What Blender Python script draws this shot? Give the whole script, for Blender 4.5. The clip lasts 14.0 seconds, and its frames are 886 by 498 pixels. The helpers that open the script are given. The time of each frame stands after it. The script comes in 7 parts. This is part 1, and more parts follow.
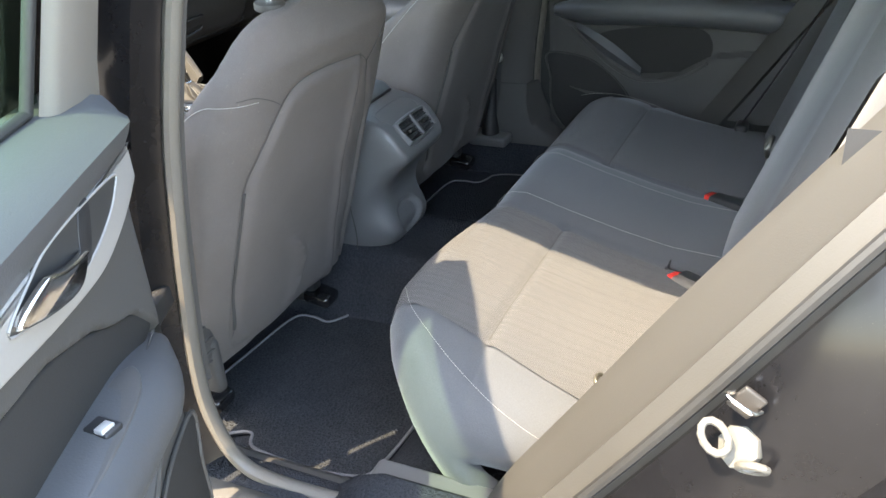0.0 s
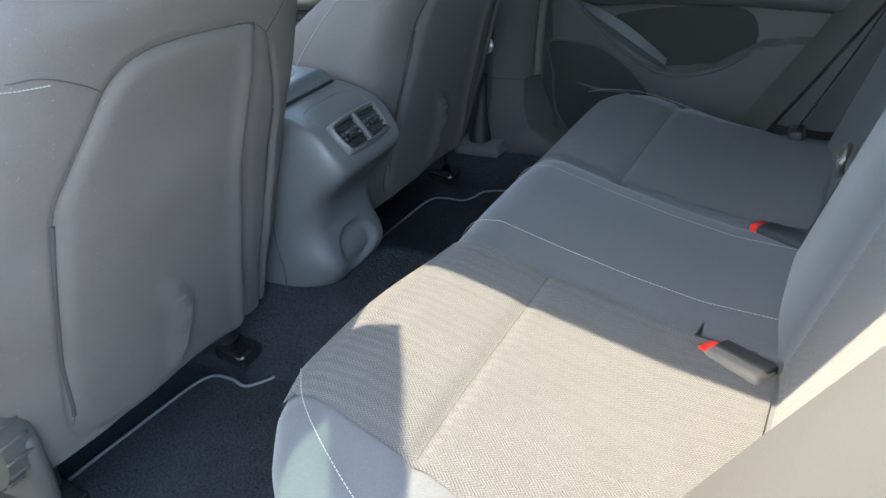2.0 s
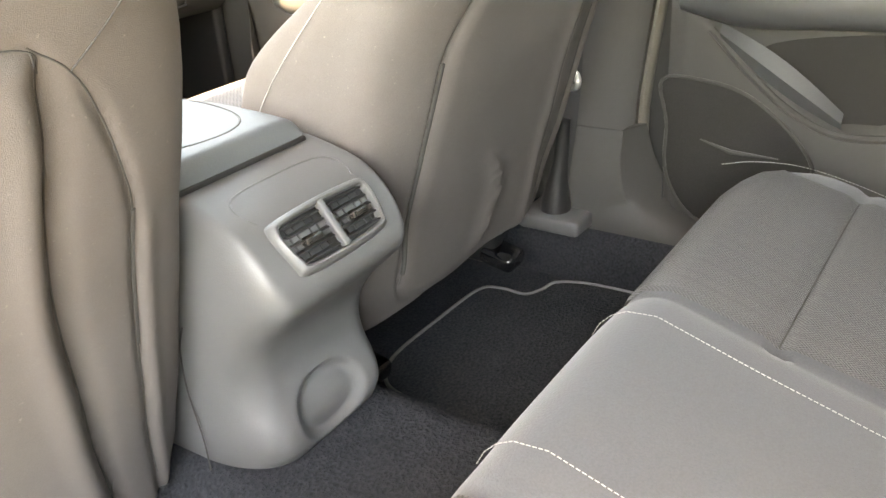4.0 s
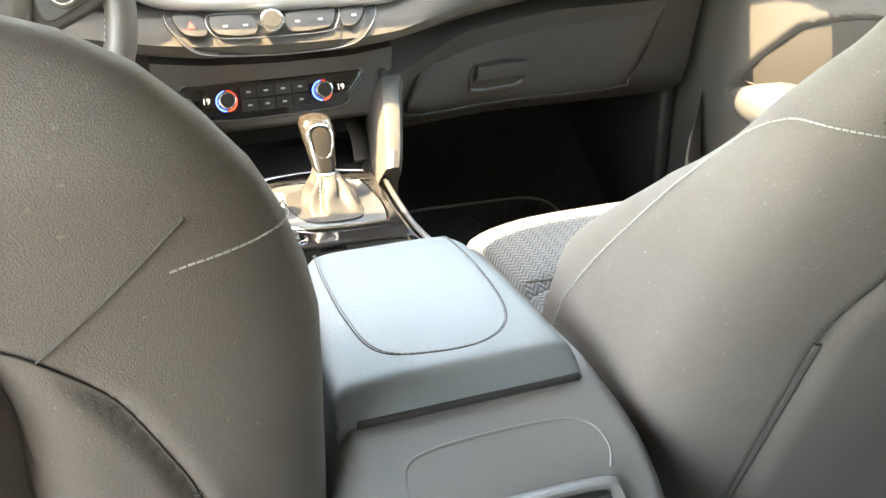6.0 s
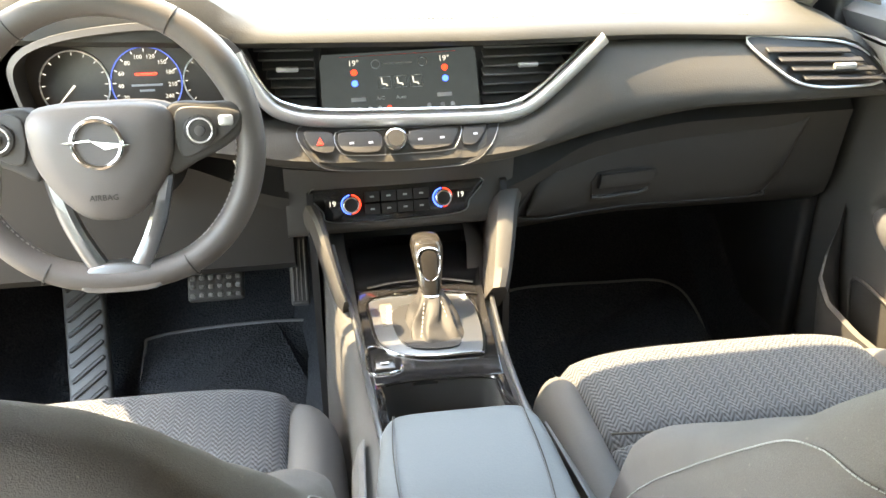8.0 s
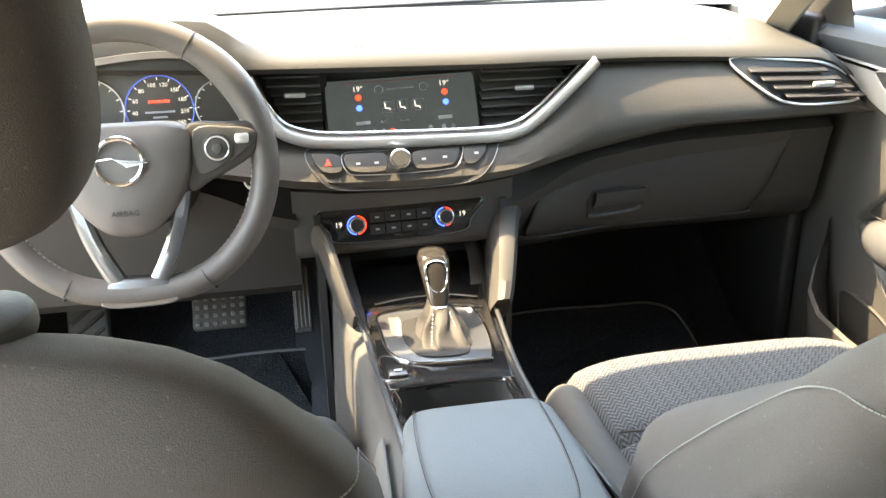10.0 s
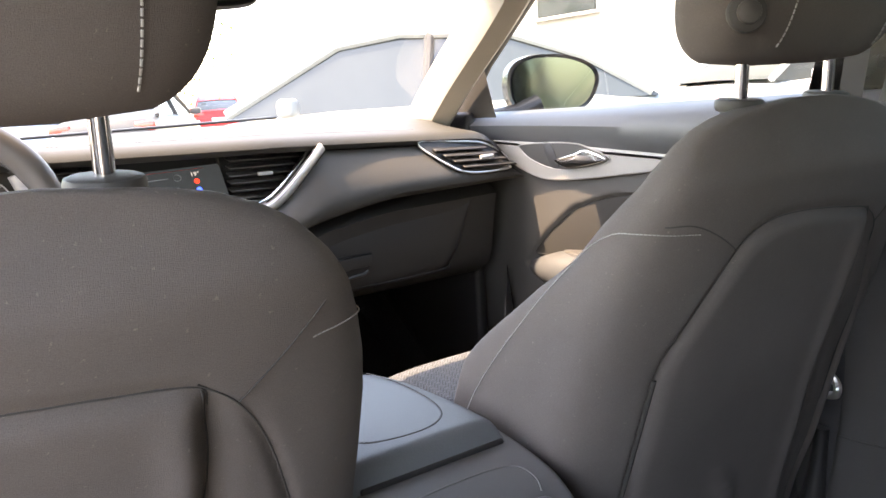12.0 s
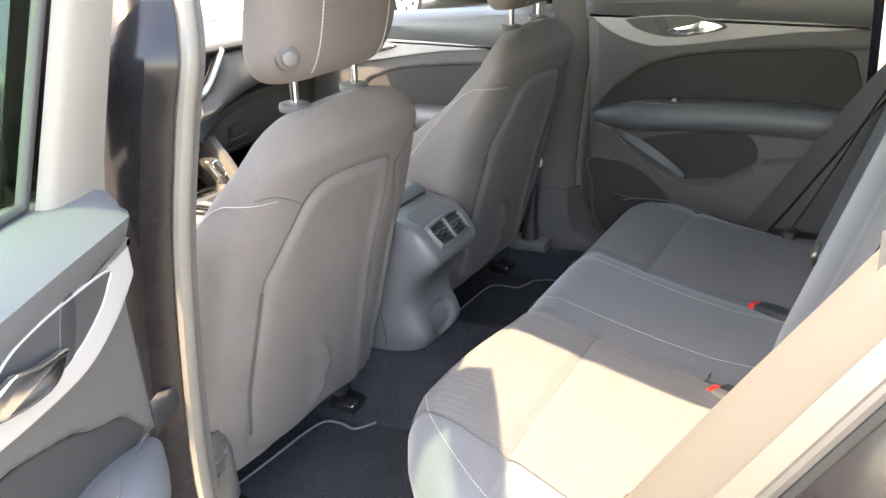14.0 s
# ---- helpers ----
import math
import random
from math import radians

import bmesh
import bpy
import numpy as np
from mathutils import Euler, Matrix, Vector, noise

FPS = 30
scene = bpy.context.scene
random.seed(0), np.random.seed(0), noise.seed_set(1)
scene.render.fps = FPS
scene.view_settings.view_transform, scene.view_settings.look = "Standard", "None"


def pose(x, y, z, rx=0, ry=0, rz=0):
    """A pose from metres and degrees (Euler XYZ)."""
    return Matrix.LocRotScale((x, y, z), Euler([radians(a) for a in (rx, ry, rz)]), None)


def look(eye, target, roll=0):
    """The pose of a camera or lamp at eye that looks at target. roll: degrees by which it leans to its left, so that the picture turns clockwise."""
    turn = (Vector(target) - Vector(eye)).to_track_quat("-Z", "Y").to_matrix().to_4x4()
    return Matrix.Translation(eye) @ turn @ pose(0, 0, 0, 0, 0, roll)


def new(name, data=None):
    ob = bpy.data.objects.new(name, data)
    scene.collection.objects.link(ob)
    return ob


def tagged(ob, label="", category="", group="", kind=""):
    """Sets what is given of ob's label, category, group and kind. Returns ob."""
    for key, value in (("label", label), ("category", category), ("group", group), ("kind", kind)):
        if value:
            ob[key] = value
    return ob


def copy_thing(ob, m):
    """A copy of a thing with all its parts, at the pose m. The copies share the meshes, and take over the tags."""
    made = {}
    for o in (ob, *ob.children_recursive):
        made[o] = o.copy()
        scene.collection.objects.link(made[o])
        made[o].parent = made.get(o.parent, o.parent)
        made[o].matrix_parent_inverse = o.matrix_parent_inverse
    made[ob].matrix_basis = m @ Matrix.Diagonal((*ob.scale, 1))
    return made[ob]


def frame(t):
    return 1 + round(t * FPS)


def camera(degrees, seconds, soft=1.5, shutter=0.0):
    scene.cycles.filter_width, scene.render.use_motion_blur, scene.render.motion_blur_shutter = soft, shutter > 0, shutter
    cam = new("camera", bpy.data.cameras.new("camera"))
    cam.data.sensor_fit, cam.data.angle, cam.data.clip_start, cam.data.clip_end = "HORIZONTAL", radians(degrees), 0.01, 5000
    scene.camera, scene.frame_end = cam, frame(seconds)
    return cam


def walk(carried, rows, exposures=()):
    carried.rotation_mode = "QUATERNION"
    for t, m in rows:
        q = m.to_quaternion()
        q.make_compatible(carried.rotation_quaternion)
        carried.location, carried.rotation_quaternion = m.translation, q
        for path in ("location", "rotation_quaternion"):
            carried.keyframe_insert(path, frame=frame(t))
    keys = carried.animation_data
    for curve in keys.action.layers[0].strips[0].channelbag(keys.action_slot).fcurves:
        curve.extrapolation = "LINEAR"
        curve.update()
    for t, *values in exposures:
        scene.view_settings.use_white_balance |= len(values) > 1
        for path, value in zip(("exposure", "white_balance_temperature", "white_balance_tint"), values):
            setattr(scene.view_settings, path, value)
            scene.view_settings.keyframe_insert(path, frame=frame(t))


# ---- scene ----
cam = camera(55.1, 14.0)
PATH = [
    (0, (-1.507, -0.787, 1.243), (0.066, 0.002, 0.292), -4.2),
    (0.5, (-1.51, -0.76, 1.236), (0.053, 0.066, 0.3), -4.3),
    (1, (-1.383, -0.741, 1.179), (0.174, 0.091, 0.24), -4.6),
    (1.5, (-1.235, -0.726, 1.11), (0.342, 0.1, 0.2), -5.2),
    (2, (-1.068, -0.705, 1.066), (0.487, 0.146, 0.138), -4.6),
    (2.2, (-1.011, -0.678, 1.032), (0.542, 0.184, 0.111), -4.7),
    (4.5, (-0.415, -0.433, 0.947), (0.915, 0.78, 0.076), -3.1),
    (5, (-0.325, -0.374, 0.946), (0.745, 1.092, 0.108), -2.3),
    (5.5, (-0.23, -0.361, 0.963), (0.603, 1.262, 0.143), -1.7),
    (6, (-0.183, -0.349, 1.008), (0.441, 1.364, 0.187), -0.7),
    (6.5, (-0.152, -0.331, 1.079), (0.334, 1.423, 0.249), -0.2),
    (7, (-0.133, -0.307, 1.124), (0.263, 1.47, 0.297), -0.0),
    (7.5, (-0.126, -0.296, 1.167), (0.202, 1.486, 0.321), 0.3),
    (8, (-0.104, -0.323, 1.172), (0.163, 1.474, 0.337), -0.5),
    (8.2, (-0.122, -0.321, 1.171), (0.159, 1.48, 0.347), -0.5),
    (10.5, (-0.157, -0.423, 1.109), (0.185, 1.423, 0.42), -1.9),
    (11, (-0.191, -0.486, 1.07), (0.253, 1.363, 0.45), -2.6),
    (11.5, (-0.275, -0.519, 1.051), (0.473, 1.28, 0.599), -2.7),
    (12, (-0.426, -0.522, 1.013), (0.725, 1.076, 0.664), -3.8),
    (12.5, (-0.619, -0.527, 1.009), (0.856, 0.767, 0.62), -4.4),
    (12.8, (-0.815, -0.559, 1.054), (0.759, 0.577, 0.575), -4.4),
    (13, (-0.919, -0.588, 1.084), (0.681, 0.483, 0.542), -4.5),
    (13.5, (-1.17, -0.674, 1.157), (0.435, 0.307, 0.476), -4.5),
    (14, (-1.447, -0.813, 1.216), (0.167, 0.125, 0.5), -4.7),
]
EXPOSURES = [(0.0, 4.16, 7950, 8), (2.2, 4.43, 7170, 5), (4.3, 6.18, 13150, 15), (5.0, 6.08, 12280, 13), (5.5, 5.95, 11120, 6), (7.0, 5.24, 10240, 13), (8.2, 4.96, 9520, 7), (10.5, 4.78, 9420, 11), (11.5, 4.44, 9660, 17), (12.5, 4.4, 8400, 26), (13.0, 4.69, 9500, 32), (13.5, 5.04, 8800, 20), (14.0, 4.92, 9000, 15)]
walk(cam, [(t, look(eye, target, roll)) for t, eye, target, roll in PATH], EXPOSURES)

# ---- world and sun ----
TO_SUN = Vector((-0.52, 0.2, 1.0)).normalized()
world = bpy.data.worlds.new("sky")
scene.world = world
world.use_nodes = True
wn, wl = world.node_tree.nodes, world.node_tree.links
sky = wn.new("ShaderNodeTexSky")
sky.sky_type = "NISHITA"
sky.sun_disc = False
sky.sun_elevation = math.asin(TO_SUN.z)
sky.sun_rotation = math.atan2(TO_SUN.x, TO_SUN.y)
sky.dust_density = 1.2
wl.new(sky.outputs[0], wn["Background"].inputs[0])
wn["Background"].inputs[1].default_value = 0.148
sun_data = bpy.data.lights.new("sun", "SUN")
sun_data.energy = 1.2
sun_data.angle = radians(0.5)
sun_data.color = (1.0, 0.88, 0.72)
sun = new("sun", sun_data)
sun.matrix_world = look(TO_SUN * 20, (0, 0, 0))

# ---- materials ----


def shade(name, color, rough=0.5, metal=0.0, grain=200.0, bump=0.15, depth=0.0006, vary=0.12, stain=0.15, stain_scale=6.0, coat=0.0, spec=0.5, sheen=0.0):
    """A surface with fine grain, a larger mottling and a bump."""
    m = bpy.data.materials.new(name)
    m.use_nodes = True
    n, l = m.node_tree.nodes, m.node_tree.links
    b = n["Principled BSDF"]
    co = n.new("ShaderNodeTexCoord")
    fine = n.new("ShaderNodeTexNoise")
    fine.inputs["Scale"].default_value = grain
    fine.inputs["Detail"].default_value = 4
    big = n.new("ShaderNodeTexNoise")
    big.inputs["Scale"].default_value = stain_scale
    big.inputs["Detail"].default_value = 5
    big.inputs["Roughness"].default_value = 0.65
    l.new(co.outputs["Object"], fine.inputs["Vector"])
    l.new(co.outputs["Object"], big.inputs["Vector"])
    mix = n.new("ShaderNodeMath")
    mix.operation = "MULTIPLY_ADD"
    l.new(fine.outputs[0], mix.inputs[0])
    mix.inputs[1].default_value = vary * 2
    mix.inputs[2].default_value = 1 - vary
    mul = n.new("ShaderNodeMath")
    mul.operation = "MULTIPLY_ADD"
    l.new(big.outputs[0], mul.inputs[0])
    mul.inputs[1].default_value = stain * 2
    mul.inputs[2].default_value = 1 - stain
    prod = n.new("ShaderNodeMath")
    prod.operation = "MULTIPLY"
    l.new(mix.outputs[0], prod.inputs[0])
    l.new(mul.outputs[0], prod.inputs[1])
    col = n.new("ShaderNodeVectorMath")
    col.operation = "SCALE"
    col.inputs[0].default_value = color
    l.new(prod.outputs[0], col.inputs["Scale"])
    l.new(col.outputs[0], b.inputs["Base Color"])
    rr = n.new("ShaderNodeMath")
    rr.operation = "MULTIPLY_ADD"
    l.new(big.outputs[0], rr.inputs[0])
    rr.inputs[1].default_value = 0.15
    rr.inputs[2].default_value = max(0.02, rough - 0.075)
    l.new(rr.outputs[0], b.inputs["Roughness"])
    b.inputs["Metallic"].default_value = metal
    b.inputs["Specular IOR Level"].default_value = spec
    b.inputs["Coat Weight"].default_value = coat
    b.inputs["Coat Roughness"].default_value = 0.05
    b.inputs["Sheen Weight"].default_value = sheen
    if bump:
        bp = n.new("ShaderNodeBump")
        bp.inputs["Strength"].default_value = bump
        bp.inputs["Distance"].default_value = depth
        l.new(fine.outputs[0], bp.inputs["Height"])
        l.new(bp.outputs[0], b.inputs["Normal"])
    return m


def weave(name, color, dark, pitch, chevron, strength=0.5):
    """Woven cloth: ribs that turn in a chevron, on the thing's own x and y."""
    m = shade(name, color, 0.9, grain=600, bump=0, vary=0.25, sheen=0.15, spec=0.2)
    n, l = m.node_tree.nodes, m.node_tree.links
    b = n["Principled BSDF"]
    co = n.new("ShaderNodeTexCoord")
    sep = n.new("ShaderNodeSeparateXYZ")
    l.new(co.outputs["Object"], sep.inputs[0])

    def op(kind, a, v=None, c=None):
        x = n.new("ShaderNodeMath")
        x.operation = kind
        for i, w in enumerate((a, v, c)):
            if w is None:
                continue
            if isinstance(w, (int, float)):
                x.inputs[i].default_value = w
            else:
                l.new(w, x.inputs[i])
        return x.outputs[0]

    tri = op("PINGPONG", sep.outputs[0], chevron)
    line = op("MULTIPLY_ADD", tri, 1.3, sep.outputs[1])
    wave = op("SINE", op("MULTIPLY", line, 2 * math.pi / pitch))
    cut = op("SINE", op("MULTIPLY", op("SUBTRACT", sep.outputs[0], sep.outputs[1]), 2 * math.pi / pitch))
    h = op("MULTIPLY_ADD", wave, 0.5, op("MULTIPLY_ADD", cut, 0.25, 0.5))
    ramp = n.new("ShaderNodeMix")
    ramp.data_type = "RGBA"
    ramp.inputs["A"].default_value = (*dark, 1)
    l.new(b.inputs["Base Color"].links[0].from_socket, ramp.inputs["B"])
    l.new(h, ramp.inputs["Factor"])
    l.new(ramp.outputs["Result"], b.inputs["Base Color"])
    bp = n.new("ShaderNodeBump")
    bp.inputs["Strength"].default_value = strength
    bp.inputs["Distance"].default_value = 0.0012
    l.new(h, bp.inputs["Height"])
    l.new(bp.outputs[0], b.inputs["Normal"])
    return m


def glass(name, tint, gloss=0.06):
    """A thin pane: clear with a tint, and a faint mirror."""
    m = bpy.data.materials.new(name)
    m.use_nodes = True
    n, l = m.node_tree.nodes, m.node_tree.links
    n.remove(n["Principled BSDF"])
    tr, gl, mx = n.new("ShaderNodeBsdfTransparent"), n.new("ShaderNodeBsdfGlossy"), n.new("ShaderNodeMixShader")
    tr.inputs[0].default_value = (*tint, 1)
    gl.inputs["Roughness"].default_value = 0.02
    mx.inputs[0].default_value = gloss
    l.new(tr.outputs[0], mx.inputs[1])
    l.new(gl.outputs[0], mx.inputs[2])
    l.new(mx.outputs[0], n["Material Output"].inputs[0])
    return m


def glow(name, color, power):
    m = bpy.data.materials.new(name)
    m.use_nodes = True
    b = m.node_tree.nodes["Principled BSDF"]
    b.inputs["Base Color"].default_value = (*[c * 0.3 for c in color], 1)
    b.inputs["Emission Color"].default_value = (*color, 1)
    b.inputs["Emission Strength"].default_value = power
    b.inputs["Roughness"].default_value = 0.3
    return m


CLOTH = shade("grey_knit_cloth", (0.120, 0.107, 0.101), 0.92, grain=1300, bump=0.6, depth=0.0008, vary=0.3, stain=0.2, stain_scale=9, sheen=0.03, spec=0.2)
INSERT = shade("dark_door_insert", (0.027, 0.026, 0.025), 0.8, grain=500, bump=0.25, spec=0.2)


def specks(m):
    """A little lint and dust caught in a cloth."""
    n, l = m.node_tree.nodes, m.node_tree.links
    b = n["Principled BSDF"]
    no = n.new("ShaderNodeTexNoise")
    no.inputs["Scale"].default_value = 240
    no.inputs["Detail"].default_value = 3
    l.new(n.new("ShaderNodeTexCoord").outputs["Object"], no.inputs["Vector"])
    mr = n.new("ShaderNodeMapRange")
    mr.inputs["From Min"].default_value = 0.68
    mr.inputs["From Max"].default_value = 0.80
    mr.inputs["To Max"].default_value = 0.6
    l.new(no.outputs[0], mr.inputs["Value"])
    mx = n.new("ShaderNodeMix")
    mx.data_type = "RGBA"
    mx.inputs["B"].default_value = (0.26, 0.23, 0.2, 1)
    l.new(mr.outputs[0], mx.inputs["Factor"])
    l.new(b.inputs["Base Color"].links[0].from_socket, mx.inputs["A"])
    l.new(mx.outputs["Result"], b.inputs["Base Color"])


specks(CLOTH)
SIDE_CLOTH = shade("smooth_grey_seat_cover", (0.085, 0.087, 0.09), 0.75, grain=500, bump=0.25, vary=0.1, stain=0.12, spec=0.3, sheen=0.03)
BENCH = shade("dark_bench_cloth", (0.07, 0.075, 0.083), 0.9, grain=500, bump=0.4, depth=0.001, vary=0.2, stain=0.1, sheen=0.25, spec=0.2)
BENCH_WEAVE = weave("ribbed_bench_weave", (0.092, 0.092, 0.094), (0.047, 0.048, 0.05), 0.0042, 0.007, 0.6)
SEAT_WEAVE = weave("chevron_seat_weave", (0.1, 0.112, 0.128), (0.03, 0.034, 0.04), 0.0075, 0.0075, 0.7)
STITCH = shade("pale_thread", (0.33, 0.325, 0.31), 0.8, grain=900, bump=0.3)
SEAM = shade("dark_seam", (0.05, 0.048, 0.046), 0.9)
SOFT = shade("soft_dark_plastic", (0.07, 0.068, 0.066), 0.52, grain=700, bump=0.3, depth=0.0005, vary=0.06, stain=0.1)
PAD = shade("dark_leatherette", (0.062, 0.064, 0.067), 0.52, grain=420, bump=0.4, depth=0.0006, vary=0.06, stain=0.08)
HARD = shade("grained_grey_plastic", (0.06, 0.058, 0.056), 0.55, spec=0.3, grain=500, bump=0.3, vary=0.06, stain=0.12)
TRIM_GREY = shade("grey_pillar_trim", (0.042, 0.04, 0.036), 0.6, grain=500, bump=0.25, vary=0.06, stain=0.1)
TAN_TRIM = shade("tan_pillar_trim", (0.27, 0.235, 0.19), 0.8, grain=700, bump=0.25, vary=0.05)
PALE_TRIM = shade("pale_headliner", (0.40, 0.38, 0.35), 0.9, grain=800, bump=0.3)
SILVER = shade("satin_silver", (0.68, 0.68, 0.67), 0.36, 0.65, grain=300, bump=0.03, vary=0.03, stain=0.06)
MIRROR = shade("mirror_glass", (0.06, 0.076, 0.07), 0.05, 1.0, grain=100, bump=0, vary=0.02, stain=0.05)
CHROME = shade("chrome", (0.8, 0.8, 0.8), 0.12, 1.0, grain=100, bump=0, vary=0.02, stain=0.05)
PIANO = shade("gloss_black", (0.012, 0.012, 0.013), 0.09, grain=100, bump=0, coat=0.5, stain=0.2)
BLACK = shade("matt_black_plastic", (0.018, 0.018, 0.019), 0.55, grain=400, bump=0.2)
CARPET = shade("dark_carpet", (0.032, 0.035, 0.041), 0.98, grain=240, bump=1.0, depth=0.005, vary=0.8, stain=0.25, stain_scale=14, spec=0.1)
MAT = shade("black_mat_pile", (0.037, 0.040, 0.045), 0.98, grain=230, bump=1.0, depth=0.006, vary=0.95, stain=0.3, stain_scale=18, spec=0.1)
EDGING = shade("grey_mat_binding", (0.15, 0.15, 0.155), 0.8, grain=800, bump=0.4)
PAINT = shade("black_car_paint", (0.007, 0.007, 0.008), 0.22, grain=60, bump=0.02, coat=0.06, spec=0.2, stain=0.5, stain_scale=12)
pn, pl = PAINT.node_tree.nodes, PAINT.node_tree.links
pb = pn["Principled BSDF"]
dust = pn.new("ShaderNodeTexNoise")
dust.inputs["Scale"].default_value = 420
dust.inputs["Detail"].default_value = 6
dust_mask = pn.new("ShaderNodeMapRange")
dust_mask.inputs["From Min"].default_value = 0.68
dust_mask.inputs["From Max"].default_value = 0.85
dust_mix = pn.new("ShaderNodeMix")
dust_mix.data_type = "RGBA"
dust_mix.inputs["B"].default_value = (0.06, 0.054, 0.045, 1)
pl.new(pn.new("ShaderNodeTexCoord").outputs["Object"], dust.inputs["Vector"])
pl.new(dust.outputs[0], dust_mask.inputs["Value"])
pl.new(dust_mask.outputs[0], dust_mix.inputs["Factor"])
pl.new(pb.inputs["Base Color"].links[0].from_socket, dust_mix.inputs["A"])
pl.new(dust_mix.outputs["Result"], pb.inputs["Base Color"])
RUBBER = shade("seal_rubber", (0.12, 0.11, 0.095), 0.5, grain=500, bump=0.25, stain=0.2)
DARK_RUBBER = shade("black_rubber", (0.02, 0.02, 0.02), 0.6, grain=300, bump=0.2)
RED = shade("red_button", (0.75, 0.03, 0.02), 0.35, bump=0)
STEEL = shade("zinc_steel", (0.15, 0.145, 0.125), 0.48, 0.8, grain=150, bump=0.15, stain=0.3, stain_scale=25)
LEATHER = shade("wheel_leather", (0.105, 0.097, 0.092), 0.45, grain=600, bump=0.4, depth=0.0005, vary=0.06, stain=0.12)
BOOT = shade("soft_boot_leather", (0.03, 0.028, 0.026), 0.62, grain=500, bump=0.4, spec=0.3)
LEVER_KNOB = shade("dark_satin_knob", (0.2, 0.19, 0.18), 0.3, 0.4, bump=0.05)
BEIGE_TRIM = shade("grey_beige_trim", (0.14, 0.127, 0.11), 0.6, grain=500, bump=0.25, vary=0.06, stain=0.15)
CON_GREY = shade("console_plastic", (0.11, 0.11, 0.11), 0.45, grain=600, bump=0.25, vary=0.05, stain=0.1)
DASH_TOP = shade("dash_top_leatherette", (0.04, 0.039, 0.035), 0.6, grain=420, bump=0.5, depth=0.0006, vary=0.08, stain=0.1, spec=0.35)
DASH_SOFT = shade("dash_fascia_skin", (0.05, 0.047, 0.042), 0.55, grain=520, bump=0.45, depth=0.0006, vary=0.08, stain=0.1, spec=0.4)
WHEEL_GREY = shade("wheel_hub_plastic", (0.13, 0.122, 0.118), 0.5, grain=700, bump=0.3, depth=0.0005, vary=0.06, stain=0.08)
LID = shade("lid_leatherette", (0.122, 0.137, 0.145), 0.52, grain=500, bump=0.4, depth=0.0005, vary=0.05, stain=0.06, spec=0.4)
PLATE = shade("brushed_plate", (0.27, 0.285, 0.3), 0.32, 0.9, grain=300, bump=0.03, vary=0.03, stain=0.08)
GRILLE = shade("speaker_mesh", (0.03, 0.029, 0.028), 0.8, spec=0.2, grain=900, bump=0.8, depth=0.001, vary=0.5)
DARK_STEEL = shade("dark_steel", (0.06, 0.055, 0.05), 0.5, 0.6, grain=150, bump=0.15, stain=0.3)
DOOR_SILVER = shade("soft_silver_trim", (0.3, 0.29, 0.275), 0.55, 0.2, grain=300, bump=0.03, vary=0.03, stain=0.06)
PEDAL = shade("worn_pedal_rubber", (0.17, 0.165, 0.16), 0.7, grain=200, bump=0.2)
IVORY = shade("ivory_plastic", (0.11, 0.107, 0.095), 0.45, grain=200, bump=0.1, stain=0.2, stain_scale=30)
LOWER = shade("dark_lower_plastic", (0.034, 0.033, 0.032), 0.5, grain=700, bump=0.3, depth=0.0005, vary=0.06, stain=0.1)
KNOB = shade("dark_gloss_knob", (0.05, 0.046, 0.042), 0.2, 0.5, bump=0.03, coat=0.4)
DIALS = shade("dim_dial_face", (0.055, 0.047, 0.04), 0.35, bump=0, stain=0.15)
WEB = shade("belt_webbing", (0.035, 0.035, 0.037), 0.8, grain=700, bump=0.5)
SCREEN = shade("screen_glass", (0.018, 0.022, 0.025), 0.2, grain=80, bump=0, coat=0.0, spec=0.35, stain=0.25, stain_scale=10)
SCREEN.node_tree.nodes["Principled BSDF"].inputs["Emission Color"].default_value = (0.38, 0.5, 0.62, 1)
SCREEN.node_tree.nodes["Principled BSDF"].inputs["Emission Strength"].default_value = 0.006
WHITE_PRINT = glow("white_print", (0.8, 0.85, 0.9), 0.06)
GREY_PRINT = shade("grey_print", (0.45, 0.46, 0.47), 0.5, bump=0)
RED_LIGHT = glow("red_light", (1.0, 0.05, 0.03), 0.16)
BLUE_LIGHT = glow("blue_light", (0.02, 0.09, 1.0), 0.28)
DIM_BLUE = glow("dim_blue_light", (0.1, 0.2, 0.9), 0.05)
CLEAR = glass("windscreen_glass", (0.93, 0.97, 0.95))
TINT = glass("green_side_glass", (0.3, 0.48, 0.38), 0.14)
# right rear pane: tint darkened to stand in for weaker light on that side
DIMMED_TINT = glass("deep_green_side_glass", (0.2, 0.25, 0.225))
PRIVACY = glass("dark_privacy_glass", (0.16, 0.18, 0.17))
PALE_GLASS = glass("pale_side_glass", (0.86, 0.92, 0.89))

# ---- mesh helpers ----


def thing(name, at, label, category="", group="", kind=""):
    ob = new(name)
    ob.location = at
    ob.empty_display_size = 0.05
    return tagged(ob, label, category or name.replace("_", " "), group, kind)


def root_of(ob):
    while ob.parent:
        ob = ob.parent
    return ob


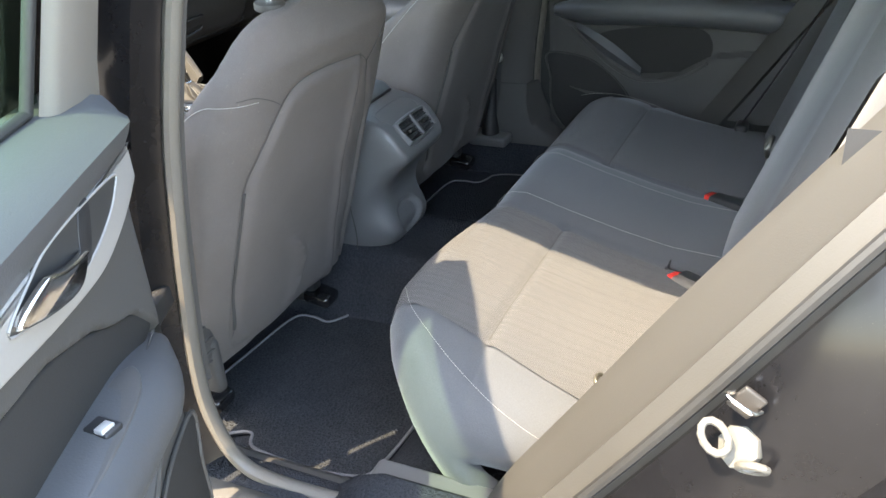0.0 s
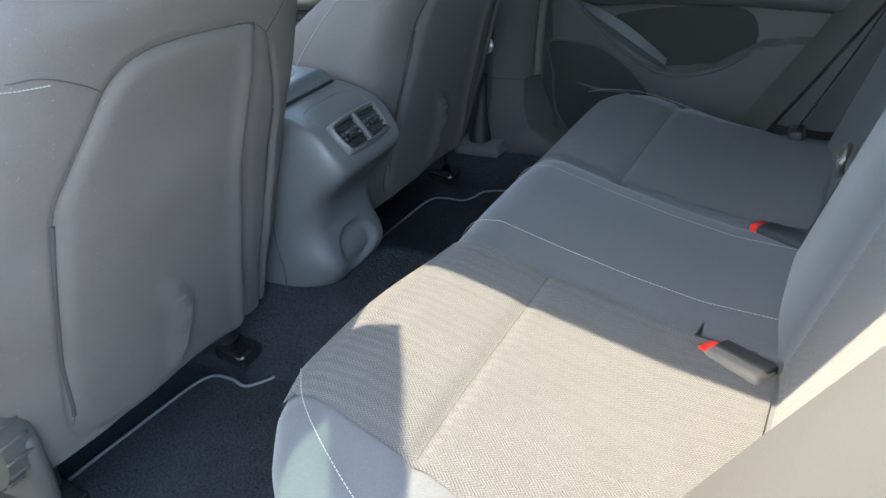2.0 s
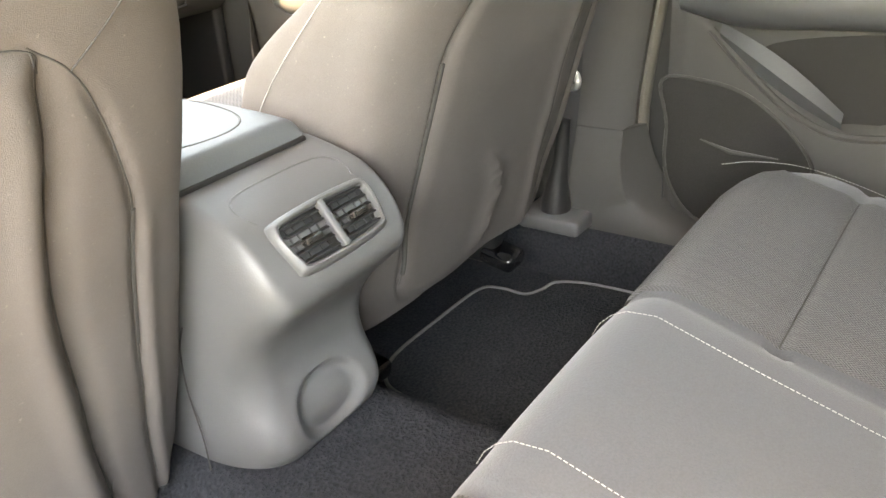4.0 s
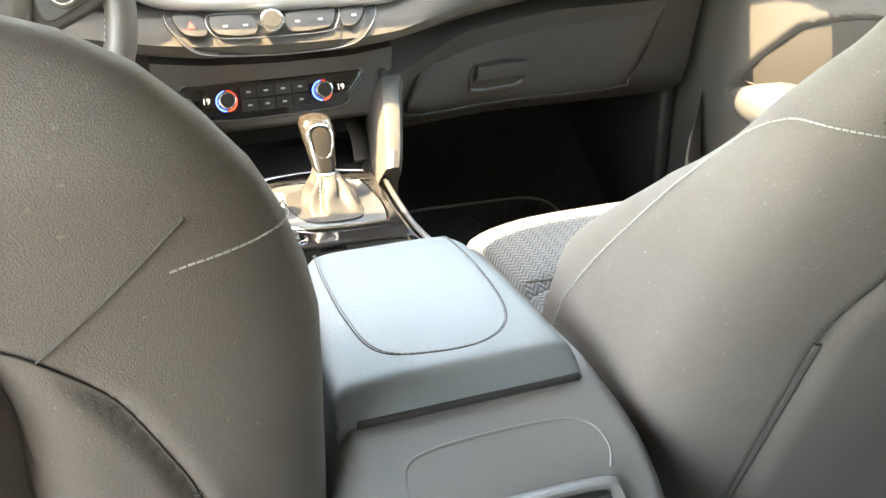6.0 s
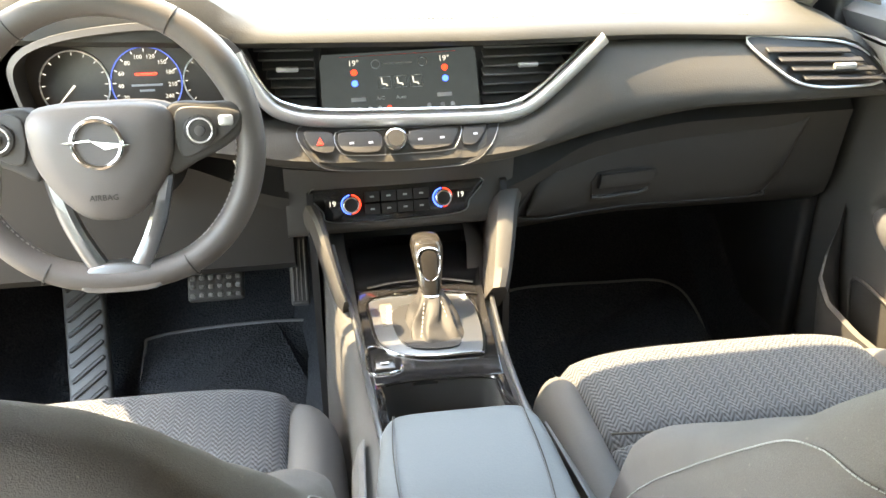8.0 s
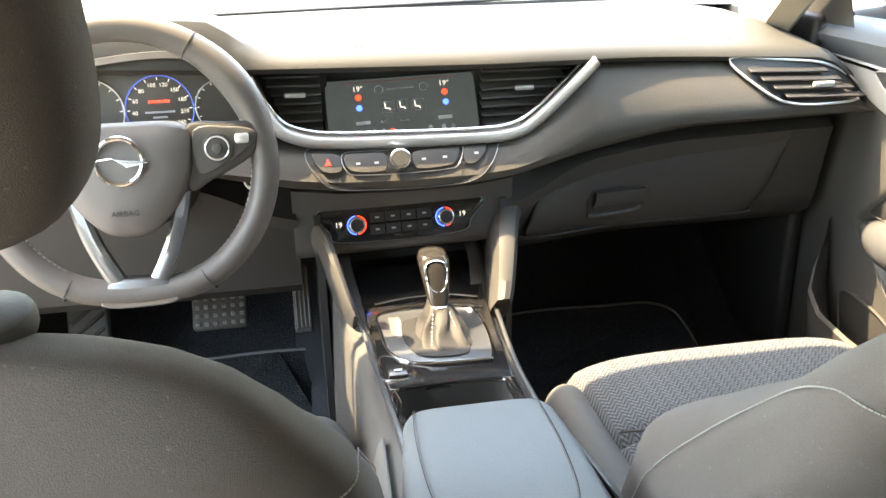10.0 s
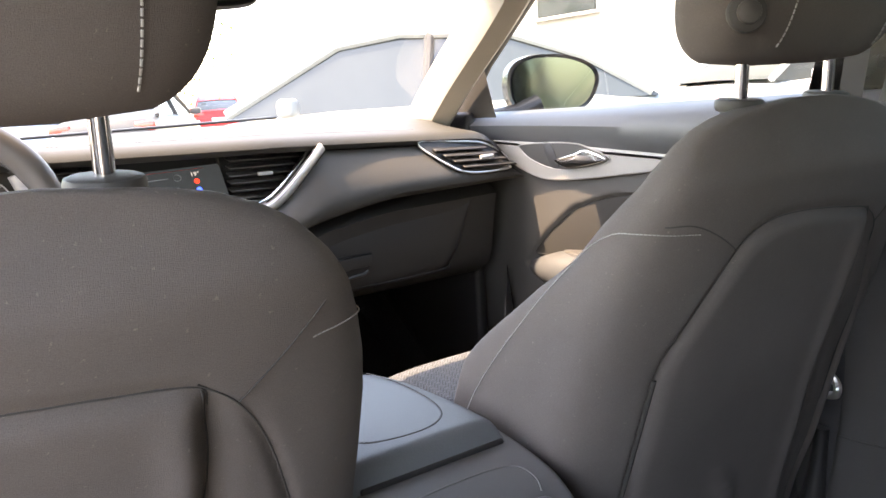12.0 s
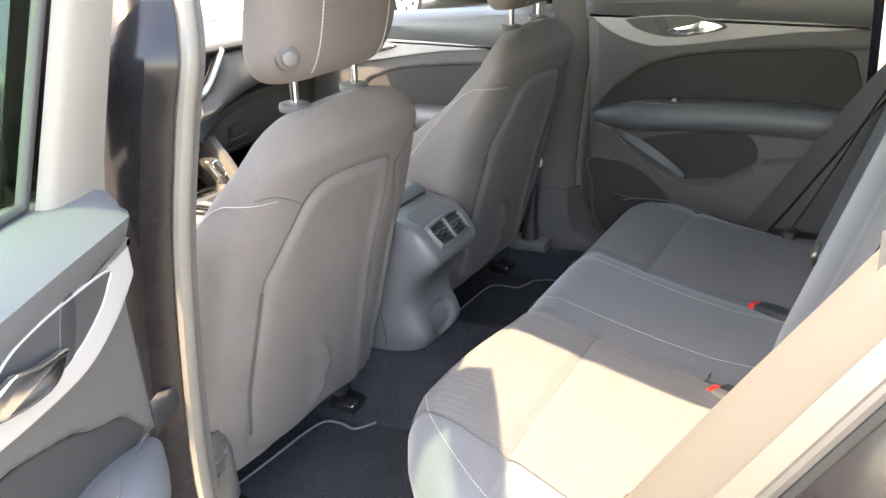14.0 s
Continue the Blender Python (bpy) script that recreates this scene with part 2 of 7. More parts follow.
def part(name, bm, material, parent=None, label="", flat=False):
    """Links a bmesh, built in world places, as one mesh under parent."""
    me = bpy.data.meshes.new(name)
    bmesh.ops.recalc_face_normals(bm, faces=bm.faces)
    if parent is not None:
        o = root_of(parent).location
        bmesh.ops.translate(bm, verts=bm.verts, vec=-o)
    bm.to_mesh(me)
    bm.free()
    if not flat:
        me.polygons.foreach_set("use_smooth", [True] * len(me.polygons))
        me.set_sharp_from_angle(angle=radians(40))
    me.materials.append(material)
    ob = new(name, me)
    if parent is not None:
        ob.parent = parent
    if label:
        ob["label"] = label
    return ob


def lerp(x, pts):
    return float(np.interp(x, [p[0] for p in pts], [p[1] for p in pts]))


def step(x, a, b):
    t = min(1.0, max(0.0, (x - a) / (b - a)))
    return t * t * (3 - 2 * t)


def loft(rings, closed=True, caps=True, bm=None):
    bm = bm or bmesh.new()
    rows = [[bm.verts.new(p) for p in r] for r in rings]
    k = len(rows[0])
    for a, b in zip(rows, rows[1:]):
        for i in range(k if closed else k - 1):
            j = (i + 1) % k
            try:
                bm.faces.new((a[i], a[j], b[j], b[i]))
            except ValueError:
                pass
    if caps and closed:
        bm.faces.new(rows[0])
        bm.faces.new(rows[-1])
    return bm


def smooth_line(pts, n, closed=False):
    """Catmull-Rom through pts."""
    P = [Vector(p) for p in pts]
    out = []
    segs = len(P) if closed else len(P) - 1
    for i in range(segs):
        p1, p2 = P[i], P[(i + 1) % len(P)]
        p0 = P[i - 1] if (i or closed) else p1 * 2 - p2
        p3 = P[(i + 2) % len(P)] if (i + 2 < len(P) or closed) else p2 * 2 - p1
        for q in range(n):
            t = q / n
            out.append(0.5 * (2 * p1 + (p2 - p0) * t + (2 * p0 - 5 * p1 + 4 * p2 - p3) * t * t + (3 * p1 - p0 - 3 * p2 + p3) * t ** 3))
    if not closed:
        out.append(P[-1])
    return out


def tube(pts, r, sides=8, closed=False, bm=None, flat=1.0):
    P = [Vector(p) for p in pts]
    rings = []
    up = Vector((0.13, 0.21, 0.97))
    for i, p in enumerate(P):
        a = P[i - 1] if (i or closed) else P[0]
        b = P[(i + 1) % len(P)] if (i + 1 < len(P) or closed) else P[-1]
        d = (b - a).normalized()
        s = d.cross(up)
        s = s.normalized() if s.length > 1e-4 else d.orthogonal().normalized()
        u = s.cross(d)
        up = u if not closed else up
        rr = r[i] if isinstance(r, (list, tuple)) else r
        rings.append([p + (s * math.cos(t) + u * math.sin(t) * flat) * rr for t in [2 * math.pi * q / sides for q in range(sides)]])
    if closed:
        rings.append(rings[0])
    return loft(rings, True, not closed, bm)


def dashes(pts, r, length=0.004, gap=0.0025, bm=None):
    """Stitches along a line."""
    bm = bm or bmesh.new()
    P = [Vector(p) for p in pts]
    d = [0.0]
    for a, b in zip(P, P[1:]):
        d.append(d[-1] + (b - a).length)
    t = 0.0

    def at(s):
        i = min(max(np.searchsorted(d, s) - 1, 0), len(P) - 2)
        f = (s - d[i]) / max(1e-9, d[i + 1] - d[i])
        return P[i].lerp(P[i + 1], f)

    while t + length < d[-1]:
        tube([at(t), at(t + length)], r, 5, bm=bm)
        t += length + gap
    return bm


def block(c, s, r=0.004, seg=3, turn=None, bm=None):
    """A box with rounded edges: centre, sizes, radius."""
    tmp = bmesh.new()
    bmesh.ops.create_cube(tmp, size=1)
    bmesh.ops.scale(tmp, vec=s, verts=tmp.verts)
    if r:
        bmesh.ops.bevel(tmp, geom=tmp.edges[:], offset=min(r, min(s) * 0.49), segments=seg, affect="EDGES", profile=0.5)
    m = Matrix.Translation(c) @ (turn.to_4x4() if turn is not None else Matrix())
    bmesh.ops.transform(tmp, matrix=m, verts=tmp.verts)
    if bm is None:
        return tmp
    me = bpy.data.meshes.new("tmp")
    tmp.to_mesh(me)
    tmp.free()
    bm.from_mesh(me)
    bpy.data.meshes.remove(me)
    return bm


def disc(c, axis, r, h, seg=24, bev=0.0, r2=None, bm=None):
    """A short cylinder whose middle is c."""
    tmp = bmesh.new()
    bmesh.ops.create_cone(tmp, cap_ends=True, segments=seg, radius1=r, radius2=r if r2 is None else r2, depth=h)
    if bev:
        es = [e for e in tmp.edges if abs(e.verts[0].co.z - e.verts[1].co.z) < 1e-6]
        bmesh.ops.bevel(tmp, geom=es, offset=bev, segments=2, affect="EDGES", profile=0.5)
    q = Vector(axis).normalized().to_track_quat("Z", "Y")
    bmesh.ops.transform(tmp, matrix=Matrix.Translation(c) @ q.to_matrix().to_4x4(), verts=tmp.verts)
    if bm is None:
        return tmp
    me = bpy.data.meshes.new("tmp")
    tmp.to_mesh(me)
    tmp.free()
    bm.from_mesh(me)
    bpy.data.meshes.remove(me)
    return bm


def slab(outline, to_world, d0, d1, bev=0.0):
    """A plate: an outline of (a, b) carried by to_world(a, b, d) from depth d0 to d1."""
    bm = bmesh.new()
    lo = [bm.verts.new(to_world(a, b, d0)) for a, b in outline]
    hi = [bm.verts.new(to_world(a, b, d1)) for a, b in outline]
    k = len(lo)
    bm.faces.new(lo)
    top = bm.faces.new(hi)
    for i in range(k):
        bm.faces.new((lo[i], lo[(i + 1) % k], hi[(i + 1) % k], hi[i]))
    if bev:
        bmesh.ops.recalc_face_normals(bm, faces=bm.faces)
        bmesh.ops.bevel(bm, geom=list(top.edges), offset=bev, segments=3, affect="EDGES", profile=0.5)
    return bm


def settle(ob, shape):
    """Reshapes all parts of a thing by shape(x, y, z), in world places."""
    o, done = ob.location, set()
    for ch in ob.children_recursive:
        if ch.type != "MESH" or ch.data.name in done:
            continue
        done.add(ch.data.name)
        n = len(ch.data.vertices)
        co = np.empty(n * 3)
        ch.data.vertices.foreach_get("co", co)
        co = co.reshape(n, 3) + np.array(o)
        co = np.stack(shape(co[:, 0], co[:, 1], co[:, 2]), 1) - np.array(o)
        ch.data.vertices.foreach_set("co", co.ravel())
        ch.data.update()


def ease(x, a, b):
    """step() for arrays."""
    t = np.clip((x - a) / (b - a), 0, 1)
    return t * t * (3 - 2 * t)


def curve2(pts, n=6, closed=True):
    return [(p.x, p.y) for p in smooth_line([(a, b, 0) for a, b in pts], n, closed)]


def writing(name, text, size, m, material, parent, label=""):
    """Letters as a mesh at the pose m (x along the line, y up the letters)."""
    cu = bpy.data.curves.new(name, "FONT")
    cu.body, cu.size, cu.align_x, cu.align_y, cu.extrude = text, size, "CENTER", "CENTER", 0.0002
    cu.resolution_u = 2
    tmp = bpy.data.objects.new(name, cu)
    me = bpy.data.meshes.new_from_object(tmp)
    bpy.data.objects.remove(tmp)
    bpy.data.curves.remove(cu)
    me.transform(Matrix.Translation(-root_of(parent).location) @ m)
    me.materials.clear()
    me.materials.append(material)
    ob = new(name, me)
    ob.parent = parent
    if label:
        ob["label"] = label
    return ob

# ---- the car's body: floor, sills, pillars, roof ----
body = thing("car_body", (0, 0, 0.2), "black car body shell with dark carpet floor and grey pillar trims", "car body", kind="structure")


def floor_z(x, y):
    """Footwells, the tunnel between them and the toe board."""
    z = 0.215
    hump = 0.145 * (1 - step(abs(x), 0.10, 0.19))
    z += hump
    z += step(y, 0.28, 0.42) * 0.03
    z += max(0.0, y - 1.12) * 0.75
    z += 0.10 * step(abs(x), 0.69 if x > 0 and y > -0.16 else 0.62, 0.72)
    if y < -0.16:
        z = min(z, 0.30) + 0.05 * step(-y, 0.16, 0.24)
    return z


rows = []
for j in range(70):
    y = -0.95 + j * 2.55 / 69
    rows.append([(x, y, floor_z(x, y)) for x in np.linspace(-0.77, 0.77, 90)])
part("floor_carpet", loft(rows, False, False), CARPET, body, "dark carpet over the floor pan and tunnel")
part("underbody", block((0, 0.3, 0.16), (1.56, 2.9, 0.05), 0.01), BLACK, body)


def mirror(pts):
    return [(-p[0], *p[1:]) for p in pts]


# rear wheel-arch and C-pillar band of the open doorway, left and its twin
inner = smooth_line([(-0.685, -0.36, 0.285), (-0.69, -0.41, 0.335), (-0.70, -0.467, 0.44), (-0.692, -0.555, 0.571), (-0.684, -0.660, 0.729), (-0.672, -0.782, 0.898), (-0.642, -0.902, 1.057), (-0.585, -1.03, 1.22)], 6)
outer = smooth_line([(-0.785, -0.38, 0.285), (-0.79, -0.45, 0.325), (-0.80, -0.51, 0.405), (-0.80, -0.60, 0.53), (-0.80, -0.699, 0.674), (-0.79, -0.806, 0.833), (-0.75, -0.93, 1.0), (-0.68, -1.06, 1.18)], 6)
for side in (1, -1):
    rings, paint = [], []
    for a, b in zip(inner, outer):
        a, b = a.copy(), b.copy()
        out = Vector((b - a)).normalized()
        nrm = Vector((-0.15, 0.70, 0.66))
        mid1, mid2 = a.lerp(b, 0.3) + nrm * 0.012, a.lerp(b, 0.72) + nrm * 0.01
        mid3 = a.lerp(b, 0.82) + nrm * 0.016
        ring = [a - nrm * 0.05 + Vector((0.03, 0, 0)), a - nrm * 0.006, a.lerp(b, 0.06) + nrm * 0.006, mid1, mid2, mid3, b + nrm * 0.002, b - nrm * 0.02]
        rings.append([(side * p.x, p.y, p.z) for p in ring])
        pr = [b - nrm * 0.016, b + Vector((-0.015, -0.006, -0.012)), b + Vector((-0.04, -0.05, -0.035)), b + Vector((-0.055, -0.12, -0.07)), b + Vector((-0.095, -0.14, -0.075)), b + Vector((-0.115, -0.2, -0.10))]
        paint.append([(side * p.x, p.y, p.z) for p in pr])
    part("door_aperture_trim", loft(rings, False, False), TRIM_GREY, body, "grey moulded trim and seal round the rear doorway")
    part("aperture_seal", tube([(side * (b.x - 0.002), b.y - 0.001, b.z + 0.004) for b in outer], 0.007, 8), DARK_RUBBER, body, "black rubber aperture seal")
    part("painted_door_jamb", loft(paint, False, False), PAINT, body, "black painted door jamb with dust")
    # B-pillar: seal strip, inner trim, painted outside
    edge = smooth_line([(-0.62, 0.0, 1.33), (-0.685, -0.05, 1.22), (-0.742, -0.10, 1.11), (-0.755, -0.083, 1.02), (-0.76, -0.045, 0.87), (-0.76, -0.01, 0.66), (-0.757, 0.008, 0.50), (-0.752, 0.0, 0.40), (-0.745, -0.03, 0.335), (-0.74, -0.09, 0.313), (-0.735, -0.22, 0.309), (-0.735, -0.36, 0.318)], 7)
    if side < 0:
        edge = [Vector((p.x - 0.04, p.y + 0.012, p.z)) for p in edge]
    part("door_seal", tube([(side * p.x, p.y, p.z) for p in edge], 0.011, 10, flat=1.2), RUBBER, body, "rubber door seal")
    trims, outs = [], []
    for i, p in enumerate(edge[:-24]):
        w = lerp(p.z, [(0.33, 0.11), (0.45, 0.105), (0.6, 0.1), (1.3, 0.085)]) + (0.04 if side < 0 else 0.0)
        flare = 0.02 * (1 - step(p.z, 0.36, 0.5))
        ring = [(p.x + 0.002, p.y + 0.004, p.z), (p.x + 0.028 + flare * 0.3, p.y + 0.002, p.z), (p.x + 0.046 + flare, p.y + 0.022, p.z), (p.x + 0.052 + flare, p.y + w * 0.6, p.z), (p.x + 0.045 + flare, p.y + w, p.z), (p.x - 0.01, p.y + w + 0.012, p.z)]
        trims.append([(side * a, b, c) for a, b, c in ring])
        ring = [(p.x - 0.004, p.y + 0.002, p.z), (p.x - 0.018, p.y + 0.012, p.z), (p.x - 0.045, p.y + 0.022, p.z), (p.x - 0.06, p.y + 0.05, p.z), (p.x - 0.06, p.y + w + 0.05 + 0.11 * step(p.z, 0.45, 0.75), p.z), (p.x - 0.01, p.y + w + 0.03 + 0.11 * step(p.z, 0.45, 0.75), p.z)]
        outs.append([(side * a, b, c) for a, b, c in ring])
    if side > 0:
        trims = [r for r in trims if r[0][2] > 0.472]
    part("b_pillar_trim", loft(trims, False, False), HARD, body, "moulded grey plastic B-pillar trim")
    part("b_pillar_outside", loft(outs, False, False), PAINT, body, "black painted B-pillar")
    if side > 0:
        a = smooth_line([(0.789, 0.010, 0.48), (0.785, -0.012, 0.42), (0.779, -0.055, 0.365), (0.774, -0.140, 0.338), (0.770, -0.290, 0.328)], 6)
        b = smooth_line([(0.736, 0.030, 0.48), (0.721, 0.025, 0.41), (0.713, -0.005, 0.35), (0.712, -0.100, 0.318), (0.702, -0.270, 0.308)], 6)
        c = smooth_line([(0.734, 0.170, 0.48), (0.719, 0.170, 0.39), (0.709, 0.130, 0.315), (0.703, -0.030, 0.292), (0.701, -0.270, 0.285)], 6)
        part("pillar_foot", loft([[p, p.lerp(q, 0.35) + Vector((-0.005, 0.004, 0.005)), p.lerp(q, 0.75) + Vector((-0.004, 0.003, 0.004)), q, q.lerp(r, 0.5) + Vector((-0.003, 0, 0)), r] for p, q, r in zip(a, b, c)], False, False), HARD, body, "moulded grey foot of the B-pillar")
        part("trim_joint", tube([(0.787, 0.010, 0.478), (0.770, 0.017, 0.4795), (0.748, 0.026, 0.4805), (0.735, 0.032, 0.4805), (0.731, 0.090, 0.4805), (0.733, 0.170, 0.4805)], 0.0012, 6), SEAM, body)
        part("carpet_upstand", loft([[(0.70, y, 0.310), (0.688, y, 0.297), (0.682, y, 0.25), (0.678, y, 0.214)] for y in np.linspace(-0.32, 0.35, 14)], False, False), CARPET, body, "dark carpet rising to the sill")
    # grey trim given a darker plastic in place of the shade beside the bench
    part("quarter_filler", loft([[(side * (a.x + 0.04), a.y - 0.045, a.z - 0.03), (side * (a.x + 0.085), a.y - 0.13, a.z - 0.02), (side * (a.x + 0.10), a.y - 0.32, a.z)] for a in inner[14:]], False, False), LOWER, body, "dark quarter trim beside the bench")
    part("seat_side_plate", block((side * 0.70, -0.395, 0.312), (0.12, 0.36, 0.024), 0.010), CON_GREY, body, "grey plastic plate beside the bench")
    # sill
    sill = []
    for j in range(30):
        y = -0.45 + j * 1.75 / 29
        sill.append([(side * a, y, c) for a, c in ((0.655 if side < 0 else 0.708, 0.23), (0.668 if side < 0 else 0.711, 0.285), (0.69 if side < 0 else 0.716, 0.303), (0.735, 0.303), (0.75, 0.29), (0.80, 0.285), (0.83, 0.26), (0.84, 0.18))])
    if side > 0:
        part("door_gap_seal", loft([[(0.80, -0.10, z), (0.80, 0.03, z)] for z in (0.25, 0.6, 1.0)] + [[(0.70, -0.10, 1.3), (0.70, 0.03, 1.3)]], False, False), DARK_RUBBER, body)
        part("front_gap_seal", loft([[(0.80, 0.96, z), (0.80, 1.05, z)] for z in (0.25, 0.6, 0.98)], False, False), DARK_RUBBER, body)
    part("sill", loft(sill, False, False), HARD, body, "grained plastic door sill")
    # A-pillar and front footwell side
    ap = smooth_line([(0.695, 1.06, 0.96), (0.672, 0.93, 1.05), (0.635, 0.73, 1.17), (0.595, 0.58, 1.265)], 8)
    rings = []
    for p in ap:
        rings.append([(side * (p.x + a), p.y + b, p.z + c) for a, b, c in ((-0.035, 0.035, 0.02), (-0.045, 0.0, 0.0), (-0.035, -0.03, -0.025), (0.0, -0.045, -0.035), (0.03, -0.03, -0.02), (0.04, 0.02, 0.01), (0.0, 0.05, 0.035))])
    part("a_pillar_trim", loft(rings, True), TAN_TRIM, body, "pale grey A-pillar trim")
    part("kick_panel", block((side * 0.745, 1.24, 0.58), (0.03, 0.56, 0.8), 0.012), BLACK, body)
    part("front_quarter_panel", block((side * 0.80, 1.42, 0.58), (0.06, 0.84, 0.78), 0.03), PAINT, body)
    # roof rail
    rr = smooth_line([(0.60, 0.6, 1.265), (0.598, 0.4, 1.30), (0.595, 0.2, 1.325), (0.59, 0.0, 1.335), (0.60, -0.3, 1.305), (0.612, -0.6, 1.255), (0.60, -0.9, 1.18), (0.55, -1.2, 1.16), (0.53, -1.45, 1.09)], 8)
    part("roof_rail", tube([(side * (p.x + 0.01 - 0.04 * min(0, p.y)), p.y, p.z) for p in rr], 0.04, 10), PALE_TRIM, body, "pale roof rail trim")
    edge = [(p.x + 0.01 - 0.04 * min(0, p.y), p.y, p.z) for p in rr if p.y < 0.02]
    roof_z = [(-1.5, 1.10), (-1.15, 1.23), (-0.7, 1.325), (-0.2, 1.345), (0.2, 1.335)]
    part("side_headliner", loft([[(side * x, y, z), (side * (0.4 * x + 0.375), y, 0.45 * z + 0.55 * lerp(y, roof_z)), (side * 0.595, y, lerp(y, roof_z) + 0.004)] for x, y, z in edge], False, False), PALE_TRIM, body, "pale cloth along the roof edge")
    part("upper_b_pillar_trim", tube([(side * 0.635, 0.0, 1.33), (side * 0.675, -0.005, 1.2), (side * 0.712, -0.01, 1.07), (side * 0.722, -0.01, 1.025)], [0.035, 0.036, 0.038, 0.036], 14), TAN_TRIM, body, "pale upper pillar trim")
    # closed rear quarter
    part("rear_quarter_trim", loft([[(side * 0.70, y, 0.25), (side * 0.72, y, 0.6), (side * 0.70, y, 0.95)] for y in (-0.80, -1.0, -1.3, -1.6)], False, False), BLACK, body)
    part("outer_rear_wing", loft([[(side * 0.86, y, 0.2), (side * 0.915, y, 0.6), (side * 0.87, y, 0.93), (side * 0.74, y, 0.98)] for y in (-0.95, -1.2, -1.6, -1.9)], False, False), PAINT, body, "black painted rear wing")
    front = smooth_line([(0.735, -0.93, 0.93), (0.70, -0.87, 1.05), (0.66, -0.80, 1.16), (0.61, -0.72, 1.27)], 5)
    rear_line = smooth_line([(0.72, -1.9, 0.93), (0.66, -1.65, 1.0), (0.60, -1.5, 1.09), (0.57, -1.3, 1.2)], 5)
    part("c_pillar", loft([[(side * (a.x - 0.02), a.y - 0.01, a.z), (side * a.x, a.y, a.z), (side * b.x, b.y, b.z), (side * (b.x - 0.03), b.y, b.z)] for a, b in zip(front, rear_line)], False, False), PAINT, body, "black painted C-pillar")

ceiling = []
for j in range(20):
    f = j / 19
    row = []
    for x in np.linspace(-0.60, 0.60, 15):
        y = 0.69 + 0.10 * x * x - f * (2.14 + 0.10 * x * x)
        zt = lerp(y, [(-1.5, 1.10), (-1.15, 1.23), (-0.7, 1.325), (-0.2, 1.345), (0.2, 1.335), (0.52, 1.295), (0.78, 1.245)])
        row.append((x, y, zt + 0.035 * (1 - (x / 0.60) ** 2)))
    ceiling.append(row)
ob = part("ceiling", loft(ceiling, False, False), PALE_TRIM, None)
tagged(ob, "pale cloth headliner under the car roof", "ceiling", kind="structure")
skin = [[(x, y, z + 0.03) for x, y, z in r] for r in ceiling]
part("roof_skin", loft(skin, False, False), PAINT, body)
part("rear_shelf", block((0, -1.2, 0.93), (1.34, 0.62, 0.03), 0.01), SOFT, body)
part("boot_wall", block((0, -1.65, 0.7), (1.5, 0.05, 1.0), 0.02), PAINT, body)
part("rear_window", loft([[(-0.56, -1.45, 1.1), (0.56, -1.45, 1.1)], [(-0.6, -1.9, 0.95), (0.6, -1.9, 0.95)]], False, False), PRIVACY, body)
pane = loft([[(x, lerp(abs(x), [(0, 1.50), (0.7, 1.16)]), 0.98) for x in np.linspace(-0.7, 0.7, 15)], [(x * 0.86, 0.69 + 0.10 * (x * 0.86) ** 2, 1.275 - 0.02 * (x / 0.7) ** 2) for x in np.linspace(-0.7, 0.7, 15)]], False, False)
ob = part("windscreen", pane, CLEAR, body, "clear windscreen")
ob.visible_shadow = False
part("cowl", loft([[(x, 1.44 - 0.30 * abs(x) ** 1.5, 0.972), (x, 1.54, 0.962)] for x in np.linspace(-0.78, 0.78, 15)], False, False), BLACK, body, "black cowl under the windscreen")
part("firewall", loft([[(-0.75, 1.52, 0.15), (0.75, 1.52, 0.15)], [(-0.75, 1.52, 0.97), (0.75, 1.52, 0.97)]], False, False), BLACK, body)
bonnet = [[(x, y, 0.965 - 0.10 * (y - 1.45) - 0.04 * (x / 0.8) ** 2) for x in np.linspace(-0.8, 0.8, 13)] for y in np.linspace(1.48, 2.5, 10)]
part("bonnet", loft(bonnet, False, False), PAINT, body, "black bonnet seen over the dashboard")

# striker and latch bracket on the left jamb
cat = thing("door_striker", (-0.825, -0.715, 0.69), "zinc steel door striker loop bolted to the black jamb", "door striker")
loop = smooth_line([(-0.822, -0.70, 0.70), (-0.838, -0.693, 0.705), (-0.845, -0.71, 0.698), (-0.842, -0.725, 0.688), (-0.828, -0.735, 0.682)], 5)
part("loop", tube(loop, 0.0032, 8), CHROME, cat)
part("base_plate", block((-0.822, -0.716, 0.688), (0.008, 0.034, 0.04), 0.004, turn=Euler((0.6, 0, 0)).to_matrix()), DARK_STEEL, cat)
clip = thing("latch_bracket", (-0.83, -0.714, 0.637), "ivory latch bracket with two eyelets on the black jamb", "bracket")
part("plate", disc((-0.826, -0.715, 0.637), (-0.75, 0.35, 0.5), 0.019, 0.012, 8, 0.003), IVORY, clip)
for s in (1, -1):
    c = Vector((-0.838, -0.711, 0.64)) + Vector((0.0, 0.016, 0.012)) * s
    part("eyelet", tube([c + Vector((0.008 * math.cos(t) * s, 0.011 * math.sin(t) + 0.004 * s * math.cos(t), 0.010 * math.cos(t))) for t in np.linspace(0, 2 * math.pi, 13)[:-1]], 0.0035, 8, True), IVORY, clip)
for ob, k in ((cat, 0.75), (clip, 1.15)):
    for ch in ob.children:
        ch.data.transform(Matrix.Scale(k, 4))

cat.location += Vector((-0.010, -0.037, 0.035))
clip.location += Vector((-0.010, -0.037, 0.034))

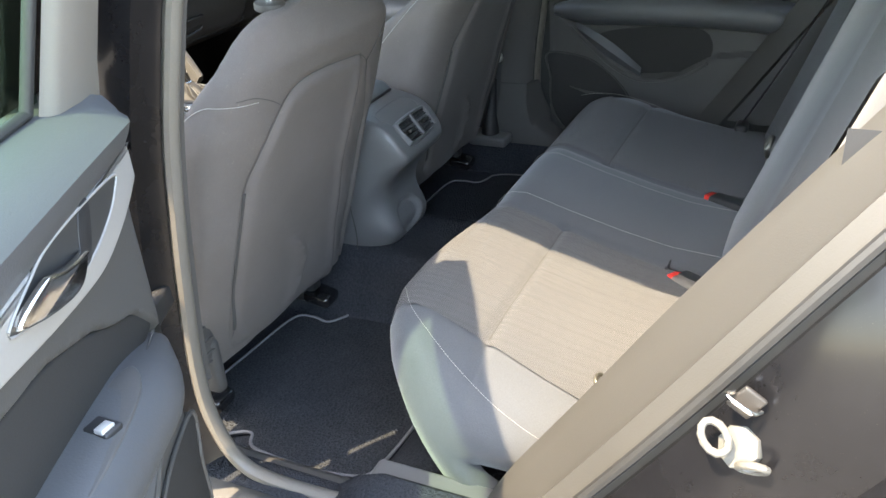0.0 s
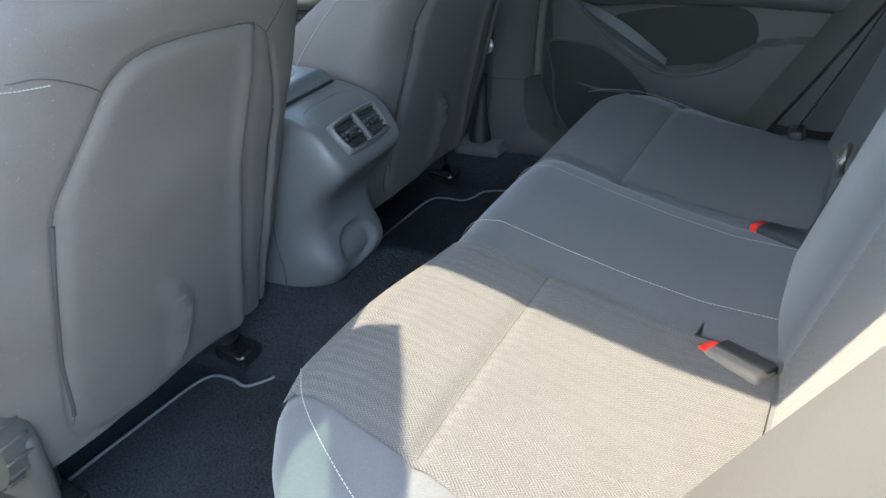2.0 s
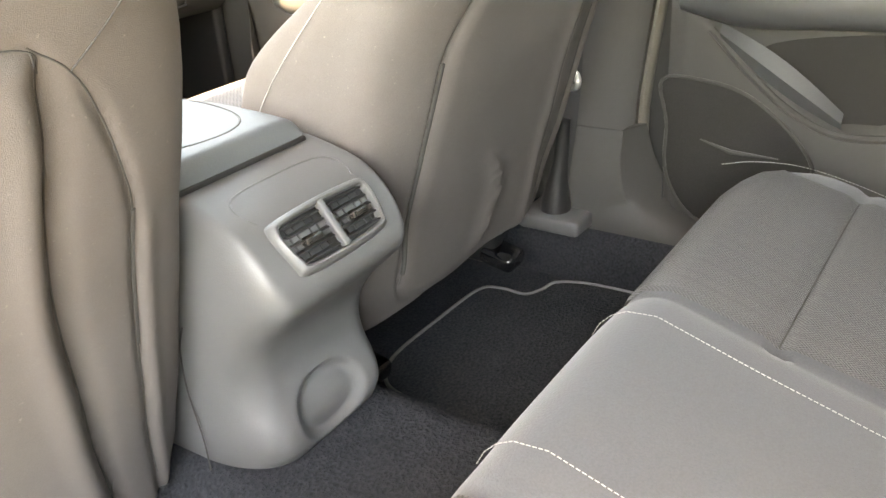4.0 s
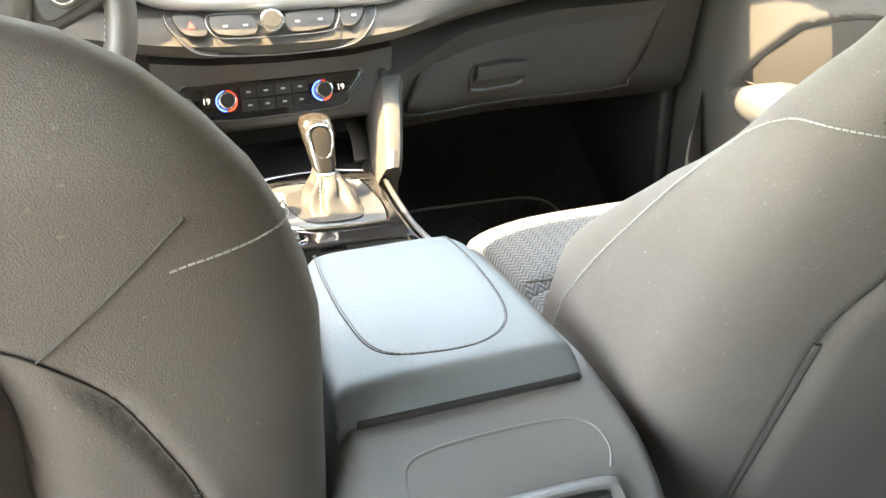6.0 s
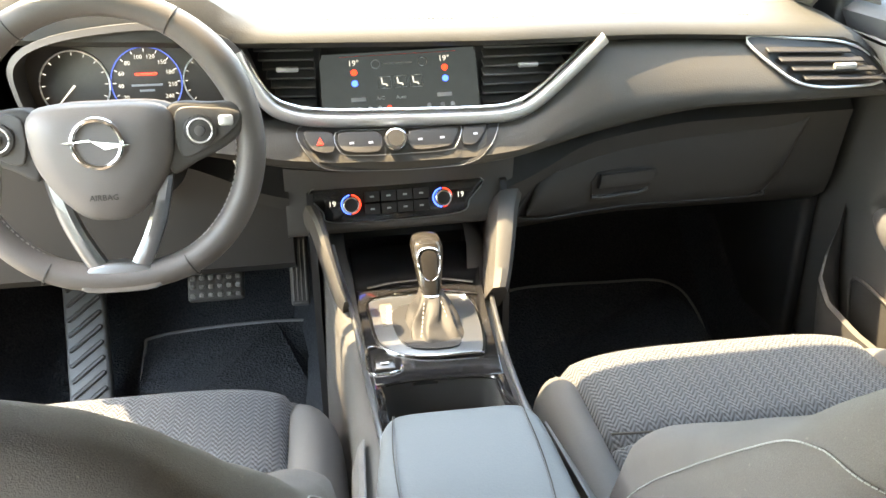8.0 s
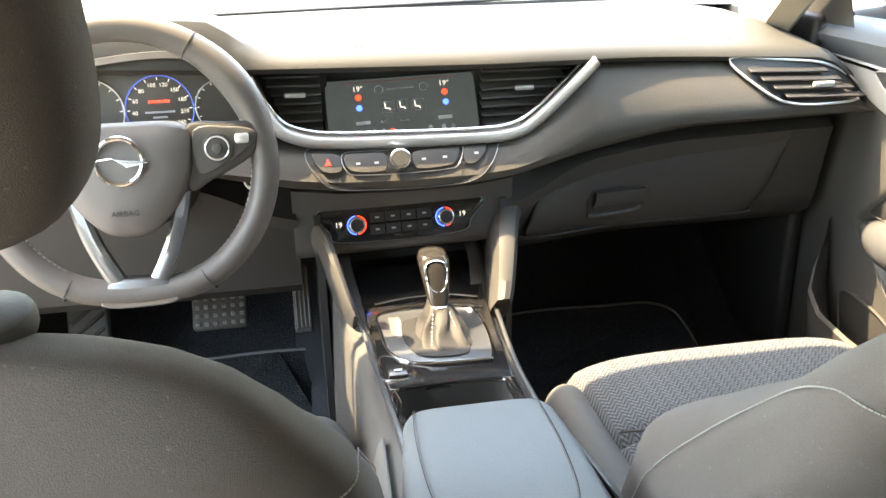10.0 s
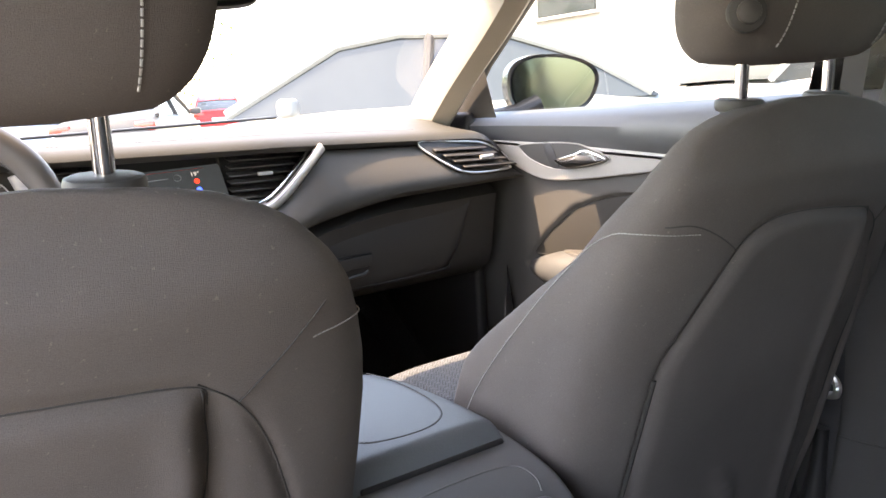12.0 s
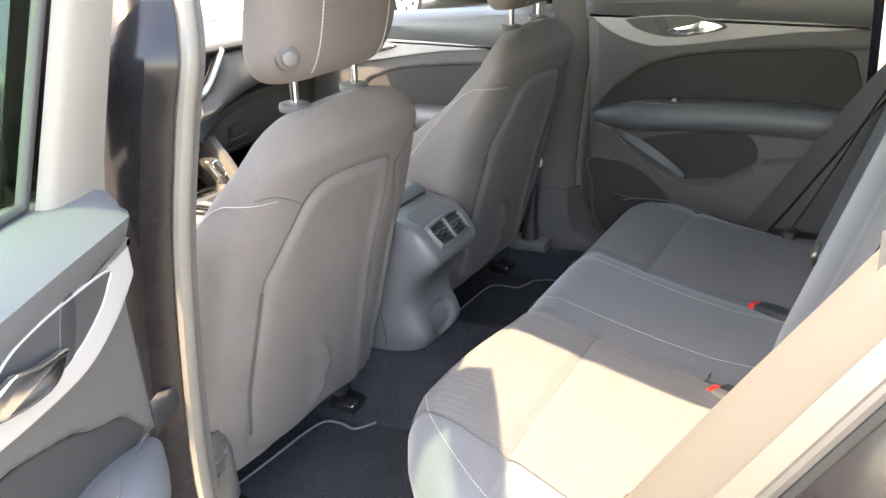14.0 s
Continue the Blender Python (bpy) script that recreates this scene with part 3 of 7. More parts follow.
# inside mirror
im = thing("rear_view_mirror", (0, 0.62, 1.25), "black inside rear-view mirror hanging from the windscreen", "rear-view mirror")
shape = curve2([(-0.115, 0.0), (-0.105, 0.03), (0.0, 0.034), (0.105, 0.03), (0.115, 0.0), (0.105, -0.03), (0.0, -0.034), (-0.105, -0.03)], 5)
IM = Matrix.Translation((-0.055, 0.55, 1.178)) @ Matrix.Rotation(radians(-12), 4, "Z") @ Matrix.Rotation(radians(78), 4, "X")
shell_rings = [[IM @ Vector((a * k, b * k, d)) for a, b in shape] for k, d in ((0.96, 0.0), (1.03, 0.003), (1.03, -0.012), (0.8, -0.03), (0.3, -0.036))]
part("mirror_shell", loft(shell_rings, True), BLACK, im)
part("mirror_glass", slab([(a * 0.94, b * 0.92) for a, b in shape], lambda a, b, d: IM @ Vector((a, b, d)), 0.0015, 0.004), MIRROR, im, "mirror glass")
part("stalk", tube([IM @ Vector((0, 0, -0.03)), (0, 0.59, 1.21), (0, 0.66, 1.262)], [0.012, 0.010, 0.02], 10), BLACK, im)

# ---- front seats ----
SX = -0.37


def rear_y(z):
    return -0.027 - 0.35 * (z - 0.832) + 0.045 * step(z, 0.90, 0.99)


HALF = [(0.36, 0.245), (0.41, 0.266), (0.5, 0.273), (0.6, 0.270), (0.68, 0.267), (0.75, 0.264), (0.80, 0.261), (0.835, 0.253), (0.87, 0.241), (0.895, 0.229), (0.92, 0.211), (0.942, 0.189), (0.956, 0.165), (0.966, 0.137), (0.973, 0.10), (0.979, 0.04)]
DEEP = [(0.36, 0.08), (0.41, 0.13), (0.5, 0.17), (0.7, 0.162), (0.8, 0.145), (0.87, 0.11), (0.92, 0.08), (0.95, 0.055), (0.97, 0.04), (0.981, 0.015)]
PANEL = curve2([(0.108, 0.850), (0.06, 0.858), (-0.02, 0.865), (-0.08, 0.863), (-0.12, 0.846), (-0.148, 0.808), (-0.172, 0.765), (-0.190, 0.722), (-0.193, 0.64), (-0.186, 0.52), (-0.172, 0.40), (-0.10, 0.362), (0.06, 0.358), (0.165, 0.37), (0.138, 0.52), (0.118, 0.64), (0.112, 0.72), (0.118, 0.79), (0.116, 0.83)], 5)
PA = np.array(PANEL)


def panel_depth(x, z):
    """Signed distance to the back panel's outline, inside positive."""
    a, b = PA, np.roll(PA, -1, axis=0)
    p = np.array((x, z))
    ab, ap = b - a, p - a
    t = np.clip((ab * ap).sum(1) / (ab * ab).sum(1), 0, 1)
    d = np.sqrt((((a + ab * t[:, None]) - p) ** 2).sum(1)).min()
    cross = ((a[:, 1] > z) != (b[:, 1] > z)) & (x < (b[:, 0] - a[:, 0]) * (z - a[:, 1]) / (b[:, 1] - a[:, 1] + 1e-12) + a[:, 0])
    return d if cross.sum() % 2 else -d


def back_bump(x, z):
    """How far the back cover stands out to the rear at (x, z)."""
    d = panel_depth(x, z)
    h = 0.006 * step(d, -0.002, 0.02) - 0.004 * math.exp(-(d / 0.005) ** 2)
    # a slack fold that curls down through the pocket
    xc = lerp(z, [(0.375, 0.004), (0.42, 0.015), (0.46, 0.019), (0.50, 0.010), (0.53, -0.012), (0.56, -0.045)])
    h += 0.010 * math.exp(-((x - xc) / (0.009 if x > xc else 0.022)) ** 2) * step(z, 0.37, 0.40) * (1 - step(z, 0.525, 0.56))
    h += 0.004 * math.sin(x * 31 + z * 9) * math.exp(-((z - 0.42) / 0.1) ** 2) * 0.5
    h += 0.0025 * math.sin(x * 17 + 2.1 * math.sin(z * 13)) * math.sin(z * 19 + x * 7)
    # the pocket's inner side hangs open, with a ridge and a groove
    xi = lerp(z, [(0.36, 0.165), (0.52, 0.138), (0.64, 0.118), (0.72, 0.112), (0.79, 0.118), (0.85, 0.110)])
    if z < 0.85:
        h += 0.006 * math.exp(-((x - xi + 0.020) / 0.014) ** 2) * (1 - step(z, 0.80, 0.85)) - 0.008 * math.exp(-((x - xi - 0.004) / 0.012) ** 2) * (1 - step(z, 0.82, 0.85))
    # the outer seam with its tuck
    xr = lerp(z, [(0.36, 0.222), (0.47, 0.203), (0.567, 0.191), (0.65, 0.187), (0.711, 0.186), (0.752, 0.175), (0.797, 0.158), (0.832, 0.134)])
    if z < 0.835:
        h -= 0.006 * math.exp(-((x - xr) / 0.006) ** 2) * step(0.835 - z, 0, 0.04)
        h += 0.004 * math.exp(-((x - xr - 0.012) / 0.010) ** 2) * (1 - step(z, 0.68, 0.72))
    return h


def back_point(x, z, lift=0.0):
    """A place on the rear of the left seat's backrest."""
    w = lerp(z, HALF)
    dd = lerp(z, DEEP)
    u = min(0.999, abs(x) / w)
    y = rear_y(z) + dd / 2 - dd / 2 * (1 - u ** 5) ** 0.4 - back_bump(x, z)
    return Vector((SX + x, y - lift, z))


seat = thing("car_seat", (SX, 0.25, 0.23), "grey cloth front seat with white stitching and open back pocket", "car seat", "front seats")


def back_ring(z, n_rear=150, n_front=50):
    """The backrest's outline at height z: the rear face, then the front with its bolsters."""
    w, dd = lerp(z, HALF), lerp(z, DEEP)
    ym = rear_y(z) + dd / 2
    ring = []
    for q in range(n_rear):
        c = -math.cos(math.pi * q / n_rear)
        x = w * math.copysign(abs(c) ** 0.75, c)
        u = min(0.9999, abs(x) / w)
        ring.append((SX + x, ym - dd / 2 * (1 - u ** 5) ** 0.4 - back_bump(x, z) * (1 - step(u, 0.93, 0.99)), z))
    for q in range(n_front):
        c = math.cos(math.pi * q / n_front)
        x = w * math.copysign(abs(c) ** 0.6, c)
        u = min(0.9999, abs(x) / w)
        wing = 0.10 * step(u, 0.45, 0.88) * (1 - step(u, 0.95, 1.0) * 0.45) * step(z, 0.4, 0.55) * (1 - step(z, 0.68, 0.85))
        ring.append((SX + x, ym + dd / 2 * (1 - u ** 6) ** 0.3 + wing, z))
    return ring


rings = [back_ring(0.36 + 0.619 * (1 - (1 - k / 139) ** 1.25)) for k in range(140)]
back = part("backrest", loft(rings, True), CLOTH, seat, "grey cloth backrest with seamed pocket")


def on_back(pts, n=8, lift=0.001):
    return [back_point(p.x, p.y, lift) for p in smooth_line([(a, b, 0) for a, b in pts], n)]


part("pocket_seam", tube(on_back([(0.116, 0.835), (0.108, 0.850), (0.06, 0.858), (-0.02, 0.865), (-0.08, 0.863), (-0.12, 0.846), (-0.148, 0.808), (-0.172, 0.765), (-0.190, 0.722), (-0.193, 0.64), (-0.186, 0.52), (-0.174, 0.41)]), 0.0006, 6), SEAM, back)
part("dark_pocket_opening", tube(on_back([(-0.1915, 0.712), (-0.1935, 0.64), (-0.187, 0.53), (-0.176, 0.43)]), 0.0030, 8), SEAM, back)
part("side_seam", tube(on_back([(0.108, 0.852), (0.134, 0.832), (0.158, 0.797), (0.175, 0.752), (0.186, 0.711), (0.187, 0.65), (0.191, 0.567), (0.203, 0.47), (0.218, 0.39)]), 0.0007, 6), SEAM, back)
part("seam_tuck", tube(on_back([(0.186, 0.712), (0.1865, 0.66), (0.190, 0.58)]), 0.0022, 6), SEAM, back)
part("shoulder_seam", tube(on_back([(0.134, 0.832), (0.165, 0.858), (0.197, 0.888)]), 0.0006, 6), SEAM, back)
part("shoulder_seam", tube(on_back([(-0.13, 0.838), (-0.16, 0.856), (-0.197, 0.872), (-0.225, 0.874)]), 0.0006, 6), SEAM, back)
part("pocket_inner_seam", tube(on_back([(0.110, 0.848), (0.118, 0.80), (0.113, 0.72), (0.120, 0.64), (0.139, 0.52), (0.160, 0.39)]), 0.0008, 6), SEAM, back)


def side_point(sgn, y, z, lift=0.0016):
    """The outermost place of the backrest's flank at depth y and height z."""
    best = min((p for p in back_ring(z, 60, 400) if (p[0] - SX) * sgn > 0.6 * lerp(z, HALF)), key=lambda p: abs(p[1] - y) - 0.2 * abs(p[0] - SX))
    return Vector((best[0] + sgn * lift, best[1], z + lift * 0.4))


for s in (1, -1):
    path = smooth_line([(y, z, 0) for y, z in ((-0.034, 0.863), (-0.015, 0.867), (0.005, 0.868), (0.024, 0.866), (0.057, 0.849), (0.10, 0.806), (0.14, 0.764), (0.199, 0.699), (0.238, 0.645), (0.262, 0.58))], 6)
    pts = [side_point(s, p.x, p.y, 0.0012) for p in path]
    pts = [pts[0]] + [(a + b + c) / 3 + Vector((s * 0.0006, 0, 0.0003)) for a, b, c in zip(pts, pts[1:], pts[2:])] + [pts[-1]]
    part("white_stitch", dashes(pts, 0.0006, 0.003, 0.0008), STITCH, back, "white decorative stitching")

# headrest and its posts
head = []
for k in range(41):
    f = k / 40
    z = 1.013 + 0.195 * f
    e = (1 - abs(2 * f - 1) ** 3.2) ** (1 / 2.6)
    w = 0.080 + 0.076 * e if 0 < f < 1 else 0.06
    d = 0.012 + 0.043 * e
    yc = 0.005 - 0.25 * (z - 1.0)
    ring = []
    for q in range(64):
        t = 2 * math.pi * q / 64
        c, s = math.cos(t), math.sin(t)
        ring.append((SX - 0.008 + w * math.copysign(abs(c) ** 0.55, c), yc + d * math.copysign(abs(s) ** 0.6, s), z))
    head.append(ring)
hr = part("headrest", loft(head, True), CLOTH, seat, "padded grey cloth headrest")
for s in (1, -1):
    line = []
    for k in range(3, 38):
        f = k / 40
        z = 1.013 + 0.195 * f
        e = (1 - abs(2 * f - 1) ** 3.2) ** (1 / 2.6)
        d = 0.012 + 0.043 * e
        yc = 0.005 - 0.25 * (z - 1.0)
        a = 0.1 if s > 0 else 0.08
        line.append((SX - 0.008 + s * a, yc - d * (1 - (a / (0.080 + 0.076 * e)) ** 3.6) ** 0.3 - 0.001, z))
    part("stitch_line", dashes(line, 0.0009, 0.004, 0.0015), STITCH, hr, "pale stitching")
    post = [(SX + s * 0.079, 0.004, 0.94), (SX + s * 0.079, -0.003, 1.045)]
    part("post", tube(post, 0.0065, 14), CHROME, hr, "bright steel headrest post")
    part("post_collar", disc((SX + s * 0.079, 0.003, 0.975), (0, -0.1, 1), 0.024, 0.013, 24, 0.004), HARD, seat, "dark plastic collar")
btn = part("height_button", disc((SX - 0.143, -0.049, 1.058), (-0.6, -0.8, 0.0), 0.018, 0.012, 24, 0.004), HARD, hr, "round plastic height button")
part("button_dimple", disc((SX - 0.1475, -0.055, 1.058), (-0.6, -0.8, 0.0), 0.011, 0.008, 20, 0.003), SOFT, btn)

# cushion


def cushion_ring(y, top, w, cx):
    ring = []
    for q in range(56):
        t = 2 * math.pi * q / 56
        c, s = math.cos(t), math.sin(t)
        x = w * math.copysign(abs(c) ** 0.5, c)
        z = 0.44 + (top - 0.44) * math.copysign(abs(s) ** 0.45, s)
        if s > 0.2:
            z -= 0.012 * math.exp(-((abs(x) - 0.208) / 0.006) ** 2) + 0.010 * math.exp(-((y - 0.435) / 0.008) ** 2)
            z -= 0.010 * (1 - (x / 0.2) ** 2) * step(0.6 - y, 0, 0.3)
        ring.append((cx + x, y, z))
    return ring


rings = []
for k in range(60):
    y = 0.20 + 0.475 * k / 59
    e = step(0.677 - y, -0.001, 0.10) ** 0.45
    rings.append(cushion_ring(y, 0.445 + 0.122 * e + 0.014 * step(y, 0.3, 0.6), 0.15 + 0.086 * min(1, e + 0.1), SX))
part("cushion", loft(rings, True), SEAT_WEAVE, seat, "chevron woven seat cushion")
part("cushion_seam", tube([(SX + x, 0.435, 0.5672 - 0.010 * (1 - (x / 0.2) ** 2) * 0.55) for x in np.linspace(-0.2, 0.2, 24)], 0.0014, 6), SEAM, seat)
for s in (1, -1):
    r = []
    for k in range(36):
        y = 0.16 + 0.50 * k / 35
        e = max(0.12, (1 - abs(2 * k / 35 - 1) ** 5) ** 0.5) * (1 - 0.30 * step(y, 0.54, 0.66))
        inw = 0.022 * step(y, 0.50, 0.66)
        r.append([(SX + s * (0.232 - inw + 0.038 * e * math.cos(t)), y, 0.495 + 0.078 * e * math.copysign(abs(math.sin(t)) ** 0.85, math.sin(t)) - 0.02 * step(y, 0.5, 0.66)) for t in np.linspace(0, 2 * math.pi, 25)[:-1]])
    part("side_bolster", loft(r, True), SIDE_CLOTH, seat, "smooth padded cushion bolster")
part("seat_base", block((SX, 0.42, 0.385), (0.44, 0.44, 0.10), 0.03), BLACK, seat)
for s in (1, -1):
    part("runner", block((SX + s * 0.19, 0.46, 0.285), (0.045, 0.50, 0.05), 0.008), BLACK, seat)
    tip = part("runner_cap", block((SX + s * 0.19, 0.19, 0.272), (0.055, 0.065, 0.03), 0.01, turn=Euler((0.2, 0, 0)).to_matrix()), PIANO, seat, "glossy black runner end cap")
    part("bracket", block((SX + s * 0.19, 0.225, 0.32), (0.04, 0.06, 0.08), 0.012), BLACK, seat)
passenger = copy_thing(seat, pose(0.398, 0.24, 0.242))
passenger["label"] = "grey cloth front passenger seat beside the centre console"
hinge = part("recliner_cover", disc((SX - 0.262, 0.155, 0.44), (1, 0.1, 0), 0.052, 0.055, 28, 0.012), HARD, seat, "grey ribbed recliner cover")
part("side_cover", block((SX - 0.245, 0.27, 0.40), (0.03, 0.34, 0.11), 0.014), HARD, seat, "grey plastic seat side cover")
for k in range(16):
    t = 2 * math.pi * k / 16
    part("rib", block((SX - 0.262, 0.155 + 0.052 * math.cos(t), 0.44 + 0.052 * math.sin(t)), (0.04, 0.006, 0.006), 0.002, 1), HARD, hinge)

# ---- rear bench ----
bench = thing("rear_bench", (0, -0.42, 0.25), "dark grey cloth rear bench with ribbed seat centres", "bench seat")


def bench_top(x, y):
    z = lerp(y, [(-0.72, 0.455), (-0.65, 0.456), (-0.55, 0.464), (-0.46, 0.484), (-0.36, 0.512), (-0.27, 0.540), (-0.2, 0.546)]) + 0.010 * math.exp(-(x / 0.14) ** 4)
    for c in (0.155, -0.155):
        z -= 0.005 * math.exp(-((x - c) / 0.008) ** 2)
    # cross seam of the outer seats and the welt along the front
    if abs(x) > 0.15:
        z -= 0.0065 * math.exp(-((y + 0.362) / 0.009) ** 2)
    z -= 0.05 * step(abs(x), 0.60, 0.76)
    return z


def set_back(x):
    """The middle and right of the cushion end a little further back."""
    return 0.034 * step(x, -0.38, -0.10)


def corner(x):
    """How far the front edge falls back round the cushion's corners."""
    return lerp(abs(x), [(0.46, 0.0), (0.53, 0.016), (0.58, 0.042), (0.626, 0.077), (0.66, 0.115), (0.69, 0.16), (0.72, 0.20)])


def swell(x):
    """How full the cushion stands towards its rounded ends: 1 in the middle, 0 at the end."""
    return (1 - min(1.0, abs(x) / (0.695 if x < 0 else 0.712)) ** 9) ** 0.42


def tuck(x):
    """The cushion's end tucks in under itself."""
    return x - math.copysign(0.08 * (1 - swell(x)) ** 1.6, x)


rings = []
for k in range(220):
    x = (0.695 if k < 110 else 0.712) * math.sin(math.pi / 2 * (-1 + 2 * k / 219))
    e = swell(x)
    ring = []
    for q in range(76):
        y = -0.70 + 0.475 * q / 75 - (corner(x) + set_back(x)) * step(q, 24, 75)
        ring.append((tuck(x), y, 0.335 + (bench_top(x, y) - 0.335) * e))
    yf, zf = ring[-1][1], ring[-1][2]
    for q in range(1, 15):
        t = math.pi / 2 * q / 9
        if q <= 9:
            ring.append((tuck(x), yf + 0.052 * math.sin(t) * (0.3 + 0.7 * e), zf - 0.062 * e * (1 - math.cos(t))))
        else:
            g = (q - 9) / 5
            ring.append((tuck(x), yf + 0.052 * (0.3 + 0.7 * e) - 0.055 * g ** 1.6, zf - 0.062 * e - (zf - 0.062 * e - 0.30) * g))
    rings.append(ring)
cush = part("cushion", loft(rings, False, False), BENCH, bench, "dark cloth bench cushion")


def bench_at(x, y, lift=0.002):
    return Vector((tuck(x), y, 0.335 + (bench_top(x, y) - 0.335) * swell(x) + lift))


# ribbed centres of the two outer seats, laid on the cushion
for s in (1, -1):
    rows = []
    for j in range(90):
        y = -0.655 + 0.43 * j / 89
        lo, hi = lerp(y, [(-0.655, 0.18), (-0.4, 0.165), (-0.215, 0.16)]), lerp(y, [(-0.655, 0.60), (-0.36, 0.54), (-0.215, 0.52)])
        rows.append([bench_at(s * x, y - (corner(x) + set_back(s * x)) * step(j, 30, 89), 0.0048) for x in np.linspace(lo, hi, 40)])
    for g in (0.3, 0.6, 0.9):
        t = math.pi / 2 * g
        rows.append([(p.x, p.y + 0.052 * math.sin(t), p.z + 0.001 - 0.062 * (1 - math.cos(t))) for p in [bench_at(s * x, -0.225 - corner(x) - set_back(s * x), 0.0048) for x in np.linspace(0.16, 0.52, 40)]])
    part("seat_insert", loft(rows, False, False), BENCH_WEAVE, cush, "ribbed woven seat centre")
    part("cross_seam", tube([bench_at(s * x, -0.362, 0.0046) for x in np.linspace(0.165, 0.53, 40)], 0.0009, 6), SEAM, cush)
    a = [bench_at(s * lerp(y, [(-0.636, 0.098), (-0.24, 0.103)]), y, 0.003) for y in np.linspace(-0.66, -0.27, 30)]
    a += [Vector((a[-1].x, -0.257 + 0.053 * math.sin(t), a[-1].z - 0.062 * (1 - math.cos(t)))) for t in (0.3, 0.6, 0.9, 1.2)]
    part("white_stitch", dashes(a, 0.00045, 0.0035, 0.0015), STITCH, cush, "white stitching")
    b = [bench_at(s * x, y, 0.004) for x, y in ((0.49, -0.205), (0.53, -0.235), (0.57, -0.285), (0.605, -0.345), (0.635, -0.42), (0.652, -0.50), (0.658, -0.58))]
    part("edge_stitch", dashes(smooth_line(b, 8), 0.00045, 0.0035, 0.0015), STITCH, cush, "white edge stitching")
rows = []
for k in range(60):
    f = k / 59
    z = 0.40 + 0.62 * f
    y = -0.645 - 0.36 * (z - 0.40)
    ring = []
    for x in np.linspace(-0.745, 0.745, 90):
        d = 0.03 * math.exp(-(x / 0.17) ** 4) + 0.02 * math.exp(-((abs(x) - 0.57) / 0.06) ** 2) - 0.006 * math.exp(-((abs(x) - 0.17) / 0.007) ** 2)
        edge = 0.012 * step(abs(x), 0.60, 0.745)
        ring.append((x, y + d - edge - 0.05 * step(f, 0.93, 1.0), z))
    rows.append(ring)
rows.append([(x, y - 0.12, z) for x, y, z in rows[-1]])
bb = part("backrest", loft(rows, False, False), BENCH, bench, "dark cloth bench backrest")
for s in (1, -1):
    rows = []
    for k in range(30):
        z = 0.42 + 0.53 * k / 29
        rows.append([(s * x, -0.645 - 0.36 * (z - 0.40) + 0.004 - 0.012 * step(x, 0.60, 0.745) + 0.02 * math.exp(-((x - 0.57) / 0.06) ** 2) + 0.03 * math.exp(-(x / 0.17) ** 4), z) for x in np.linspace(0.2, 0.56, 24)])
    part("back_insert", loft(rows, False, False), BENCH_WEAVE, bb, "ribbed woven backrest centre")

# buckles in the bench
for x, y, ang in ((-0.203, -0.582, -0.5), (0.140, -0.589, -0.45)):
    bk = thing("belt_buckle", (x, y, 0.41), "black seat-belt buckle with a red release button in the bench", "belt buckle", "bench buckles")
    turn = Euler((0.0, 0.1, ang)).to_matrix()
    bz = bench_top(x, y - 0.03) - 0.002
    # the near buckle's sunlit face is put in as beige, its far side as black
    case = part("housing", block((x, y - 0.03, bz), (0.040, 0.078, 0.028), 0.007, turn=turn), BEIGE_TRIM if x < 0 else BLACK, bk)
    if x < 0:
        part("housing_back", block(Vector((x, y - 0.03, bz)) + turn @ Vector((0.010, 0.0, 0.003)), (0.028, 0.076, 0.026), 0.006, turn=turn), BLACK, case, "black rear half of the buckle")
    tip = turn @ Vector((-0.002, 0.041, 0.003))
    part("release_button", block((x + tip.x, y - 0.03 + tip.y, bz + tip.z), (0.030, 0.018, 0.019), 0.004, turn=turn), RED, bk, "red release button")
# shadow at the buckle pocket's edge, laid on as an L of black cord
slot = smooth_line([(-0.172, -0.628, 0), (-0.173, -0.580, 0), (-0.172, -0.562, 0), (-0.166, -0.556, 0), (-0.140, -0.558, 0)], 5)
part("buckle_pocket", tube([bench_at(p.x, p.y, 0.003) for p in slot], [0.0015 + 0.003 * math.sin(math.pi * i / (len(slot) - 1)) for i in range(len(slot))], 8), BLACK, bench, "black-edged pocket for the belt buckle")
for x in (-0.532,):
    an = thing("child_seat_anchor", (x, -0.525, 0.44), "steel child-seat anchor loop between cushion and backrest", "anchor loop", "anchor loops")
    part("loop", tube(smooth_line([(x - 0.012, -0.57, 0.448), (x - 0.012, -0.535, 0.478), (x + 0.012, -0.535, 0.478), (x + 0.012, -0.57, 0.448)], 5), 0.0035, 8), STEEL, an)

# ---- centre console ----
console = thing("centre_console", (0, 0.45, 0.25), "grey plastic centre console with armrest lid and rear air vents", "centre console")


def con_half(y):
    return lerp(y, [(0.03, 0.112), (0.1, 0.112), (0.35, 0.10), (0.6, 0.105), (0.82, 0.125)])


# sides and deck, open over the tray
for s in (1, -1):
    rows = []
    for y in np.linspace(0.2, 0.9, 24):
        top, w = lerp(y, [(0.2, 0.665), (0.36, 0.655), (0.5, 0.652), (0.7, 0.655), (0.88, 0.70)]), con_half(y)
        rows.append([(s * a, y, b) for a, b in ((w + 0.012, 0.26), (w + 0.008, (0.26 + top) / 2), (w, top - 0.03), (w - 0.006, top - 0.01), (w - 0.02, top), (w - 0.035, top))])
    part("side_shell", loft(rows, False, False), SOFT, console, "grey plastic console side")
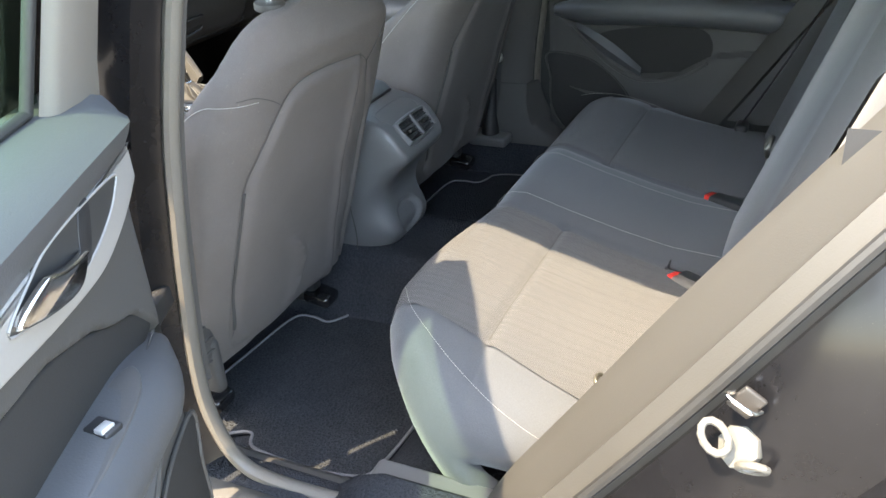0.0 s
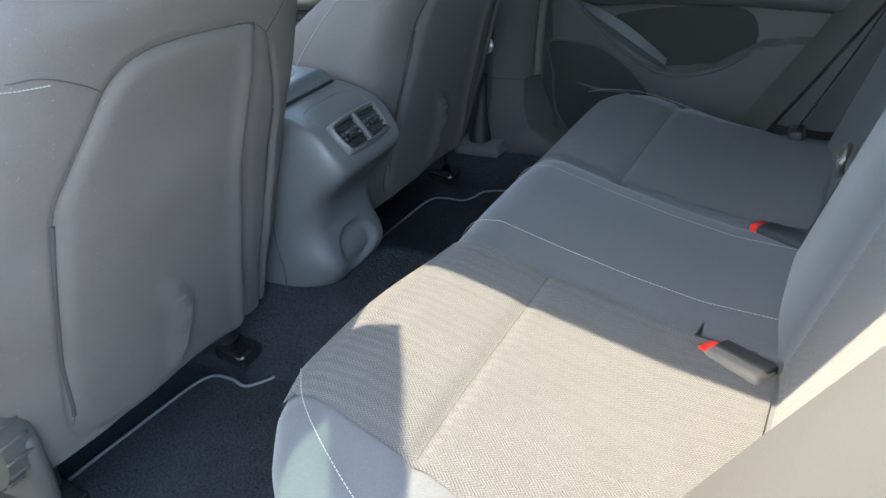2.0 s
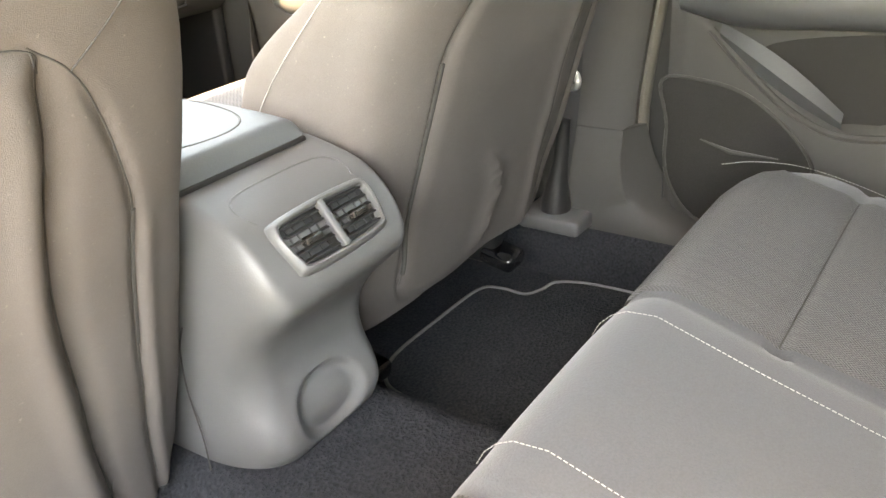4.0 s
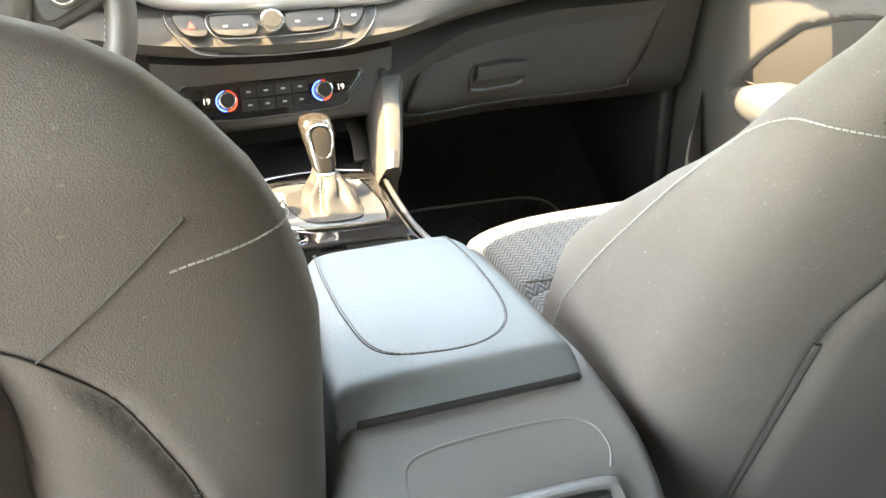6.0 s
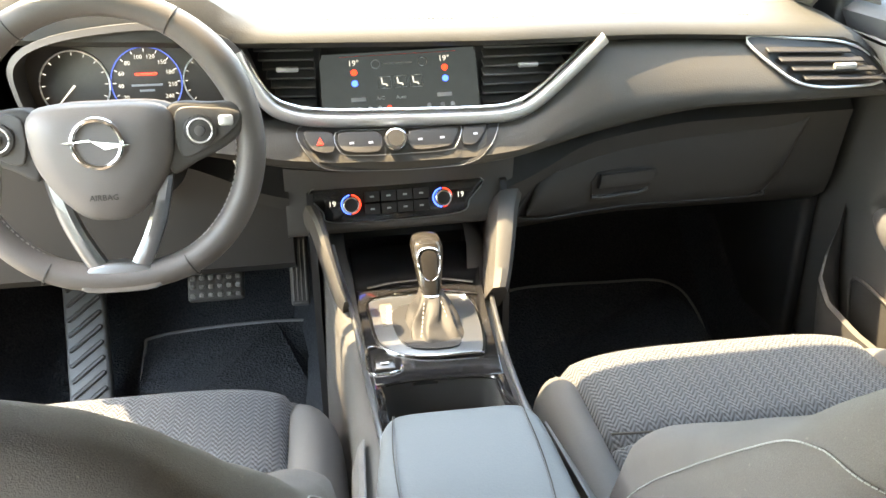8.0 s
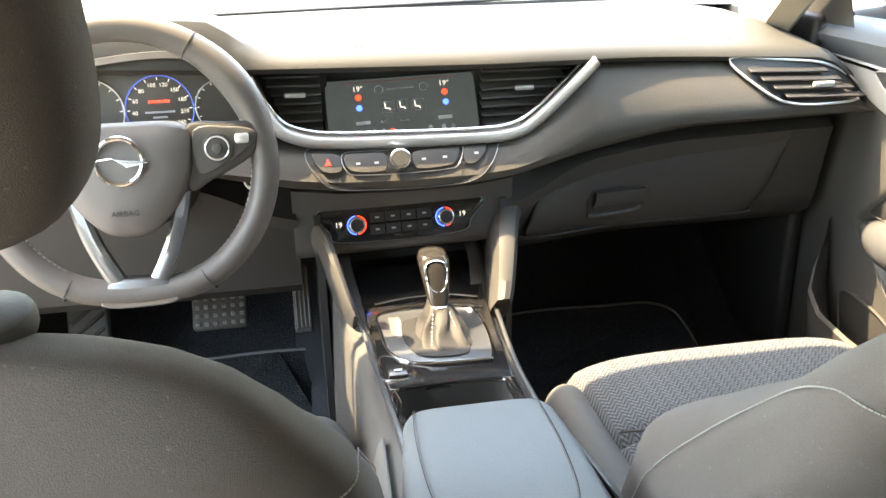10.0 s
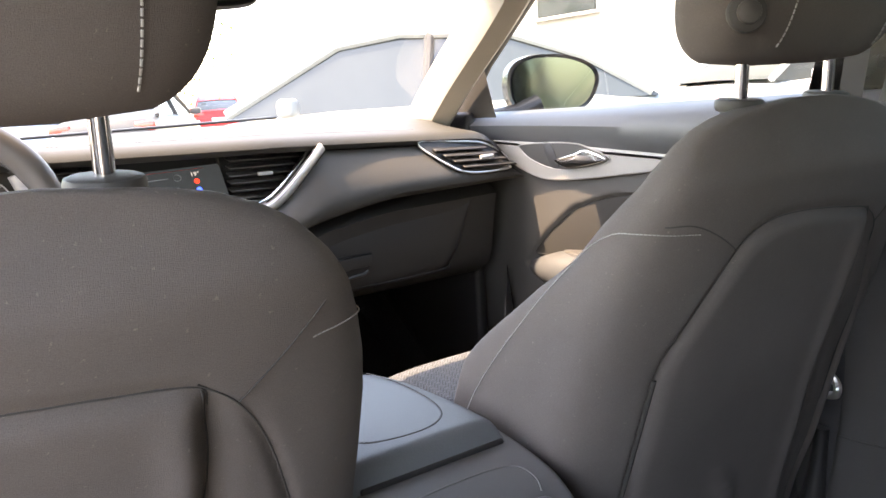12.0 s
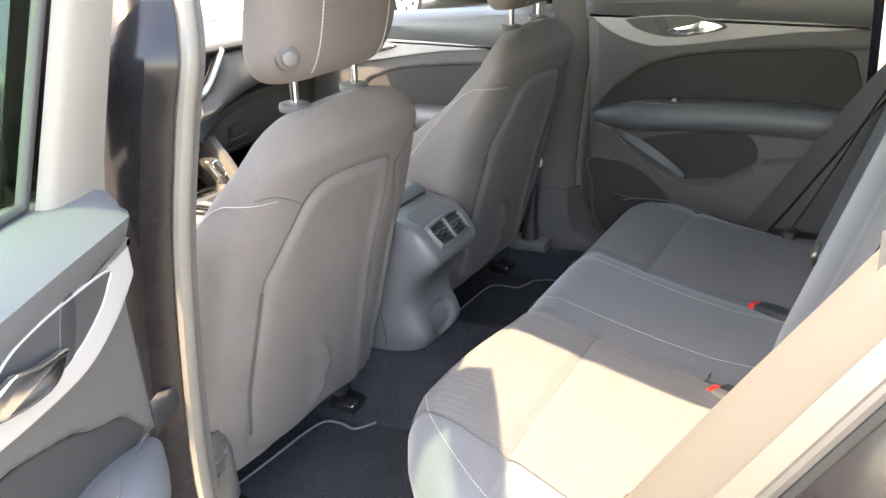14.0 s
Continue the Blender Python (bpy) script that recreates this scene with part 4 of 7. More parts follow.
# armrest lid
rings = []
for k in range(50):
    f = k / 49
    y = 0.062 + 0.270 * f
    w = lerp(y, [(0.06, 0.101), (0.12, 0.099), (0.33, 0.072)]) * min(1, 0.8 + 0.2 * step(0.335 - y, 0, 0.05))
    e = min(1, step(y, 0.056, 0.082) ** 0.5, step(0.337 - y, 0, 0.035) ** 0.5)
    top = 0.672 + 0.032 * e + 0.008 * math.sin(math.pi * f)
    ring = []
    for q in range(60):
        t = 2 * math.pi * q / 60
        c, s = math.cos(t), math.sin(t)
        x = w * math.copysign(abs(c) ** 0.35, c)
        x *= 0.84 + 0.16 * step(y, 0.1, 0.33) if x > 0 else 1
        z = 0.680 + (top - 0.680) * max(s, 0) ** 0.3 if s > 0 else 0.680 - 0.02 * abs(s) ** 0.4
        ring.append((x, y, z))
    rings.append(ring)
lid = part("armrest_lid", loft(rings, True), LID, console, "padded dark leatherette armrest lid")


def lid_z(y):
    f = (y - 0.062) / 0.270
    e = min(1, step(y, 0.056, 0.082) ** 0.5, step(0.337 - y, 0, 0.035) ** 0.5)
    return 0.672 + 0.032 * e + 0.008 * math.sin(math.pi * f)


line = smooth_line([(-0.062, 0.315, 0), (-0.068, 0.24, 0), (-0.067, 0.16, 0), (-0.056, 0.112, 0), (-0.02, 0.098, 0), (0.022, 0.100, 0), (0.049, 0.128, 0), (0.058, 0.20, 0), (0.060, 0.315, 0)], 8)
part("lid_stitch", dashes([(p.x, p.y, lid_z(p.y) + 0.0003) for p in line], 0.0004, 0.003, 0.0015), EDGING, lid, "grey double stitching")
part("lid_seam", tube([(p.x * 1.03, p.y - 0.001, lid_z(p.y) - 0.0002) for p in line], 0.0005, 6), SEAM, lid)
# gloss deck, tray and gear plate
def deck_at(a, b, d):
    return Vector((a, b, 0.655 + d + 0.12 * max(0, b - 0.72)))


deck = [(-0.084, 0.86), (-0.082, 0.7), (-0.078, 0.55), (-0.073, 0.437), (0.077, 0.437), (0.085, 0.55), (0.098, 0.7), (0.11, 0.86)]
part("gloss_deck", slab(deck, deck_at, 0.0, 0.006, 0.002), PIANO, console, "gloss black deck")
for strip in ([(-0.074, 0.437), (-0.070, 0.33), (-0.064, 0.33), (-0.064, 0.437)], [(0.064, 0.437), (0.064, 0.33), (0.072, 0.33), (0.078, 0.437)]):
    part("deck_strip", slab(strip, deck_at, 0.0, 0.006, 0.001), PIANO, console)
for s, o in ((1, 0.012), (-1, 0.0)):
    edge = smooth_line([(s * 0.074 + o * 0.3, 0.30, 0.664), (s * 0.08 + o * 0.6, 0.45, 0.662), (s * 0.088 + o, 0.62, 0.663), (s * 0.10 + o, 0.74, 0.672), (s * 0.108 + o, 0.80, 0.70)], 6)
    part("edge_moulding", tube(edge, [0.0035] * len(edge), 10), PLATE, console, "satin edge moulding")
tray = curve2([(-0.062, 0.432), (-0.066, 0.40), (-0.066, 0.335), (0.066, 0.335), (0.066, 0.40), (0.060, 0.43), (0.0, 0.437)], 4)
part("tray_rim", tube([(a, b, 0.6625) for a, b in tray], 0.0028, 8, True), PIANO, console)
well = [[(a, b, z) for a, b in tray] for z in (0.6615, 0.60)]
part("tray_well", loft(well, True, False), SOFT, console, "open black storage tray")
part("tray_floor", slab(tray, lambda a, b, d: Vector((a, b, d)), 0.594, 0.600), SOFT, console)
plate = curve2([(-0.062, 0.655), (-0.066, 0.60), (-0.060, 0.535), (-0.03, 0.50), (0.05, 0.492), (0.064, 0.50), (0.072, 0.56), (0.072, 0.63), (0.06, 0.655), (0.0, 0.664)], 4)
gp = part("gear_plate", slab(plate, lambda a, b, d: Vector((a, b, d)), 0.660, 0.667, 0.003), PLATE, console, "satin silver gear plate")
part("gear_plate_rim", tube([(a, b, 0.667) for a, b in plate], 0.0022, 8, True), CHROME, gp)
slot = curve2([(-0.034, 0.62), (-0.038, 0.56), (-0.02, 0.515), (0.035, 0.512), (0.04, 0.56), (0.036, 0.62), (0.0, 0.632)], 4)
part("boot_frame", slab(slot, lambda a, b, d: Vector((a, b, d)), 0.665, 0.6695), BLACK, gp)
for k in range(5):
    part("gear_mark", block((-0.044 + 0.001 * k, 0.585 + 0.011 * k, 0.6685), (0.006, 0.0045, 0.001), 0), WHITE_PRINT, gp)
pk = part("parking_brake_switch", block((-0.058, 0.482, 0.664), (0.026, 0.03, 0.012), 0.003, turn=Euler((0.2, 0, 0)).to_matrix()), KNOB, console, "small dark parking-brake switch")
part("switch_mark", block((-0.058, 0.478, 0.6705), (0.010, 0.004, 0.0012), 0.0004, 1, turn=Euler((0.2, 0, 0)).to_matrix()), SILVER, pk)
part("switch_surround", tube([(a, b, 0.663) for a, b in curve2([(-0.076, 0.465), (-0.076, 0.525), (-0.062, 0.53), (-0.04, 0.495), (-0.042, 0.465)], 4)], 0.0025, 8, True), CHROME, console)
for y0 in (0.672, 0.70):
    part("chrome_strip", tube(smooth_line([(-0.065, y0 - 0.008, 0.664), (-0.02, y0, 0.665), (0.04, y0, 0.665), (0.085, y0 - 0.012, 0.664)], 6), 0.003, 8, flat=0.6), CHROME, console, "bright strip across the deck")
# gear lever
rings = []
for k in range(28):
    f = k / 27
    w, d = 0.036 - 0.022 * f ** 0.8, 0.048 - 0.032 * f ** 0.8
    ring = []
    for q in range(64):
        t = 2 * math.pi * q / 64
        fold = 1 + 0.2 * math.sin(7 * t + 1.5 * math.sin(5 * f)) * math.sin(math.pi * min(1, f * 1.1)) ** 0.7
        ring.append((w * fold * math.copysign(abs(math.cos(t)) ** 0.7, math.cos(t)), 0.565 + 0.004 * f + d * fold * math.copysign(abs(math.sin(t)) ** 0.7, math.sin(t)), 0.667 + 0.045 * f))
    rings.append(ring)
boot = part("gear_boot", loft(rings, True), BOOT, console, "folded leather gear boot")
rings = []
for z, w, d in ((0.706, 0.011, 0.013), (0.713, 0.0125, 0.015), (0.72, 0.0150, 0.017), (0.742, 0.0175, 0.020), (0.762, 0.0205, 0.023), (0.772, 0.0208, 0.0232), (0.779, 0.0175, 0.020), (0.782, 0.010, 0.012)):
    rings.append([(w * math.copysign(abs(math.cos(t)) ** 0.7, math.cos(t)), 0.562 - 0.10 * (z - 0.74) + d * math.copysign(abs(math.sin(t)) ** 0.7, math.sin(t)), z) for t in np.linspace(0, 2 * math.pi, 33)[:-1]])
knob = part("gear_knob", loft(rings, True), KNOB, console, "gear knob in satin and gloss black")
part("knob_inlay", slab(curve2([(-0.012, 0.77), (-0.014, 0.752), (-0.007, 0.734), (0.007, 0.734), (0.014, 0.752), (0.012, 0.77), (0.0, 0.775)], 4), lambda a, b, d: Vector((a, 0.5465 - 0.24 * (b - 0.73) + 0.09 * max(0, a * a) * 8 - d, b)), -0.004, 0.0008), PIANO, knob)
part("knob_rim", tube([(a, 0.5458 - 0.24 * (b - 0.73), b) for a, b in curve2([(-0.012, 0.77), (-0.014, 0.752), (-0.007, 0.734), (0.007, 0.734), (0.014, 0.752), (0.012, 0.77), (0.0, 0.775)], 4)], 0.0012, 6, True), CHROME, knob)
rings = [[(w * math.copysign(abs(math.cos(t)) ** 0.7, math.cos(t)), 0.562 - 0.10 * (z - 0.74) + d * math.copysign(abs(math.sin(t)) ** 0.7, math.sin(t)), z) for t in np.linspace(0, 2 * math.pi, 33)[:-1]] for z, w, d in ((0.7725, 0.0172, 0.0235), (0.7790, 0.0150, 0.0205), (0.7828, 0.008, 0.0115), (0.7832, 0.001, 0.001))]
part("knob_cap", loft(rings, True), KNOB, knob, "gloss knob top")
for s in (1, -1):
    part("boot_stitch", dashes([(s * (0.020 - 0.010 * f), 0.532 + 0.018 * f, 0.6715 + 0.036 * f) for f in np.linspace(0, 1, 20)], 0.0006, 0.003, 0.002), STITCH, boot)
part("knob_collar", tube([(0.0125 * math.cos(t), 0.5655 + 0.015 * math.sin(t), 0.7095) for t in np.linspace(0, 2 * math.pi, 25)[:-1]], 0.0016, 6, True), CHROME, knob)
part("marker_field", slab([(-0.052, 0.578), (-0.036, 0.578), (-0.036, 0.642), (-0.052, 0.642)], lambda a, b, d: Vector((a, b, d)), 0.667, 0.6678), LEVER_KNOB, gp)

for ch in console.children_recursive:
    if ch.name.split(".")[0] in ("gear_boot", "gear_knob", "knob_inlay", "knob_rim", "knob_cap", "boot_stitch", "knob_collar"):
        # the lever leans forward
        for v in ch.data.vertices:
            h = v.co.z + console.location.z - 0.667
            v.co.y += 0.75 * max(0.0, h)
            v.co.z -= 0.17 * max(0.0, h)
            v.co.x += 0.012
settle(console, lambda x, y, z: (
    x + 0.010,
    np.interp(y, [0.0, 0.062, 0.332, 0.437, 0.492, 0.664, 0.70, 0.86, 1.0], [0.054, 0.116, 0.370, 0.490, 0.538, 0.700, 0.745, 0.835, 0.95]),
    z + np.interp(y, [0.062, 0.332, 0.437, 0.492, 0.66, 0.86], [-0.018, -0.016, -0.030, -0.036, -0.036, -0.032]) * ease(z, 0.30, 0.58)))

# rear end of the console: its outline from the side, swept across and rounded at the corners
CX = 0.012
PROFILE = smooth_line([(0.20, 0.662, 0), (0.135, 0.664, 0), (0.116, 0.663, 0), (0.098, 0.660, 0), (0.070, 0.652, 0), (0.046, 0.642, 0), (0.026, 0.626, 0), (0.010, 0.604, 0), (0.000, 0.584, 0), (0.000, 0.568, 0), (0.012, 0.552, 0), (0.034, 0.530, 0), (0.056, 0.500, 0), (0.066, 0.465, 0), (0.060, 0.435, 0), (0.048, 0.410, 0), (0.044, 0.388, 0), (0.052, 0.366, 0), (0.075, 0.350, 0), (0.14, 0.340, 0)], 6)
rings = []
for i, p in enumerate(PROFILE):
    w0 = lerp(p.y, [(0.33, 0.10), (0.40, 0.108), (0.46, 0.110), (0.58, 0.114), (0.62, 0.112), (0.65, 0.105), (0.664, 0.097)])
    wf = lerp(p.y, [(0.34, 0.02), (0.350, 0.036), (0.366, 0.052), (0.39, 0.062), (0.42, 0.064), (0.46, 0.056), (0.49, 0.050), (0.53, 0.060), (0.56, 0.074), (0.60, 0.086), (0.645, 0.090), (0.664, 0.086)])
    yb = 0.10 + 0.05 * step(p.y, 0.60, 0.66) + 0.05 * (1 - step(p.y, 0.42, 0.52))
    half = []
    for q in range(1, 41):
        u = q / 40
        if u <= 0.55:
            x, y = wf * u / 0.55, p.x
            # a shallow dish in the foot
            dish = (x / 0.054) ** 2 + ((p.y - 0.405) / 0.040) ** 2
            y += 0.012 * (1 - step(dish, 0.45, 1.05))
        else:
            g = (u - 0.55) / 0.45
            a = g * math.pi / 2
            x = wf + (w0 - wf) * math.sin(a) ** 0.9
            y = p.x + max(0.0, yb - p.x) * (1 - math.cos(a))
        half.append((x, y, p.y))
    side = [(w0 + 0.002, 0.24, min(0.652, max(p.y, 0.30))), (w0 - 0.004, 0.38, min(0.640, max(p.y - 0.02, 0.30)))]
    ring = [(-a, b, c) for a, b, c in reversed(half)] + [(0.0, half[0][1], p.y)] + half
    rings.append([(CX - a, b, c) for a, b, c in reversed(side)] + [(CX + a, b, c) for a, b, c in ring] + [(CX + a, b, c) for a, b, c in side])
shell = part("rear_shell", loft(rings, False, False), CON_GREY, console, "grey plastic rear end with a rounded foot")


def vent_place(a, b, d=0.0):
    """On the vent face: a across, b up its slope from the middle, d out of it."""
    return Vector((CX + a, 0.0205 + 0.62 * b - 0.785 * d, 0.617 + 0.785 * b + 0.62 * d))


frame_line = curve2([(-0.052, 0.0235), (0.0, 0.0255), (0.052, 0.0235), (0.062, 0.018), (0.063, 0.004), (0.058, -0.016), (0.050, -0.0245), (0.0, -0.027), (-0.050, -0.0245), (-0.058, -0.016), (-0.063, 0.004), (-0.062, 0.018)], 4)
part("vent_recess", slab([(a * 0.95, b * 0.92) for a, b in frame_line], vent_place, -0.004, 0.0012), BLACK, shell)
vent_frame = part("vent_frame", loft([[vent_place(a * k, b * k2, d) for a, b in frame_line] for k, k2, d in ((1.10, 1.22, -0.004), (1.085, 1.18, 0.003), (1.05, 1.11, 0.0078), (1.01, 1.02, 0.0095), (0.97, 0.94, 0.0085), (0.945, 0.885, 0.005), (0.94, 0.875, 0.0))], True, False), CON_GREY, shell, "rounded grey vent surround")
VT = Euler((math.atan2(-0.62, 0.785), 0, 0)).to_matrix()
TILT = VT @ Euler((0.5, 0, 0)).to_matrix()
part("vent_divider", block(vent_place(0, 0, 0.0055), (0.0085, 0.009, 0.050), 0.0025, turn=VT), CON_GREY, shell, "satin grey vent divider")
for s in (1, -1):
    for k in range(5):
        part("vent_slat", block(vent_place(s * 0.031, -0.0185 + k * 0.0092, 0.0042), (0.050, 0.0068, 0.0022), 0.0008, 1, turn=TILT), BLACK, shell)
    for a in (0.014, 0.024, 0.040, 0.050):
        part("vent_vane", block(vent_place(s * a, 0.0, 0.0018), (0.0016, 0.002, 0.042), 0.0004, 1, turn=VT), BLACK, shell)
    part("vent_tab", block(vent_place(s * 0.033, -0.003, 0.0085), (0.022, 0.009, 0.008), 0.002, turn=TILT), KNOB, shell, "glossy grey vent tab")
# the flat panel over the vents and the dark gap under the lid
panel = smooth_line([(-0.066, 0.640, 0), (-0.072, 0.648, 0), (-0.060, 0.655, 0), (0.0, 0.6565, 0), (0.060, 0.655, 0), (0.072, 0.648, 0), (0.066, 0.640, 0)], 6)
part("panel_crease", tube([(CX + p.x, lerp(p.y, [(0.632, 0.033), (0.642, 0.046), (0.652, 0.070), (0.660, 0.098)]) + 0.0006, p.y) for p in panel], 0.0014, 8), CON_GREY, shell)
part("lid_gap", block((CX - 0.004, 0.119, 0.6635), (0.170, 0.010, 0.008), 0.002), BLACK, console)
for s in (1, -1):
    side_line = smooth_line([(CX + s * 0.1175, 0.115, 0.54), (CX + s * 0.1165, 0.128, 0.51), (CX + s * 0.1145, 0.134, 0.46), (CX + s * 0.1135, 0.128, 0.40), (CX + s * 0.1125, 0.13, 0.35)], 6)
    part("shell_joint", tube(side_line, 0.0009, 6), SEAM, shell)


# ---- dashboard ----
dash = thing("dashboard", (0, 0.95, 0.6), "dark dashboard with a central screen, air vents and glovebox", "dashboard")


def dz(x):
    return -0.045 * x


def edge_z(x):
    """The front edge of the top pad."""
    return 0.964 + dz(x) - 0.085 * step(x, 0.64, 0.80) ** 2 - 0.03 * step(-x, 0.55, 0.78)


def lip_z(x):
    """The lower lip of the upper fascia."""
    return 0.793 + dz(x) * 0.6 + lerp(abs(x - 0.01), [(0, 0), (0.1, 0.003), (0.16, 0.010), (0.26, 0.030), (0.45, 0.058), (0.72, 0.072)])


def edge_y(x):
    return 0.838 + 0.02 * (x / 0.7) ** 2 - 0.02 * step(x, 0.4, 0.75)


XS = list(np.linspace(-0.75, 0.775, 62))
rings = []
for x in XS:
    e, y0 = edge_z(x), edge_y(x)
    hood = 0.045 * step(x, -0.56, -0.45) * (1 - step(x, -0.26, -0.17))
    top = 0.992 + dz(x) * 0.4 - 0.045 * step(abs(x), 0.62, 0.78)
    ring = [(x, y0 + 0.03, e - 0.012), (x, y0 + 0.008, e - 0.010), (x, y0, e - 0.002), (x, y0 + 0.004, e + 0.006 + hood * 0.5), (x, y0 + 0.02, e + 0.014 + hood)]
    ring += [(x, y0 + 0.06, max(e + 0.018, e * 0.6 + top * 0.4) + hood), (x, y0 + 0.14, top - 0.004 + hood * 0.9), (x, 1.12, top + 0.004 + hood * 0.2), (x, 1.3, top), (x, 1.49 - 0.30 * abs(x) ** 1.5, top - 0.012), (x, 1.55, top - 0.03)]
    rings.append(ring)
pad = part("top_pad", loft(rings, False, False), DASH_TOP, dash, "stitched soft dashboard top")
part("pad_stitch", dashes([(x, edge_y(x) + 0.052, edge_z(x) + 0.0195) for x in np.linspace(-0.15, 0.55, 60)], 0.0009), EDGING, pad)
part("defroster_slot", block((0, 1.33, 0.998), (0.9, 0.05, 0.006), 0.003), BLACK, pad)


def up_z(x):
    """The upper edge of the fascia: low under the screen, rising to the right and left."""
    return lerp(x, [(-0.76, edge_z(-0.76) - 0.012), (-0.5, 0.86), (-0.47, 0.872), (-0.20, 0.868), (-0.10, 0.860), (0.12, 0.850), (0.165, 0.850), (0.20, 0.862), (0.245, 0.895), (0.295, 0.938), (0.31, edge_z(0.31) - 0.012), *[(q, edge_z(q) - 0.012) for q in (0.62, 0.66, 0.69, 0.72, 0.75, 0.78)]])


def fascia_y(x, f):
    """How far forward the fascia stands at the fraction f down from its upper edge."""
    return edge_y(x) + 0.012 - lerp(f, [(0, 0.002), (0.06, 0.006), (0.25, 0.020), (0.5, 0.036), (0.75, 0.047), (0.92, 0.046), (1, 0.036)])


rings = []
for x in list(np.linspace(-0.76, 0.775, 140)):
    u, lo = up_z(x), lip_z(x)
    y0 = edge_y(x) + 0.012
    ring = [(x, y0 + 0.05, u - 0.002), (x, y0 + 0.006, u)]
    ring += [(x, fascia_y(x, f), u + (lo - u) * f) for f in (0.06, 0.15, 0.25, 0.38, 0.5, 0.62, 0.75, 0.85, 0.93, 1.0)]
    ring += [(x, y0 - 0.01, lo - 0.006), (x, y0 + 0.07, lo + 0.0)]
    rings.append(ring)
fascia = part("upper_fascia", loft(rings, False, False), DASH_SOFT, dash, "soft dark fascia sweeping across the dashboard")
# dark band with the middle vents and the screen behind a bright rim
part("vent_backing", loft([[(x, 0.925, up_z(x) - 0.01), (x, 0.925, edge_z(x) + 0.004)] for x in np.linspace(-0.225, 0.315, 30)], False, False), BLACK, dash)
rim = smooth_line([(-0.205, 0.846, 0.958), (-0.192, 0.845, 0.925), (-0.17, 0.843, 0.888), (-0.145, 0.842, 0.872), (-0.10, 0.841, 0.862), (0.0, 0.840, 0.856), (0.12, 0.841, 0.851), (0.17, 0.842, 0.853), (0.205, 0.843, 0.868), (0.25, 0.844, 0.902), (0.302, 0.846, 0.945)], 7)
part("bright_rim", tube(rim, 0.0125, 12, flat=0.75), SILVER, dash, "wide satin silver rim under the screen")
part("chrome_line", tube([(p.x * 0.985, p.y + 0.012, p.z + 0.011) for p in rim], 0.003, 8), CHROME, dash)
part("shelf_strip", loft([[(p.x, p.y - 0.002, p.z + 0.002), (p.x, p.y + 0.045, p.z + 0.003)] for p in rim[18:-18]], False, False), SILVER, dash, "satin silver shelf under the screen")
for x0, x1, skew in ((-0.185, -0.105, 1), (0.13, 0.255, -1)):
    vt = part("air_vent", block(((x0 + x1) / 2, 0.915, 0.905), (x1 - x0 + 0.02, 0.012, 0.09), 0.003), BLACK, dash, "black centre air vent")
    for k in range(7):
        z = 0.869 + k * 0.0128 + dz((x0 + x1) / 2)
        a = x0 + (0.028 if skew > 0 else 0.0) * (1 - k / 6)
        b = x1 - (0.06 if skew < 0 else 0.0) * (1 - k / 6) + (0.02 if skew < 0 else 0)
        part("slat", block(((a + b) / 2, 0.895, z), (b - a, 0.022, 0.0028), 0.001, 1, turn=Euler((0.25, 0.045, 0)).to_matrix()), CON_GREY, vt)
    part("vent_tab", block(((x0 + x1) / 2 + 0.003, 0.882, 0.918 + dz((x0 + x1) / 2)), (0.03, 0.008, 0.007), 0.002, turn=Euler((0, 0.045, 0)).to_matrix()), SILVER, vt, "silver tab")

# the screen, tilted a little back
SCR = Matrix.Translation((0.012, 0.893, 0.896)) @ Euler((radians(90 - 30), 0, 0)).to_matrix().to_4x4() @ Matrix.Diagonal((0.96, 0.925, 1, 1))


def on_screen(a, b, d=0.0):
    return SCR @ Vector((a, b, d))


part("screen_housing", slab([(-0.118, -0.05), (0.118, -0.05), (0.118, 0.05), (-0.118, 0.05)], on_screen, -0.03, -0.002), BLACK, dash)
scr = part("screen", slab([(-0.115, -0.047), (0.115, -0.047), (0.115, 0.047), (-0.115, 0.047)], on_screen, -0.002, 0.002, 0.001), SCREEN, dash, "glossy grey touch screen showing the climate page")


def print_at(a, b, turn=0):
    return SCR @ Matrix.Translation((a, b, 0.0024)) @ Matrix.Rotation(turn, 4, "Z")


writing("temperature_text", "19°", 0.012, print_at(-0.066, 0.031), WHITE_PRINT, scr)
writing("temperature_text", "19°", 0.012, print_at(0.067, 0.031), WHITE_PRINT, scr)
for t, a in (("A/C", -0.030), ("Auto", 0.0)):
    writing("menu_text", t, 0.0075, print_at(a, -0.025), GREY_PRINT, scr)
for a in (-0.062, 0.064):
    part("menu_bar", slab([(a - 0.011, -0.028), (a + 0.011, -0.028), (a + 0.011, -0.022), (a - 0.011, -0.022)], on_screen, 0.002, 0.0026), GREY_PRINT, scr)
for a, b in ((-0.066, 0.017), (0.067, 0.017)):
    part("red_icon", disc(on_screen(a, b, 0.0022), SCR.to_3x3() @ Vector((0, 0, 1)), 0.0045, 0.0006, 20), RED_LIGHT, scr)
    part("blue_icon", disc(on_screen(a, b - 0.017, 0.0022), SCR.to_3x3() @ Vector((0, 0, 1)), 0.0045, 0.0006, 20), BLUE_LIGHT, scr)
for a in (-0.034, 0.035):
    part("ring_icon", tube([on_screen(a + 0.0065 * math.cos(t), 0.028 + 0.0065 * math.sin(t), 0.0022) for t in np.linspace(0, 2 * math.pi, 21)[:-1]], 0.0006, 5, True), GREY_PRINT, scr)
